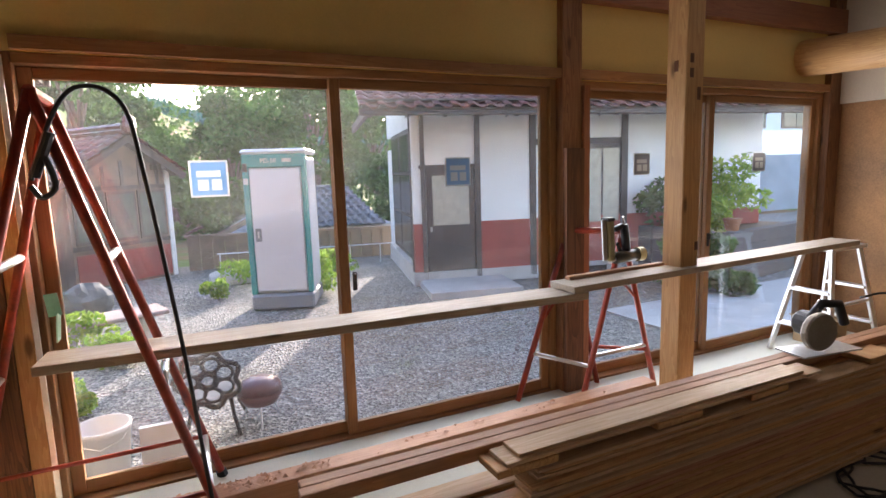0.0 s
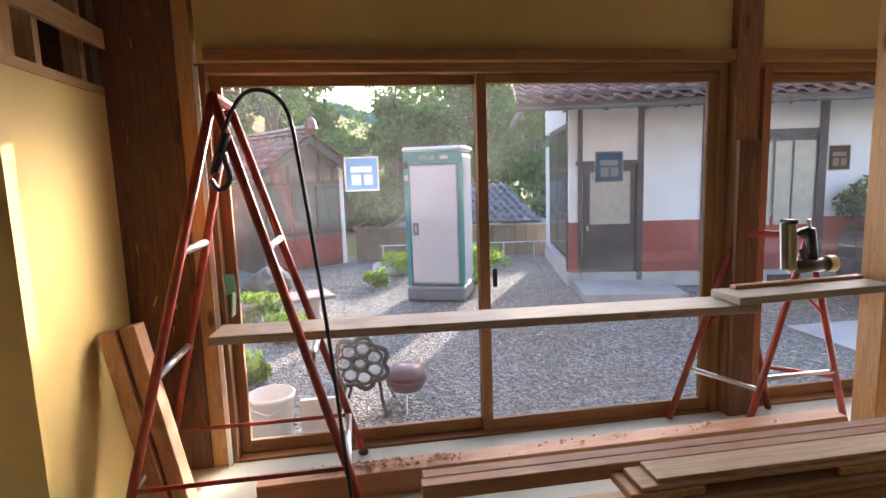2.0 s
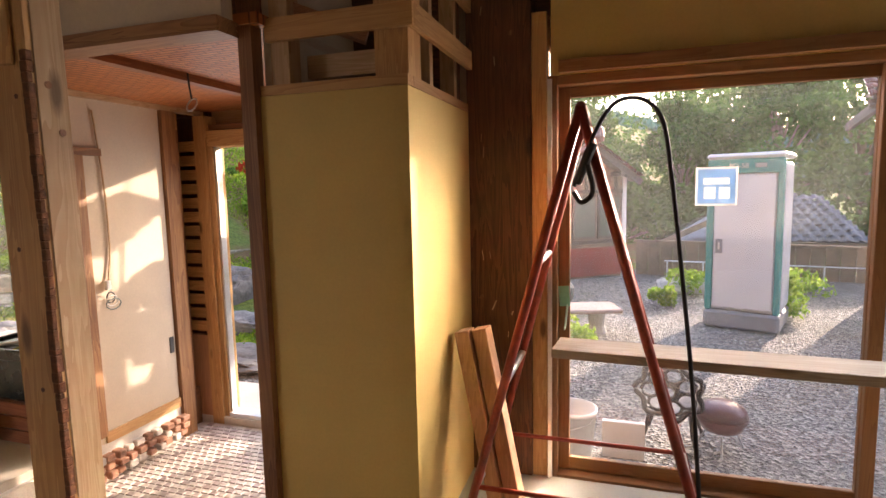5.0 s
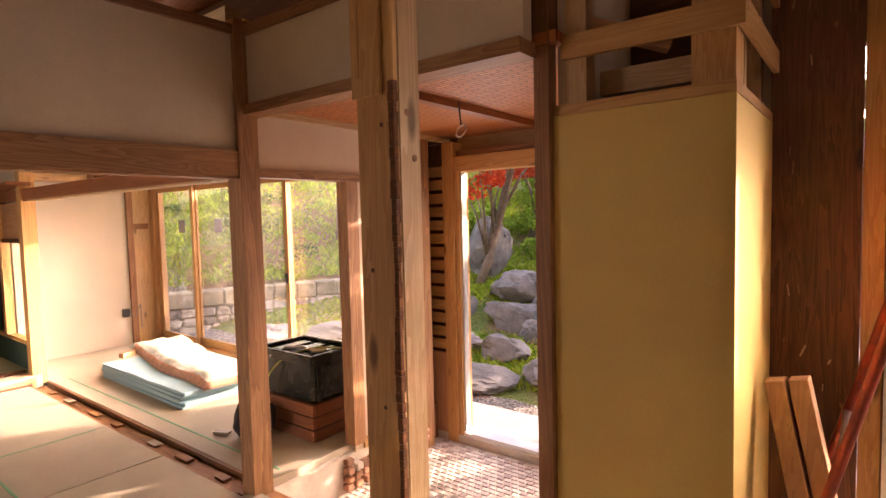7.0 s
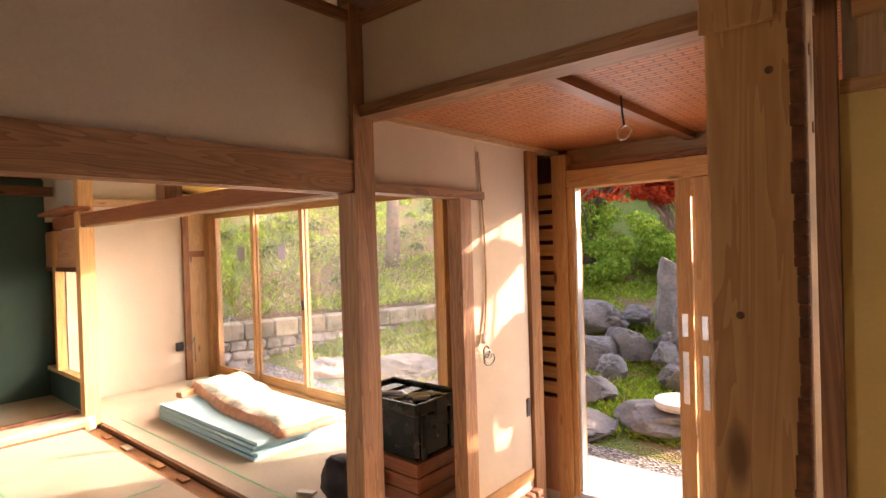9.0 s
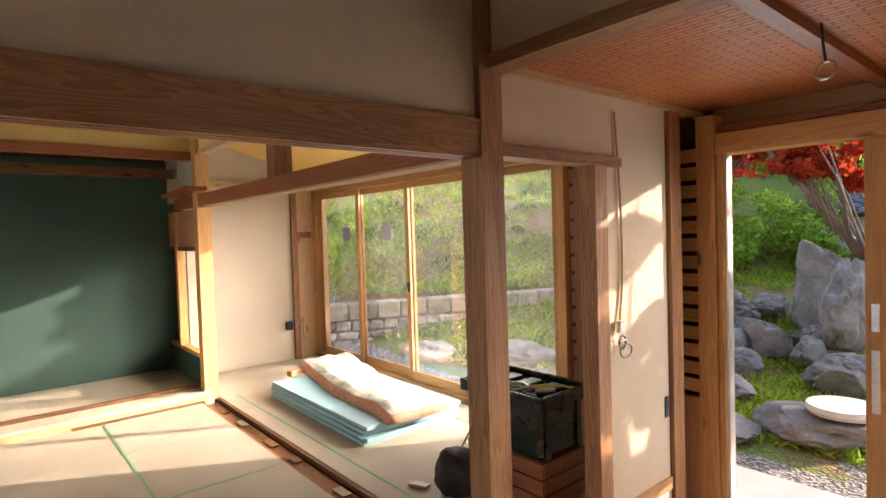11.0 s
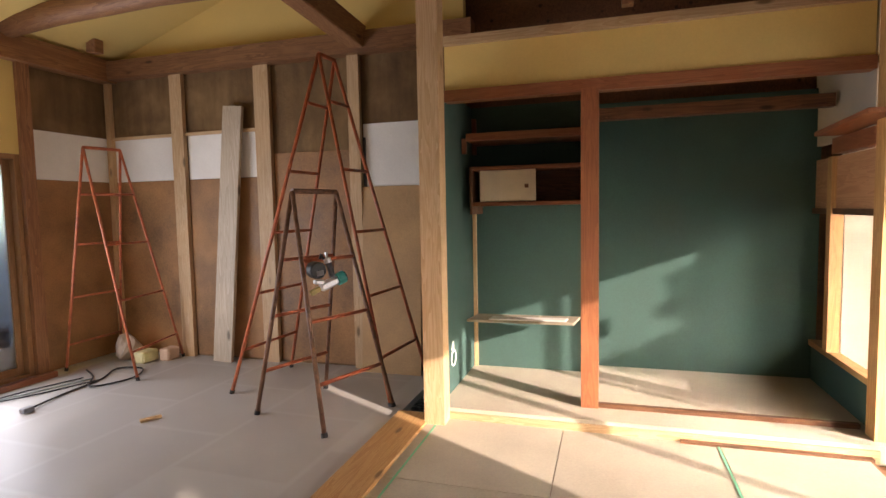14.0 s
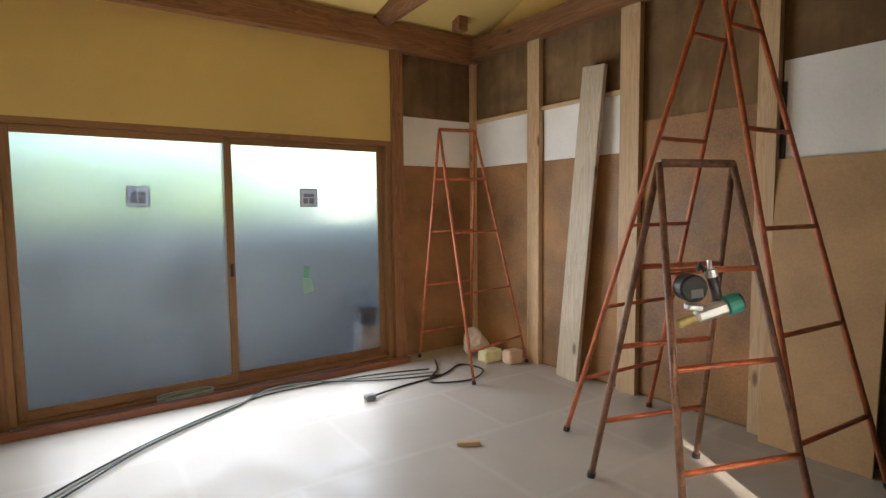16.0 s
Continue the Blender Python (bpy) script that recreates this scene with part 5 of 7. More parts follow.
# outlet box with wires on the veranda wall
ob1 = thing("outlet_box", -7.585, 2.88, 0.40, "grey outlet box with cable on the veranda wall", "outlet")
part("box_body", box(-7.60, -7.55, 2.84, 2.92, 0.36, 0.46, 0.006), BLACK, ob1)
part("cable", tube([(-7.57, 2.92, 0.42), (-7.55, 2.98, 0.35), (-7.56, 3.05, 0.5), (-7.57, 3.06, 0.2)], 0.006, 6), CABLEG, ob1)

# alcove shelves
sh = thing("alcove_shelves", -7.4, -0.45, 1.46, "reddish wooden wall shelves with one small sliding door", "shelf")
part("upper_shelf", box(-7.68, -7.28, -0.90, 0.03, 1.975, 2.035, 0.004), REDW["y"], sh)
part("middle_shelf", box(-7.68, -7.30, -0.86, 0.03, 1.745, 1.775, 0.004), REDW["y"], sh)
part("lower_shelf", box(-7.68, -7.30, -0.86, 0.03, 1.465, 1.495, 0.004), REDW["y"], sh)
part("bracket", box(-7.66, -7.62, -0.935, -0.90, 1.90, 2.2, 0.003), REDW["z"], sh)
part("bracket", box(-7.34, -7.30, -0.94, -0.905, 1.88, 2.0, 0.003), REDW["z"], sh)
part("end_panel", box(-7.68, -7.30, -0.88, -0.86, 1.40, 1.775, 0.003), DARKP["z"], sh)
part("back_panel", box(-7.675, -7.655, -0.86, 0.03, 1.495, 1.745), DARKP["y"], sh)
dr = part("sliding_door", box(-7.335, -7.318, -0.80, -0.36, 1.498, 1.742, 0.003), CREAM, sh, "cream paper sliding door")
part("pull", box(-7.318, -7.312, -0.445, -0.415, 1.60, 1.63), DARKP["z"], dr, "dark square pull")
pls = board("shelf_plank", (-7.42, -0.90, 0.545), (-7.30, -0.05, 0.575), 0.26, 0.02, GREYW["y"], "grey plank laid across the alcove corner")
board("paper_offcut", (-7.30, -0.72, 0.572), (-7.22, -0.12, 0.594), 0.10, 0.012, WHITEP, "flat pale offcut lying on the plank")
wl = thing("wire_loop", -6.95, -0.935, 0.36, "small white wire loop on the green wall", "wire")
part("loop", tube([(-6.95 + 0.06 * math.cos(a * 0.7), -0.935, 0.33 + 0.06 * math.sin(a * 0.7)) for a in range(9)], 0.005, 6, closed=True), WHITEP, wl)
part("tail", tube([(-6.95, -0.935, 0.39), (-6.93, -0.93, 0.46), (-6.90, -0.935, 0.40)], 0.005, 6), WHITEP, wl)
jt = slab("floor_alcove_boards", -6.87, -6.66, -0.87, 1.64, 0.0, 0.055, SUBFLOOR, "loose boards before the alcove")
for y in (0.0, 0.86):
    slab("floor_alcove_joint_" + ("a" if y else "b"), -6.87, -6.66, y - 0.006, y + 0.006, 0.056, 0.058, DARKP["x"])
lt = board("lintel_stub", (-7.35, 1.60, 1.90), (-6.55, 1.60, 1.93), 0.20, 0.03, REDW["x"], "loose red-brown board on the lintel end")
# blocks in the floor gap
gb = thing("floor_gap_blocks", -4.8, 1.67, -0.12, "pine spacer blocks in the floor gap", "blocks")
for k, x in enumerate((-6.3, -5.9, -5.35, -4.9, -4.3, -3.9, -3.4)):
    part("block", box(x, x + 0.10 + 0.03 * (k % 3), 1.64, 1.70, -0.034, -0.022 + 0.004 * (k % 2), 0.003), (OLD, GREYW, KAMOI)[k % 3]["x"], gb)
slab("beam_gap", -6.6, -3.06, 1.625, 1.715, -0.118, -0.035, OLD["x"], "brown joist just below the floor gap")
slab("trim_gap_left", -6.6, -3.06, 1.575, 1.60, -0.12, -0.005, OLD["x"])
slab("trim_gap_right", -6.6, -3.06, 1.735, 1.76, -0.12, -0.005, OLD["x"])
hkw = thing("ceiling_wire", -4.9, 2.5, 2.2, "loop of white lamp wire from the veranda ceiling", "wire")
part("wire", tube([(-4.9, 2.5, 2.40), (-4.9, 2.5, 2.30)], 0.005, 6), WHITEP, hkw)
for k in range(2):
    part("loop", tube([(-4.9 + (0.03 * math.cos(a * 0.7) + 0.035 * k), 2.5, 2.23 + 0.06 * math.sin(a * 0.7)) for a in range(9)], 0.004, 6, closed=True), WHITEP, hkw)

# ---- grey room ladders and clutter ----
stepladder("tripod_ladder", (-6.98, -2.0, 2.68), (-7.20, -1.98, 2.68), ((-6.68, -2.72, 0), (-7.45, -2.66, 0)), ((-6.72, -1.36, 0), (-7.42, -1.30, 0)), (0.14, 0.34, 0.52, 0.70, 0.87), 0.0145, ORANGEPAINT, ORANGEPAINT, "tall rusty orange tube stepladder", "ladders in the grey room")
stepladder("brown_stepladder", (-6.37, -1.90, 1.59), (-6.74, -1.76, 1.59), ((-6.34, -2.24, 0), (-6.98, -2.04, 0)), ((-6.095, -1.56, 0), (-6.72, -1.34, 0)), (0.30, 0.55, 0.80), 0.016, BROWNPAINT, ORANGEPAINT, "brown tube stepladder with a nail gun hung on", "ladders in the grey room")
stepladder("corner_ladder", (-6.80, -4.25, 2.05), (-7.12, -4.18, 2.05), ((-6.77, -3.76, 0), (-7.54, -3.97, 0)), ((-6.86, -4.70, 0), (-7.50, -4.74, 0)), (0.20, 0.42, 0.66, 0.88), 0.012, ORANGEPAINT, ORANGEPAINT, "rusty orange stepladder in the room corner", "ladders in the grey room")
g2 = thing("coil_nail_gun", -6.34, -1.74, 0.95, "black and teal coil nail gun hanging on the ladder", "tool")
TEAL = plain("teal_plastic", (0.03, 0.34, 0.30), 0.4)
GM = plain("dark_grey_metal", (0.12, 0.12, 0.13), 0.35, metal=0.5)
GC, GR, GF = Vector((-6.360, -1.659, 1.006)), Vector((-0.82, 0.573, 0)), Vector((-0.573, -0.82, 0))


def gp(u, v, w=0.0):
    """A point of the hanging nail gun: along it, up, and away."""
    return GC + GR * u + Vector((0, 0, v)) + GF * w


dm = lathe([(0.02, -0.045), (0.05, -0.045), (0.058, -0.035), (0.058, 0.035), (0.05, 0.045), (0.02, 0.045)], 0, 0, 0, 20)
dm.transform(Matrix.Translation(gp(-0.07, 0.05)) @ pose(0, 0, 0, 90, 0, -35))
part("coil_drum", dm, BLACK, g2, "round black nail drum")
part("drum_label", bar(gp(-0.085, 0.028, -0.046), gp(-0.035, 0.034, -0.046), 0.003, 0.035), STICKG, g2)
part("grip", tube([gp(0.048, -0.005), gp(0.035, 0.05), gp(0.018, 0.10)], 0.021, 12), GM, g2, "dark rubber grip", smooth=True)
part("grip_cap", tube([gp(0.020, 0.095), gp(0.012, 0.125)], 0.026, 12), ALU, g2)
part("plug", tube([gp(0.012, 0.125), gp(0.008, 0.165)], 0.010, 8), STEEL, g2)
part("hook", tube([gp(-0.01, 0.12), gp(-0.035, 0.15), gp(-0.04, 0.12)], 0.011, 8), BLACK, g2)
part("body", bar(gp(-0.045, -0.075), gp(0.09, -0.028), 0.055, 0.058, 0.014), ALU, g2, "pale metal gun body")
part("head", tube([gp(0.085, -0.030), gp(0.135, -0.012)], 0.043, 16), TEAL, g2, "teal plastic cap")
part("head_ring", tube([gp(0.135, -0.012), gp(0.145, -0.009)], 0.036, 16), BLACK, g2)
part("feeder", bar(gp(-0.085, -0.03), gp(-0.02, -0.035), 0.05, 0.03, 0.006), STEEL, g2)
part("nose", bar(gp(-0.045, -0.075), gp(-0.115, -0.108), 0.03, 0.036, 0.006), plain("yellowed_guard", (0.48, 0.38, 0.14), 0.5), g2)
board("leaning_plank", (-7.47, -3.43, 0.0), (-7.545, -3.24, 2.46), 0.04, 0.21, GREYW["z"], "long grey plank leaning against the brown wall")
lp = board("plywood_sheet", (-7.47, -1.66, 0.0), (-7.59, -1.66, 1.66), 0.012, 0.56, PLYL, "light plywood sheet leaning against the wall")
for nm, a, dd, mt, lb in (("sponge_block", (-7.30, -4.20, 0.0), (0.20, 0.13, 0.11), plain("yellow_foam_offcut", (0.74, 0.66, 0.36), 0.9), "yellow foam offcut on the floor"),
                          ("foam_offcut", (-7.42, -4.03, 0.0), (0.16, 0.12, 0.12), plain("pinkish_foam_offcut", (0.66, 0.46, 0.32), 0.9), "pinkish foam offcut on the floor")):
    o = solid(nm, box(a[0] - dd[0] / 2, a[0] + dd[0] / 2, a[1] - dd[1] / 2, a[1] + dd[1] / 2, 0, dd[2], 0.015), mt, lb, "offcut", "thing")
sk = solid("plastic_bag", rock_mesh(-7.32, -4.45, 0.12, 0.14, 0.12, 0.15, 4, 0.3, 3), plain("crumpled_plastic", (0.55, 0.45, 0.36), 0.5), "crumpled brown plastic bag in the corner", "bag", "thing")
# cables by the frosted window
c1 = thing("extension_cable", -4.8, -4.4, 0.0, "dark extension cables lying along the frosted window", "cable")
for k in range(3):
    part("cable", tube(flow([(-3.2 - 0.05 * k, -2.9 - 0.2 * k, 0.008), (-3.9, -3.55 + 0.05 * k, 0.008), (-4.5, -4.05 + 0.03 * k, 0.008 + 0.004 * k), (-5.1, -4.40 + 0.02 * k, 0.01), (-5.5, -4.50 - 0.05 * k, 0.03 if k else 0.01), (-6.2, -4.45 + 0.08 * k, 0.01), (-6.7, -4.30 + 0.1 * k, 0.01)]), 0.006, 6), (CABLE, CABLEG, CABLE)[k], c1, smooth=True)
c2 = thing("cable_coil", -4.85, -4.74, 0.0, "pale green cable coil on the window sill", "cable")
pts = [(-4.85 + (0.19 + 0.02 * math.sin(k)) * math.cos(k * 0.5), -4.735 + (0.055 + 0.008 * math.sin(k * 1.3)) * math.sin(k * 0.5), 0.0 + 0.0014 * k) for k in range(52)]
part("cable", tube(pts, 0.006, 6), plain("pale_green_cable", (0.45, 0.55, 0.46), 0.5), c2, smooth=True)
c3 = thing("extension_lead", -6.5, -4.1, 0.0, "black power lead looped with its plug", "cable")
part("cable", tube(flow([(-5.95, -3.95, 0.02), (-6.3, -4.05, 0.01), (-6.7, -4.1, 0.01), (-7.0, -4.25, 0.01), (-7.05, -4.0, 0.015), (-6.8, -3.85, 0.012), (-6.5, -3.98, 0.018), (-6.75, -4.25, 0.01), (-6.9, -4.5, 0.01)]), 0.008, 6), CABLE, c3, smooth=True)
part("plug", box(-5.99, -5.91, -3.98, -3.92, 0.0, 0.04, 0.008), STICKG, c3)
solid("wood_offcut", bar((-6.0, -2.95, 0.012), (-6.12, -2.88, 0.012), 0.03, 0.022, 0.003), PALE["x"], "tiny wood offcut on the floor", "offcut", "thing")
solid("floor_offcut", bar((-4.55, -1.15, 0.03), (-4.72, -1.28, 0.045), 0.05, 0.03, 0.003), PALE["x"], "pale offcut beside the threshold beam", "offcut", "thing")

# ---- outside: materials ----
def ground_material():
    """Grey gravel in the yard, grass and soil in the garden."""
    m, t, p = mat("gravel_and_grass")
    v = coords(t, (1, 1, 1), vary=False)
    vo = add(t, "ShaderNodeTexVoronoi", Scale=38.0)
    t.links.new(v, vo.inputs["Vector"])
    stones = ramp(t, vo.outputs["Color"], [(0.1, (0.10, 0.095, 0.09)), (0.5, (0.24, 0.23, 0.21)), (0.9, (0.48, 0.45, 0.40))])
    dust = noise_of(t, v, 0.8, 5)
    earth = ramp(t, noise_of(t, v, 0.55, 5, 0.65), [(0.48, (0, 0, 0)), (0.68, (1, 1, 1))])
    gravel = mix(t, mathn(t, "MULTIPLY", earth, 0.6), stones, (0.17, 0.13, 0.085))
    moss = ramp(t, noise_of(t, v, 1.7, 5, 0.7), [(0.60, (0, 0, 0)), (0.72, (1, 1, 1))])
    gravel = mix(t, mathn(t, "MULTIPLY", mathn(t, "MULTIPLY", moss, dust), 0.9), gravel, (0.13, 0.16, 0.05))
    grassn = noise_of(t, v, 14, 5, 0.7)
    grass = ramp(t, grassn, [(0.3, (0.07, 0.11, 0.02)), (0.6, (0.17, 0.24, 0.04)), (0.8, (0.28, 0.26, 0.09))])
    patch = noise_of(t, v, 0.45, 4)
    soil = ramp(t, patch, [(0.47, (0, 0, 0)), (0.56, (1, 1, 1))])
    grass = mix(t, mathn(t, "MULTIPLY", soil, 0.85), grass, (0.26, 0.14, 0.07))
    sep = t.nodes.new("ShaderNodeSeparateXYZ")
    t.links.new(v, sep.inputs[0])
    edge = mathn(t, "ADD", sep.outputs["X"], mathn(t, "MULTIPLY", patch, 1.6))
    isgarden = mathn(t, "LESS_THAN", edge, -1.7)
    strip = mathn(t, "GREATER_THAN", mathn(t, "ADD", sep.outputs["Y"], mathn(t, "MULTIPLY", patch, 1.5)), 13.2)
    near = mathn(t, "LESS_THAN", mathn(t, "ADD", sep.outputs["Y"], mathn(t, "MULTIPLY", patch, 0.9)), 5.1)
    garden = mathn(t, "MULTIPLY", isgarden, mathn(t, "SUBTRACT", 1.0, near))
    fac = mathn(t, "MAXIMUM", garden, strip)
    t.links.new(mix(t, fac, gravel, grass), p.inputs["Base Color"])
    p.inputs["Roughness"].default_value = 0.9
    bump(t, p, vo.outputs["Distance"], 1.0, 0.03)
    return m


def leaf_material(name, a, b, through_light=0.45):
    m = bpy.data.materials.new(name)
    m.use_nodes = True
    t = m.node_tree
    t.nodes.clear()
    out = t.nodes.new("ShaderNodeOutputMaterial")
    geo = t.nodes.new("ShaderNodeNewGeometry")
    col = ramp(t, geo.outputs["Random Per Island"], [(0.0, a), (1.0, b)])
    d = t.nodes.new("ShaderNodeBsdfDiffuse")
    tr = t.nodes.new("ShaderNodeBsdfTranslucent")
    mx = t.nodes.new("ShaderNodeMixShader")
    mx.inputs[0].default_value = through_light
    t.links.new(col, d.inputs["Color"])
    t.links.new(col, tr.inputs["Color"])
    t.links.new(d.outputs[0], mx.inputs[1])
    t.links.new(tr.outputs[0], mx.inputs[2])
    t.links.new(mx.outputs[0], out.inputs["Surface"])
    return m


LEAF = leaf_material("broad_green_leaves", (0.035, 0.085, 0.022), (0.13, 0.24, 0.06), 0.4)
LEAFB = leaf_material("bright_young_leaves", (0.13, 0.27, 0.035), (0.40, 0.54, 0.09), 0.5)
LEAFR = leaf_material("red_maple_leaves", (0.36, 0.04, 0.02), (0.55, 0.10, 0.04), 0.5)
GRASS = leaf_material("grass_blades", (0.11, 0.25, 0.022), (0.46, 0.60, 0.08), 0.45)
DRYGRASS = leaf_material("dry_straw_blades", (0.30, 0.22, 0.11), (0.50, 0.40, 0.22), 0.3)
# the bluish haze of distance is mixed into these far leaf colours
FARLEAF = leaf_material("haze_tinted_leaves", (0.06, 0.14, 0.12), (0.13, 0.23, 0.18), 0.12)
BARK = plain("tree_bark", (0.20, 0.15, 0.11), 0.9, vary=0.3, scale=9, bumpy=0.3)
STONE = plain("garden_stone", (0.25, 0.245, 0.235), 0.85, scale=4, bumpy=0.35, second=(0.075, 0.075, 0.07), fine=30.0, spread=0.25)
STONEW = plain("pale_stone", (0.62, 0.61, 0.58), 0.8, vary=0.12, scale=4, bumpy=0.1)
STONEB = plain("mossy_wall_stone", (0.36, 0.31, 0.23), 0.9, scale=5, bumpy=0.3, second=(0.12, 0.12, 0.06), fine=25.0, spread=0.3)
RUBBLE = plain("pale_rubble_stone", (0.46, 0.42, 0.36), 0.9, scale=6, bumpy=0.35, second=(0.13, 0.11, 0.09), fine=25.0, spread=0.35)
TILEB = plain("glazed_brown_roof_tile", (0.17, 0.055, 0.042), 0.16, vary=0.25, scale=5, spread=0.3)
TILEK = plain("dark_grey_roof_tile", (0.10, 0.10, 0.11), 0.24, vary=0.25, scale=5, coat=0.3, spread=0.25)
REDWALL = plain("red_painted_wall", (0.34, 0.07, 0.05), 0.7, vary=0.12, scale=2)
DARKWOOD = plain("dark_wood_frame", (0.075, 0.055, 0.045), 0.6, vary=0.2, scale=8)
CONC = plain("pale_concrete", (0.50, 0.48, 0.45), 0.9, vary=0.12, scale=3, bumpy=0.1)
PATTERNGLASS = plain("dim_patterned_glass", (0.48, 0.44, 0.35), 0.2, vary=0.10, scale=9)
DARKGLASS = plain("dark_window_glass", (0.05, 0.06, 0.06), 0.08, vary=0.1)

# ---- ground ----
WALLP, WALLD = Vector((-9.25, 4.0)), Vector((0.36, 0.933))


def bank(x, y):
    """Height of the ground."""
    n = Vector((-WALLD.y, WALLD.x))
    d = (Vector((x, y)) - WALLP).dot(n)
    h = -0.36
    if d > 0.15 and y > -2:
        h = max(h, 0.36 + min(d, 16) * 0.62)
    d2 = (y - 7.6) * 0.75 + (-3.4 - x) * 0.5
    if x < -2.4 and d2 > 0:
        h = max(h, -0.36 + min(d2, 12) * 0.24 * min(1, (-2.4 - x) / 1.2))
    return h + 0.05 * noise.noise(Vector((x * 0.7, y * 0.7, 0))) * (1 if h > -0.3 else 0.25)


gb2 = bmesh.new()
gx = [-400, -200, -90, -50, -34] + [-26 + 0.5 * k for k in range(72)] + [10 + 1.5 * k for k in range(20)] + [60, 120, 250, 400]
gy = [-400, -150, -60, -25, -10, -5, -2] + [0.5 * k for k in range(60)] + [30 + 2 * k for k in range(10)] + [60, 90, 150, 250, 400]
rows = [[gb2.verts.new((x, y, bank(x, y))) for x in gx] for y in gy]
for r0, r1 in zip(rows, rows[1:]):
    for k in range(len(gx) - 1):
        gb2.faces.new((r0[k], r0[k + 1], r1[k + 1], r1[k]))
solid("ground", gb2, ground_material(), "gravel yard running into a grassy garden bank", smooth=True)

# loose gravel stones near the window
rng = random.Random(3)
vs, fs = [], []
for k in range(24000):
    y = 2.95 + 7.0 * rng.random() ** 1.5
    x = rng.uniform(-1.5, 7.0)
    s = rng.uniform(0.008, 0.022)
    z = -0.365
    a = rng.uniform(0, 6.28)
    c, d = math.cos(a) * s, math.sin(a) * s
    h = s * rng.uniform(0.5, 0.9)
    n = len(vs)
    vs += [(x - c, y - d, z), (x + d, y - c, z), (x + c, y + d, z), (x - d, y + c, z), (x + rng.uniform(-.3, .3) * s, y + rng.uniform(-.3, .3) * s, z + h)]
    fs += [(n, n + 1, n + 4), (n + 1, n + 2, n + 4), (n + 2, n + 3, n + 4), (n + 3, n, n + 4)]


def gravel_material():
    """Crushed stones, each of its own grey or tan."""
    m, t, p = mat("gravel_stones")
    geo = t.nodes.new("ShaderNodeNewGeometry")
    t.links.new(ramp(t, geo.outputs["Random Per Island"], [(0.0, (0.10, 0.095, 0.09)), (0.45, (0.27, 0.26, 0.24)), (0.8, (0.42, 0.38, 0.31)), (1.0, (0.62, 0.60, 0.56))]), p.inputs["Base Color"])
    p.inputs["Roughness"].default_value = 0.8
    return m


gm = soup("gravel", vs, fs, gravel_material())
tagged(new("gravel", gm), "grey crushed gravel stones in the yard", "gravel", "", "stuff")


# ---- plants ----
def leaf_soup(centres, radii, count, size, seed, flat=0.5):
    """Leaves round cluster centres: (verts, faces)."""
    r = np.random.RandomState(seed)
    k = r.randint(0, len(centres), count)
    c = np.array(centres)[k]
    rad = np.array(radii)[k]
    d = r.normal(size=(count, 3))
    d /= np.linalg.norm(d, axis=1)[:, None]
    pos = c + d * (rad * r.uniform(0.35, 1.0, count) ** 0.6)[:, None] * np.array((1, 1, flat))
    u = r.normal(size=(count, 3))
    u /= np.linalg.norm(u, axis=1)[:, None]
    w = np.cross(u, r.normal(size=(count, 3)))
    w /= np.linalg.norm(w, axis=1)[:, None]
    s = (size * r.uniform(0.6, 1.3, count))[:, None]
    v = np.empty((count, 4, 3))
    v[:, 0], v[:, 1], v[:, 2], v[:, 3] = pos - u * s, pos + w * s * 0.5, pos + u * s, pos - w * s * 0.5
    f = np.arange(count * 4).reshape(count, 4)
    return v.reshape(-1, 3).tolist(), f.tolist()


def tree(name, x, y, z, height, spread, label, material, seed, leaves=6000, leaf=0.09, trunk=0.12, clusters=40, low=0.35, lean=0.0, flat=0.55, group=""):
    """A tapered trunk with limbs and a crown of leaf clusters."""
    r = random.Random(seed)
    tn = thing(name, x, y, z, label, "tree", group)
    top = Vector((x + lean, y + lean * 0.3, z + height * 0.8))
    base = Vector((x, y, z - 0.05))
    mid = base.lerp(top, 0.45) + Vector((r.uniform(-.1, .1), r.uniform(-.1, .1), 0)) * height * 0.3
    pts = [base, base.lerp(mid, 0.5) + Vector((0.03, 0.02, 0)), mid, mid.lerp(top, 0.5), top]
    wood_bm = tube(pts, trunk, 10, taper=[1.25, 1.0, 0.8, 0.5, 0.2])
    cen, rad, limbs = [], [], []
    for k in range(clusters):
        a = r.uniform(0, 6.28)
        h = low + (1 - low) * r.random()
        w = spread * math.sin(math.pi * min(1, 0.2 + 0.75 * (h - low) / (1 - low))) * r.uniform(0.35, 1.0)
        p = Vector((x + lean * h + w * math.cos(a), y + w * math.sin(a), z + height * h + r.uniform(-.06, .06) * height))
        cen.append(tuple(p))
        rad.append(spread * r.uniform(0.16, 0.32))
        if k % 3 == 0:
            q = base.lerp(top, max(0.25, h - 0.3))
            limbs.append(tube([q, q.lerp(p, 0.5) + Vector((0, 0, 0.05 * height)), p], trunk * 0.4, 6, taper=[1, 0.6, 0.25]))
    part("trunk", wood_bm, BARK, tn, smooth=True)
    for lb in limbs:
        part("limb", lb, BARK, tn, smooth=True)
    v, f = leaf_soup(cen, rad, leaves, leaf, seed, flat)
    me = soup("crown", v, f, material)
    me.transform(BASE[tn].inverted())
    cr = new("crown", me)
    cr.parent = tn
    return tn


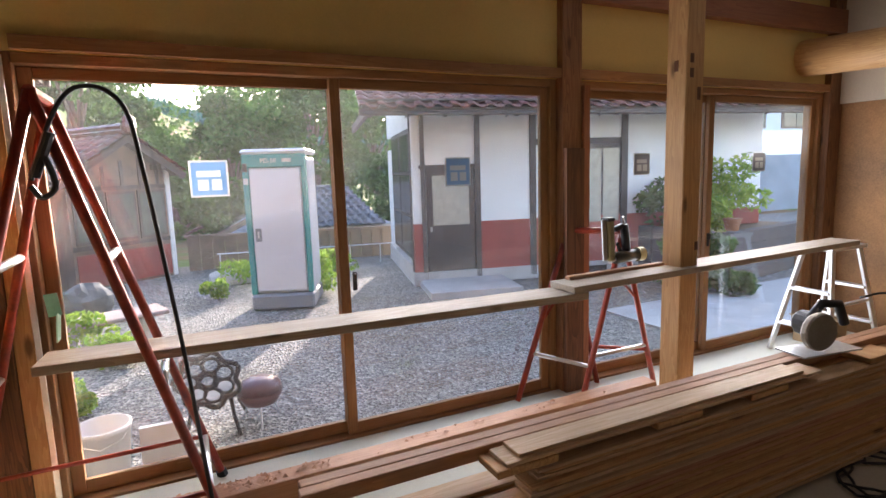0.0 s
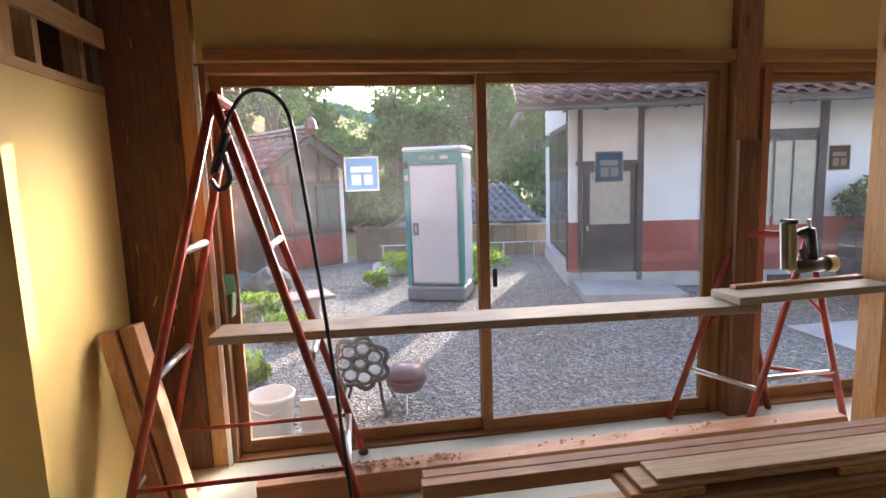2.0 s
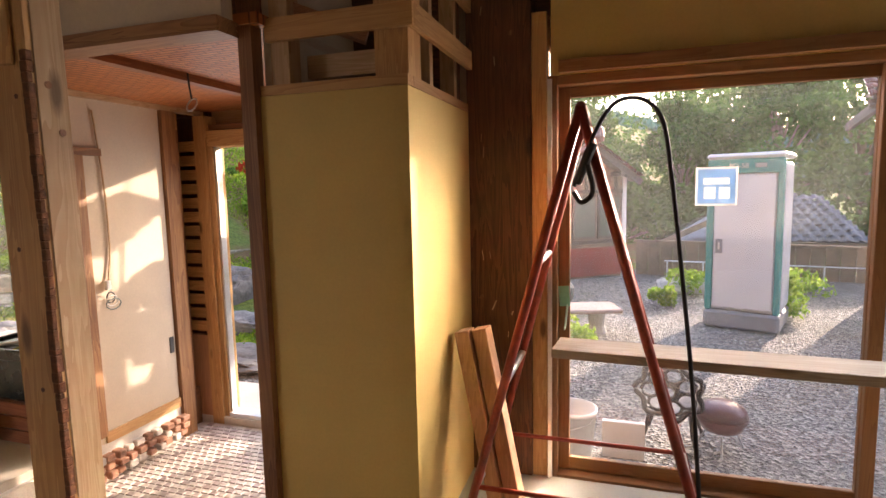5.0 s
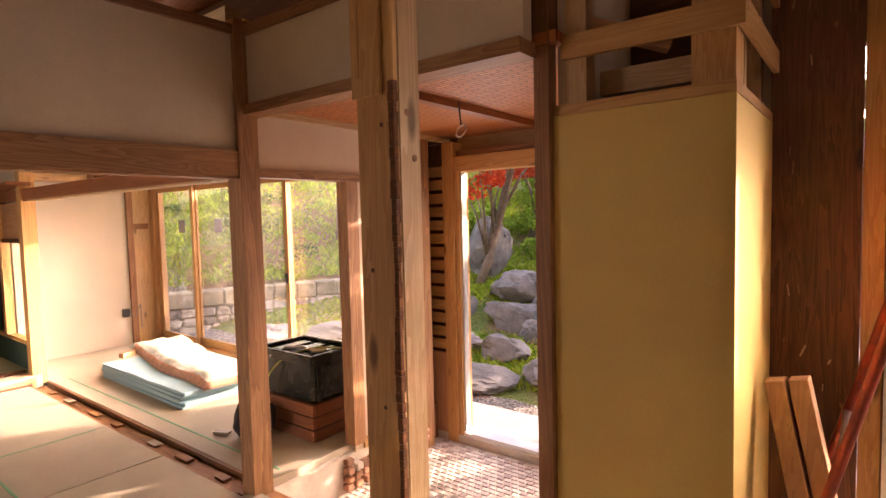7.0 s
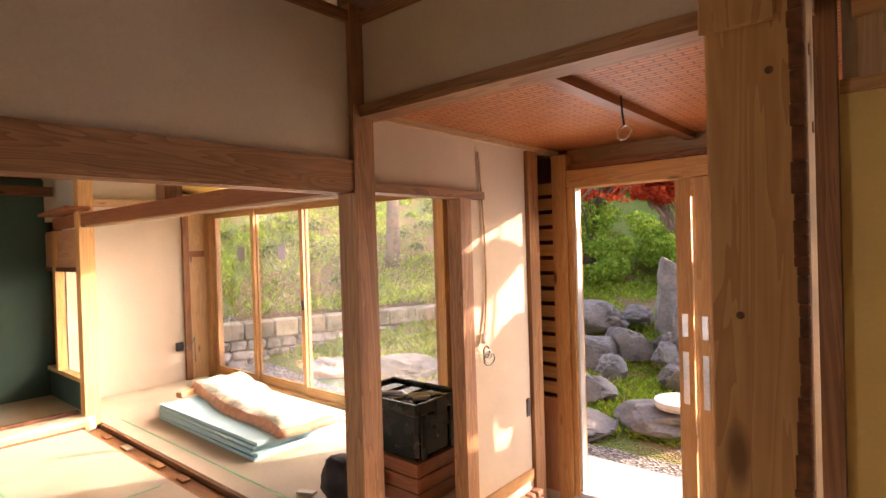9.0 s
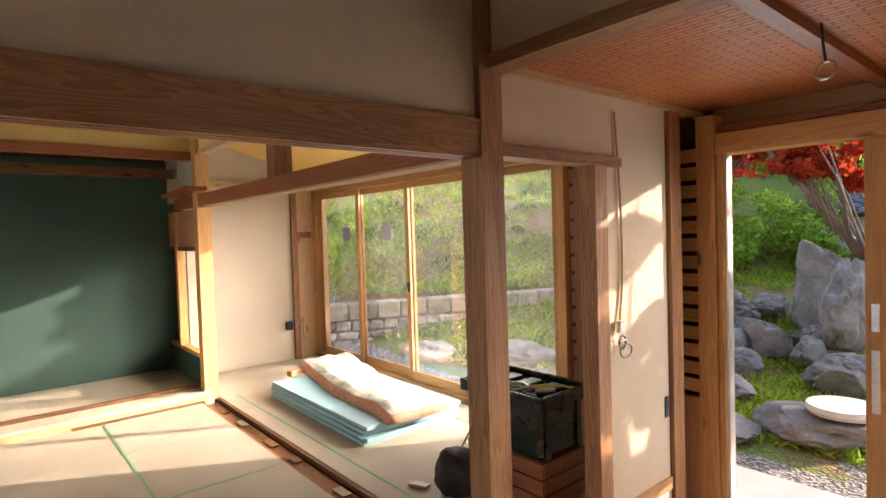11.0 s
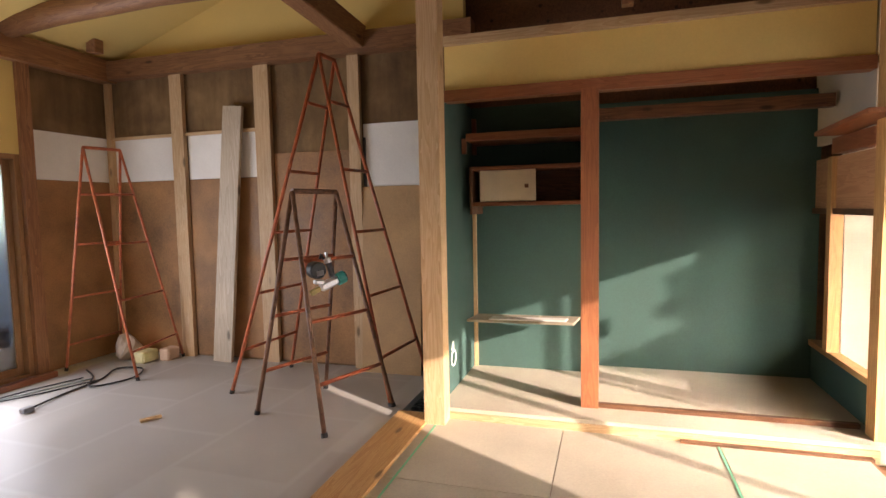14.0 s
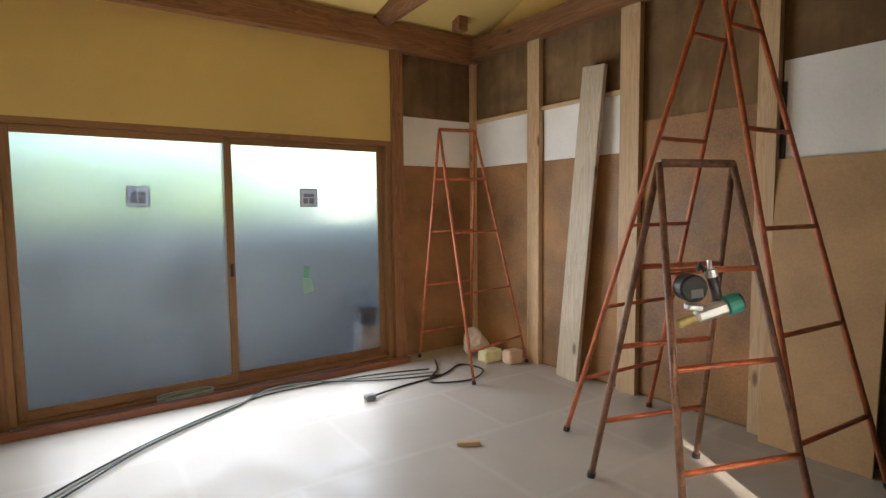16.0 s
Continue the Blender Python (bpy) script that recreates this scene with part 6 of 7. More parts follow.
def bush(name, x, y, z, w, h, label, material, seed, leaves=2500, leaf=0.06):
    r = random.Random(seed)
    cen = [(x + r.uniform(-w, w) * 0.7, y + r.uniform(-w, w) * 0.7, z + h * r.uniform(0.15, 0.85)) for k in range(14)]
    v, f = leaf_soup(cen, [w * 0.42] * 14, leaves, leaf, seed, 0.8)
    ob = new(name, soup(name, v, f, material))
    return tagged(ob, label, "bush", "", "thing")


# ---- house across the yard ----
HX = pose(3.77, 8.02, 0, 0, 0, -13.2)
house = new("house")
house.matrix_world = HX
BASE[house] = HX
tagged(house, "white plastered house with red base and brown tiled roof", "house")


def hp(name, bm, m, parent=None, label=""):
    bm.transform(HX)
    return part(name, bm, m, parent or house, label)


hp("wall", box(1.08, 6.5, 0.0, 0.12, 0.66, 2.75), WHITEP, None, "white plaster front wall")
hp("wall", box(0.0, 0.16, 0.0, 0.12, 0.66, 2.75), WHITEP)
hp("wall", box(0.16, 1.08, 0.0, 0.12, 1.56, 2.75), WHITEP)
hp("base_wall", box(1.08, 6.5, -0.005, 0.12, -0.28, 0.66), REDWALL, None, "red painted lower wall")
hp("base_wall", box(0.0, 0.16, -0.005, 0.12, -0.13, 0.66), REDWALL)
hp("foundation", box(-0.03, 6.5, -0.02, 0.14, -0.4, -0.14), CONC, None, "concrete foundation")
hp("foundation", box(-0.03, 0.12, 0.14, 3.2, -0.4, -0.05), CONC)
for a, b in ((0.13, 0.20), (1.03, 1.12), (1.98, 2.09), (2.62, 2.72), (3.66, 3.78), (4.9, 5.0)):
    hp("post", box(a, b, -0.02, 0.10, -0.3, 2.75), DARKWOOD)
hp("post", box(-0.02, 0.05, 0.12, 0.2, -0.14, 2.75), DARKWOOD)
hp("beam", box(2.0, 3.7, -0.018, 0.1, 1.88, 1.98), DARKWOOD)
hp("beam", box(0.1, 1.1, -0.018, 0.1, 1.54, 1.60), DARKWOOD)
dl = hp("door", box(0.22, 1.02, 0.03, 0.07, -0.25, 1.54), DARKWOOD, None, "dark wooden door with a patterned pane")
hp("pane", box(0.32, 0.93, 0.02, 0.03, 0.62, 1.43), PATTERNGLASS, dl)
hp("door_handle", box(0.27, 0.30, 0.0, 0.03, 0.52, 0.60), STEEL, dl)
hp("doorstep", box(0.05, 1.45, -1.05, 0.0, -0.4, -0.26), CONC)
wn2 = hp("window", box(2.72, 3.66, 0.0, 0.08, 0.45, 1.88), DARKWOOD, None, "brown framed patterned window")
hp("pane", box(2.77, 3.0, -0.008, 0.0, 0.55, 1.80), PATTERNGLASS, wn2)
hp("pane", box(3.05, 3.28, -0.012, -0.004, 0.55, 1.80), PATTERNGLASS, wn2)
hp("pane", box(3.32, 3.62, -0.008, 0.0, 0.55, 1.80), PATTERNGLASS, wn2)
hp("vent", box(3.0, 3.4, -0.026, -0.018, -0.36, -0.22), BLACK)
hp("side_wall", box(0.0, 0.10, 0.12, 3.2, 2.2, 2.75), WHITEP)
hp("side_wall", box(0.0, 0.10, 2.5, 3.2, -0.05, 1.95), WHITEP)
for k in range(2):
    a = 0.22 + k * 1.15
    w = hp("side_window", box(-0.01, 0.06, a, a + 1.08, 0.05, 2.2), DARKWOOD, None, "dark framed side window")
    for e in (0.05, 0.56):
        for z0, z1 in ((0.12, 0.75), (0.80, 1.45), (1.50, 2.12)):
            hp("pane", box(-0.018, -0.011, a + e, a + e + 0.46, z0, z1), DARKGLASS, w)
hp("back_wall", box(0.1, 6.5, 3.1, 3.2, -0.4, 2.75), WHITEP)
hp("eave_board", box(-0.85, 6.8, -0.78, -0.72, 2.31, 2.41), DARKWOOD)
hp("soffit", bar((-0.8, -0.35, 2.53), (6.8, -0.35, 2.53), 0.75, 0.03), DARKWOOD)
for k in range(14):
    hp("rafter", bar((-0.7 + k * 0.55, -0.75, 2.32), (-0.7 + k * 0.55, 0.1, 2.57), 0.06, 0.08), DARKWOOD)
hp("gutter", tube([(-0.85, -0.80, 2.33), (6.8, -0.80, 2.31)], 0.03, 10), DARKWOOD)
for k in range(5):
    hp("gutter_hook", tube([(-0.2 + k * 1.5, -0.84, 2.36), (-0.2 + k * 1.5, -0.88, 2.28), (-0.2 + k * 1.5, -0.80, 2.27)], 0.012, 6), DARKWOOD)
hp("side_eave", bar((-0.75, -0.8, 2.35), (-0.75, 2.4, 2.35), 0.06, 0.12), DARKWOOD)
deck = box(-0.80, 6.8, 0.0, 3.6, -0.06, -0.03)
deck.transform(pose(0, -0.80, 2.42, 24, 0, 0))
roof = hp("roof", deck, DARKWOOD, None, "glazed brown tiled roof")


def wave_tile(w, l):
    """One curved pantile, low at its front edge."""
    me = bpy.data.meshes.new("roof_tile")
    v, f = [], []
    n = 7
    for j in (0, 1):
        for i in range(n):
            u = i / (n - 1)
            z = 0.032 * math.sin(u * 2 * math.pi * 0.93 + 0.4)
            v += [(u * w * 1.06, j * l, z + (0.0 if j else 0.022)), (u * w * 1.06, j * l, z - 0.012 + (0.0 if j else 0.01))]
    for i in range(n - 1):
        a, b, c, d = 2 * i, 2 * i + 2, 2 * n + 2 * i + 2, 2 * n + 2 * i
        f += [(a, b, c, d), (a + 1, d + 1, c + 1, b + 1), (a, a + 1, b + 1, b)]
    me.from_pydata(v, [], f)
    for p in me.polygons:
        p.use_smooth = True
    return me


tw, tl, pitch = 0.265, 0.24, 24
tile_mesh = wave_tile(tw, tl * 1.15)
tile_mesh.materials.append(TILEB)
for j in range(9):
    for i in range(29):
        o = new("roof_tile", tile_mesh)
        o.parent = roof
        o.matrix_basis = pose(-0.85 + i * tw, -0.84 + j * tl * math.cos(radians(pitch)), 2.42 + j * tl * math.sin(radians(pitch)), pitch, 0, 0)

# ---- tiled eave over the entrance ----
ev = thing("entrance_eave", -1.9, 3.8, 2.05, "low tiled eave over the entrance door", "eave", kind="structure")
part("fascia", box(-3.5, -0.22, 3.78, 3.81, 2.06, 2.13, 0.004), DARKWOOD, ev)
part("boarding", bar((-3.5, 3.72, 2.14), (-0.22, 3.72, 2.14), 0.20, 0.02), DARKWOOD, ev)
for k in range(6):
    part("rafter_end", box(-3.4 + k * 0.62, -3.35 + k * 0.62, 3.66, 3.86, 2.07, 2.12, 0.003), DARKWOOD, ev)
for i in range(13):
    o = new("roof_tile", tile_mesh)
    o.parent = ev
    o.matrix_basis = BASE[ev].inverted() @ pose(-3.6 + i * tw, 3.86, 2.16, 20, 0, 180)

# ---- portable toilet ----
WC = pose(1.72, 7.98, -0.36, 0, 0, -21)
wc = new("portable_toilet")
wc.matrix_world = WC
BASE[wc] = WC
tagged(wc, "grey and teal portable toilet on a dark base", "toilet")
WCG = plain("teal_shell", (0.03, 0.27, 0.25), 0.4, vary=0.08)
WCW = plain("pale_grey_shell", (0.66, 0.67, 0.72), 0.4, vary=0.05, scale=2)
WCD = plain("dark_grey_base", (0.22, 0.23, 0.26), 0.5, vary=0.1)
WCT = plain("white_translucent_roof", (0.74, 0.78, 0.76), 0.4, vary=0.04)


def wp(name, bm, m, parent=None, label=""):
    bm.transform(WC)
    return part(name, bm, m, parent or wc, label)


wp("base", box(-0.42, 0.44, -0.46, 0.40, 0.02, 0.24, 0.03), WCD, None, "dark grey plinth")
wp("shell", box(-0.40, 0.42, -0.36, 0.40, 0.24, 2.12, 0.02), WCW)
wp("corner_post", box(-0.415, -0.34, -0.43, -0.34, 0.24, 2.12, 0.015), WCG, None, "teal corner post")
wp("corner_post", box(0.36, 0.43, -0.43, -0.34, 0.24, 2.12, 0.015), WCG)
wp("header", box(-0.415, 0.43, -0.435, -0.34, 1.98, 2.16, 0.015), WCG, None, "teal header panel")
wdoor = wp("door", box(-0.33, 0.35, -0.42, -0.36, 0.28, 1.97, 0.012), WCW, None, "pale grey door")
wp("door_handle", box(-0.30, -0.22, -0.435, -0.42, 0.98, 1.16, 0.006), WCD, wdoor)
wp("lever", box(-0.27, -0.25, -0.445, -0.43, 1.03, 1.12, 0.003), STEEL, wdoor)
wp("notice", box(-0.405, -0.345, -0.438, -0.43, 1.76, 1.84), STICKW)
wp("notice", box(-0.405, -0.345, -0.438, -0.43, 1.93, 2.04), BLACK)
wp("logo_plate", box(0.12, 0.24, -0.439, -0.433, 2.05, 2.10, 0.002), STICKW)
wp("roof", box(-0.43, 0.45, -0.45, 0.42, 2.16, 2.23, 0.03), WCT, None, "white domed roof")
for k in range(6):
    wp("side_rib", box(0.42, 0.435, -0.28 + k * 0.11, -0.23 + k * 0.11, 0.3, 2.08, 0.005), WCW)
tc = bpy.data.curves.new("lettering", "FONT")
tc.body = "PD-58"
tc.size, tc.extrude = 0.085, 0.001
lt = new("lettering", tc)
lt.data.materials.append(STICKW)
lt.parent = wc
lt.matrix_basis = pose(-0.17, -0.438, 2.045, 90, 0, 0)

# ---- shed, fence, walls ----
SHX = pose(0.20, 11.8, -0.36, 0, 0, 36)
shed = new("shed")
shed.matrix_world = SHX
BASE[shed] = SHX
tagged(shed, "small brown shed with gabled red tile roof", "shed")


def sp(name, bm, m, parent=None, label=""):
    bm.transform(SHX)
    return part(name, bm, m, parent or shed, label)


SHW = plain("grey_brown_shed_wall", (0.24, 0.16, 0.12), 0.85, scale=4, second=(0.10, 0.065, 0.05))
APX, APZ, RX, LX, PITCH = -0.92, 2.58, 0.14, -2.2, 33.0
TP = math.tan(radians(PITCH))
sp("wall", box(-1.85, 0.0, 0.0, 0.12, 0.0, 1.9), SHW, None, "brown gable wall")
gbm = bmesh.new()
q = [gbm.verts.new(c) for c in ((-1.85, 0.0, 1.9), (0.0, 0.0, 1.9), (0.0, 0.0, APZ + TP * APX), (APX, 0.0, APZ), (-1.85, 0.12, 1.9), (0.0, 0.12, 1.9), (0.0, 0.12, APZ + TP * APX), (APX, 0.12, APZ))]
for f in ((0, 1, 2, 3), (7, 6, 5, 4), (0, 4, 5, 1), (1, 5, 6, 2), (2, 6, 7, 3), (3, 7, 4, 0)):
    gbm.faces.new([q[i] for i in f])
sp("gable", gbm, SHW)
sp("side_wall", box(-0.12, 0.0, 0.12, 3.6, 0.0, 2.0), SHW)
sp("side_wall", box(-1.85, -1.73, 0.12, 3.6, 0.0, 1.75), SHW)
sp("corner_post", box(-0.06, 0.03, -0.03, 0.05, 0.0, 2.05), WHITEP, None, "white corner post")
for k in range(5):
    sp("gable_stud", box(-1.6 + k * 0.34, -1.54 + k * 0.34, -0.02, 0.0, 1.74, 2.02 + 0.10 * min(k, 3)), DARKWOOD)
sp("gable_rail", box(-1.85, -0.06, -0.025, 0.0, 1.70, 1.78), DARKWOOD)
sp("base_panel", box(-1.8, -0.07, -0.015, 0.0, 0.05, 0.62), REDWALL, None, "dull red lower panel")
sp("base_rail", box(-1.85, -0.06, -0.02, 0.0, 0.70, 0.78), DARKWOOD)
for k in range(3):
    w = sp("window", box(-1.78 + k * 0.57, -1.25 + k * 0.57, -0.03, 0.0, 0.80, 1.68), DARKWOOD, None, "dark shed window")
    sp("pane", box(-1.74 + k * 0.57, -1.29 + k * 0.57, -0.036, -0.028, 0.85, 1.63), plain("dull_green_pane", (0.12, 0.14, 0.12), 0.15, vary=0.15) if k == 0 else bpy.data.materials["dull_green_pane"], w)
for end in (RX, LX):
    sp("barge_board", bar((APX, -0.34, APZ + 0.02), (end, -0.34, APZ + 0.02 - TP * abs(end - APX)), 0.04, 0.13), DARKWOOD)
    sp("purlin", bar((end * 0.6 + APX * 0.4, -0.34, APZ - 0.08 - TP * abs(end - APX) * 0.6), (end * 0.6 + APX * 0.4, 0.1, APZ - 0.08 - TP * abs(end - APX) * 0.6), 0.09, 0.09), DARKWOOD)
sroof = sp("roof", tube([(APX, -0.42, APZ + 0.20), (APX, 3.8, APZ + 0.20)], 0.085, 10), TILEB, None, "red-brown ridge and tiles")
sp("ridge_course", box(APX - 0.10, APX + 0.10, -0.40, 3.8, APZ + 0.08, APZ + 0.17, 0.02), TILEB, sroof)
sp("ridge_end", lathe([(0.10, 0), (0.13, 0.1), (0.10, 0.26), (0.03, 0.32)], APX, -0.43, APZ + 0.10, 10), TILEB, sroof, "ornamental ridge end tile")
for sg, end in ((1, RX), (-1, LX)):
    sp("deck", bar((APX, 1.7, APZ + 0.05), (end, 1.7, APZ + 0.05 - TP * abs(end - APX)), 4.1, 0.03), DARKWOOD)
    length = abs(end - APX) / math.cos(radians(PITCH))
    run = int(length / 0.235) + 1
    for j in range(run):
        dd = (j + 0.9) * length / run
        for i in range(16):
            o = new("roof_tile", tile_mesh)
            o.parent = sroof
            o.matrix_basis = Matrix.Translation((APX + sg * dd * math.cos(radians(PITCH)), -0.42 + (i + (0 if sg > 0 else 1)) * tw, APZ + 0.11 - dd * math.sin(radians(PITCH)))) @ pose(0, 0, 0, 0, 0, 90 * sg) @ pose(0, 0, 0, PITCH, 0, 0)

fence = thing("board_fence", 3.0, 12.0, -0.36, "weathered brown board fence behind the yard", "fence")
rng = random.Random(11)
FEN = plain("weathered_fence_board", (0.24, 0.18, 0.12), 0.85, vary=0.25, scale=5)
for k in range(24):
    x = 0.45 + k * 0.235
    part("board", box(x, x + 0.225, 12.0 - 0.08 * k * 0.3, 12.03 - 0.08 * k * 0.3, -0.36, 0.34 - 0.004 * k + rng.uniform(-0.015, 0.015)), FEN, fence)
part("top_rail", bar((0.4, 11.98, 0.35), (6.1, 11.44, 0.25), 0.06, 0.05), FEN, fence)
rail = thing("pipe_railing", 3.6, 11.0, -0.36, "white pipe railing in front of the fence", "railing")
for k in range(7):
    part("post", tube([(1.0 + k * 0.62, 11.3 - 0.11 * k, -0.36), (1.0 + k * 0.62, 11.3 - 0.11 * k, 0.02)], 0.014, 6), ALU, rail)
part("top_pipe", tube([(0.95, 11.3, 0.03), (4.8, 10.62, 0.03)], 0.014, 6), ALU, rail)
planter = solid("planter_block", rock_mesh(1.15, 10.2, -0.28, 0.7, 0.3, 0.2, 5, 0.1, 2), CONC, "low pale stone edging beside the weeds", "edging", "thing")

# lower tiled roof beyond the fence
FX = pose(3.5, 17.0, -1.35, 0, 0, -6)
far = new("neighbour_shed")
far.matrix_world = FX
BASE[far] = FX
tagged(far, "low neighbour building with dark wavy tile roof", "house")


def fp(name, bm, m, parent=None, label=""):
    bm.transform(FX)
    return part(name, bm, m, parent or far, label)


fp("wall", box(-1.9, 3.2, 0.0, 2.4, 0.0, 1.2), CONC)
fdeck = fp("roof", tube([(-0.2, 1.2, 2.42), (1.3, 1.2, 2.42)], 0.09, 8), TILEK, None, "dark grey tiled roof")
fp("wall_timber", bar((-2.6, -0.25, 0.95), (-0.1, -0.25, 2.2), 0.06, 0.16), FEN)
tile_k = wave_tile(0.26, 0.27)
tile_k.materials.append(TILEK)
for j in range(9):
    wdt = 14 - j
    for i in range(wdt):
        o = new("roof_tile", tile_k)
        o.parent = fdeck
        o.matrix_basis = pose(-1.0 + 0.17 * j + i * 0.26, -0.6 + j * 0.20, 1.30 + j * 0.125, 32, 0, 0)
hb = bmesh.new()
q = [hb.verts.new(c) for c in ((-1.0, -0.6, 1.27), (2.75, -0.6, 1.27), (1.3, 1.2, 2.4), (-0.1, 1.2, 2.4), (3.3, 2.4, 1.27), (-2.6, 2.4, 1.0), (-2.6, -0.3, 0.95))]
hb.faces.new((q[0], q[1], q[2], q[3]))
hb.faces.new((q[1], q[4], q[2]))
hb.faces.new((q[3], q[5], q[6], q[0]))
fp("deck", hb, TILEK)

# ---- things in the yard ----
bk = thing("bucket", -0.18, 3.80, -0.36, "white plastic bucket on the gravel", "bucket")
part("pail", lathe([(0.13, 0), (0.16, 0.30), (0.168, 0.30), (0.168, 0.33), (0.155, 0.33), (0.125, 0.02)], -0.18, 3.80, -0.36, 28), plain("white_plastic", (0.74, 0.74, 0.72), 0.45, vary=0.06), bk, smooth=True)
part("bail", tube([(-0.34, 3.80, -0.05), (-0.30, 3.68, -0.10), (-0.18, 3.63, -0.13), (-0.06, 3.68, -0.10), (-0.02, 3.80, -0.05)], 0.004, 6), STEEL, bk)
solid("white_board", box(0.02, 0.30, 3.78, 3.82, -0.36, -0.10, 0.004), plain("white_plastic_board", (0.70, 0.70, 0.70), 0.5, vary=0.05), "white plastic board standing beside the bucket", "board", "thing")


def garden_chair(name, x, y, z, rz, label):
    """A cast metal chair with a scrolled round back."""
    c = thing(name, x, y, z, label, "chair", "garden chairs", rz=rz)
    M = plain("dark_cast_metal", (0.055, 0.045, 0.045), 0.5, metal=0.3)
    for sx, sy in ((-0.17, -0.17), (0.17, -0.17), (-0.17, 0.17), (0.17, 0.17)):
        part("leg", tube([(sx * 0.8, sy * 0.8, 0.27), (sx * 0.9, sy * 0.9, 0.13), (sx * 1.15, sy * 1.15, 0.0)], 0.014, 8), M, c, local=True)
    part("seat", lathe([(0.05, 0.27), (0.20, 0.27), (0.21, 0.28), (0.20, 0.29), (0.05, 0.29)], 0, 0, 0, 20), M, c, local=True)
    ring = [((0.21 + 0.022 * math.cos(7 * k * 0.1309)) * math.cos(k * 0.1309), 0.19, 0.44 + (0.19 + 0.02 * math.cos(7 * k * 0.1309)) * math.sin(k * 0.1309)) for k in range(48)]
    part("backrest", tube(ring, 0.020, 8, closed=True), M, c, local=True, smooth=True)
    part("rosette", tube([(0.055 * math.cos(k * 0.524), 0.19, 0.44 + 0.05 * math.sin(k * 0.524)) for k in range(12)], 0.020, 8, closed=True), M, c, local=True, smooth=True)
    for k in range(7):
        t0 = k * 0.8976
        petal = [(0.125 * math.cos(t0) + 0.06 * math.cos(t0 + q * 0.7), 0.19, 0.44 + 0.115 * math.sin(t0) + 0.052 * math.sin(t0 + q * 0.7)) for q in range(9)]
        part("petal", tube(petal, 0.013, 6, closed=True), M, c, local=True)
    return c


garden_chair("garden_chair", 0.50, 4.15, -0.36, 168, "dark cast metal garden chair with scrolled back")
gr = thing("kettle_grill", 0.82, 4.10, -0.36, "small dark red kettle grill beside the chair", "grill")
GRC = plain("dull_red_enamel", (0.16, 0.06, 0.06), 0.35, vary=0.1)
part("bowl", lathe([(0.04, 0.12), (0.13, 0.16), (0.17, 0.24), (0.16, 0.25), (0.03, 0.15)], 0.82, 4.10, -0.36, 22), GRC, gr, smooth=True)
part("lid", lathe([(0.17, 0.255), (0.15, 0.31), (0.09, 0.345), (0.02, 0.355)], 0.82, 4.10, -0.36, 22), GRC, gr, smooth=True)
for k in range(3):
    a = k * 2.094 + 0.4
    part("leg", tube([(0.82 + 0.09 * math.cos(a), 4.10 + 0.09 * math.sin(a), -0.20), (0.82 + 0.17 * math.cos(a), 4.10 + 0.17 * math.sin(a), -0.36)], 0.008, 6), STEEL, gr)
bn = thing("stone_bench", -0.05, 7.2, -0.36, "flat reddish stone bench slab on a stump", "bench")
part("slab", bar((-1.15, 6.85, -0.05), (0.10, 7.25, -0.05), 0.5, 0.05, 0.015), plain("pinkish_stone", (0.44, 0.33, 0.29), 0.7, vary=0.12), bn)
part("stump", lathe([(0.13, 0), (0.10, 0.1), (0.12, 0.285)], -0.85, 6.95, -0.36, 14), CONC, bn)
part("stump", lathe([(0.13, 0), (0.10, 0.1), (0.12, 0.285)], -0.15, 7.15, -0.36, 14), CONC, bn)
solid("garden_rock", rock_mesh(-0.9, 8.2, -0.1, 0.35, 0.3, 0.42, 21), STONE, "upright rough garden rock at the yard edge", "rock", "thing")
for k, (x, y, w, h) in enumerate(((-0.75, 7.0, 0.35, 0.45), (-0.4, 6.3, 0.3, 0.3), (0.75, 8.9, 0.2, 0.35), (1.3, 10.0, 0.45, 0.4), (2.35, 8.4, 0.3, 0.75), (2.9, 10.3, 0.5, 0.4), (-0.55, 4.9, 0.22, 0.25))):
    bush("weed_clump", x, y, -0.36, w, h, "low green weeds growing at the gravel edge", LEAFB, 40 + k, 900, 0.04)
tagged(bpy.data.objects["weed_clump"], "", "", "weeds")

# right side of the yard
rw = thing("planter_wall", 8.6, 6.0, -0.36, "dark block planter wall with shrubs", "wall")
BLK = plain("dark_block", (0.11, 0.10, 0.095), 0.9, vary=0.2, scale=6)
for j in range(4):
    for k in range(7):
        part("block", box(7.7 + k * 0.40 + (0.2 if j % 2 else 0), 8.08 + k * 0.40 + (0.2 if j % 2 else 0), 5.4 + k * 0.06, 5.6 + k * 0.06, -0.36 + j * 0.2, -0.165 + j * 0.2, 0.006), BLK, rw)
    for k in range(6):
        part("block", box(7.68, 7.88, 5.6 + k * 0.4, 5.98 + k * 0.4, -0.36 + j * 0.2, -0.165 + j * 0.2, 0.006), BLK, rw)
part("soil", box(7.86, 10.4, 5.8, 8.2, -0.3, 0.36), MUD, rw)
for k, (x, y, z, w, h, mtl) in enumerate(((7.2, 5.5, -0.36, 0.5, 0.85, LEAF), (8.3, 6.2, 0.36, 0.55, 0.7, LEAFB), (9.2, 6.6, 0.36, 0.7, 1.3, LEAFB), (8.0, 7.2, 0.36, 0.7, 0.9, LEAF), (7.3, 4.9, -0.36, 0.3, 0.35, LEAF))):
    bush("garden_shrub", x, y, z, w, h, "green garden shrub by the planter wall", mtl, 70 + k, 2200, 0.055)
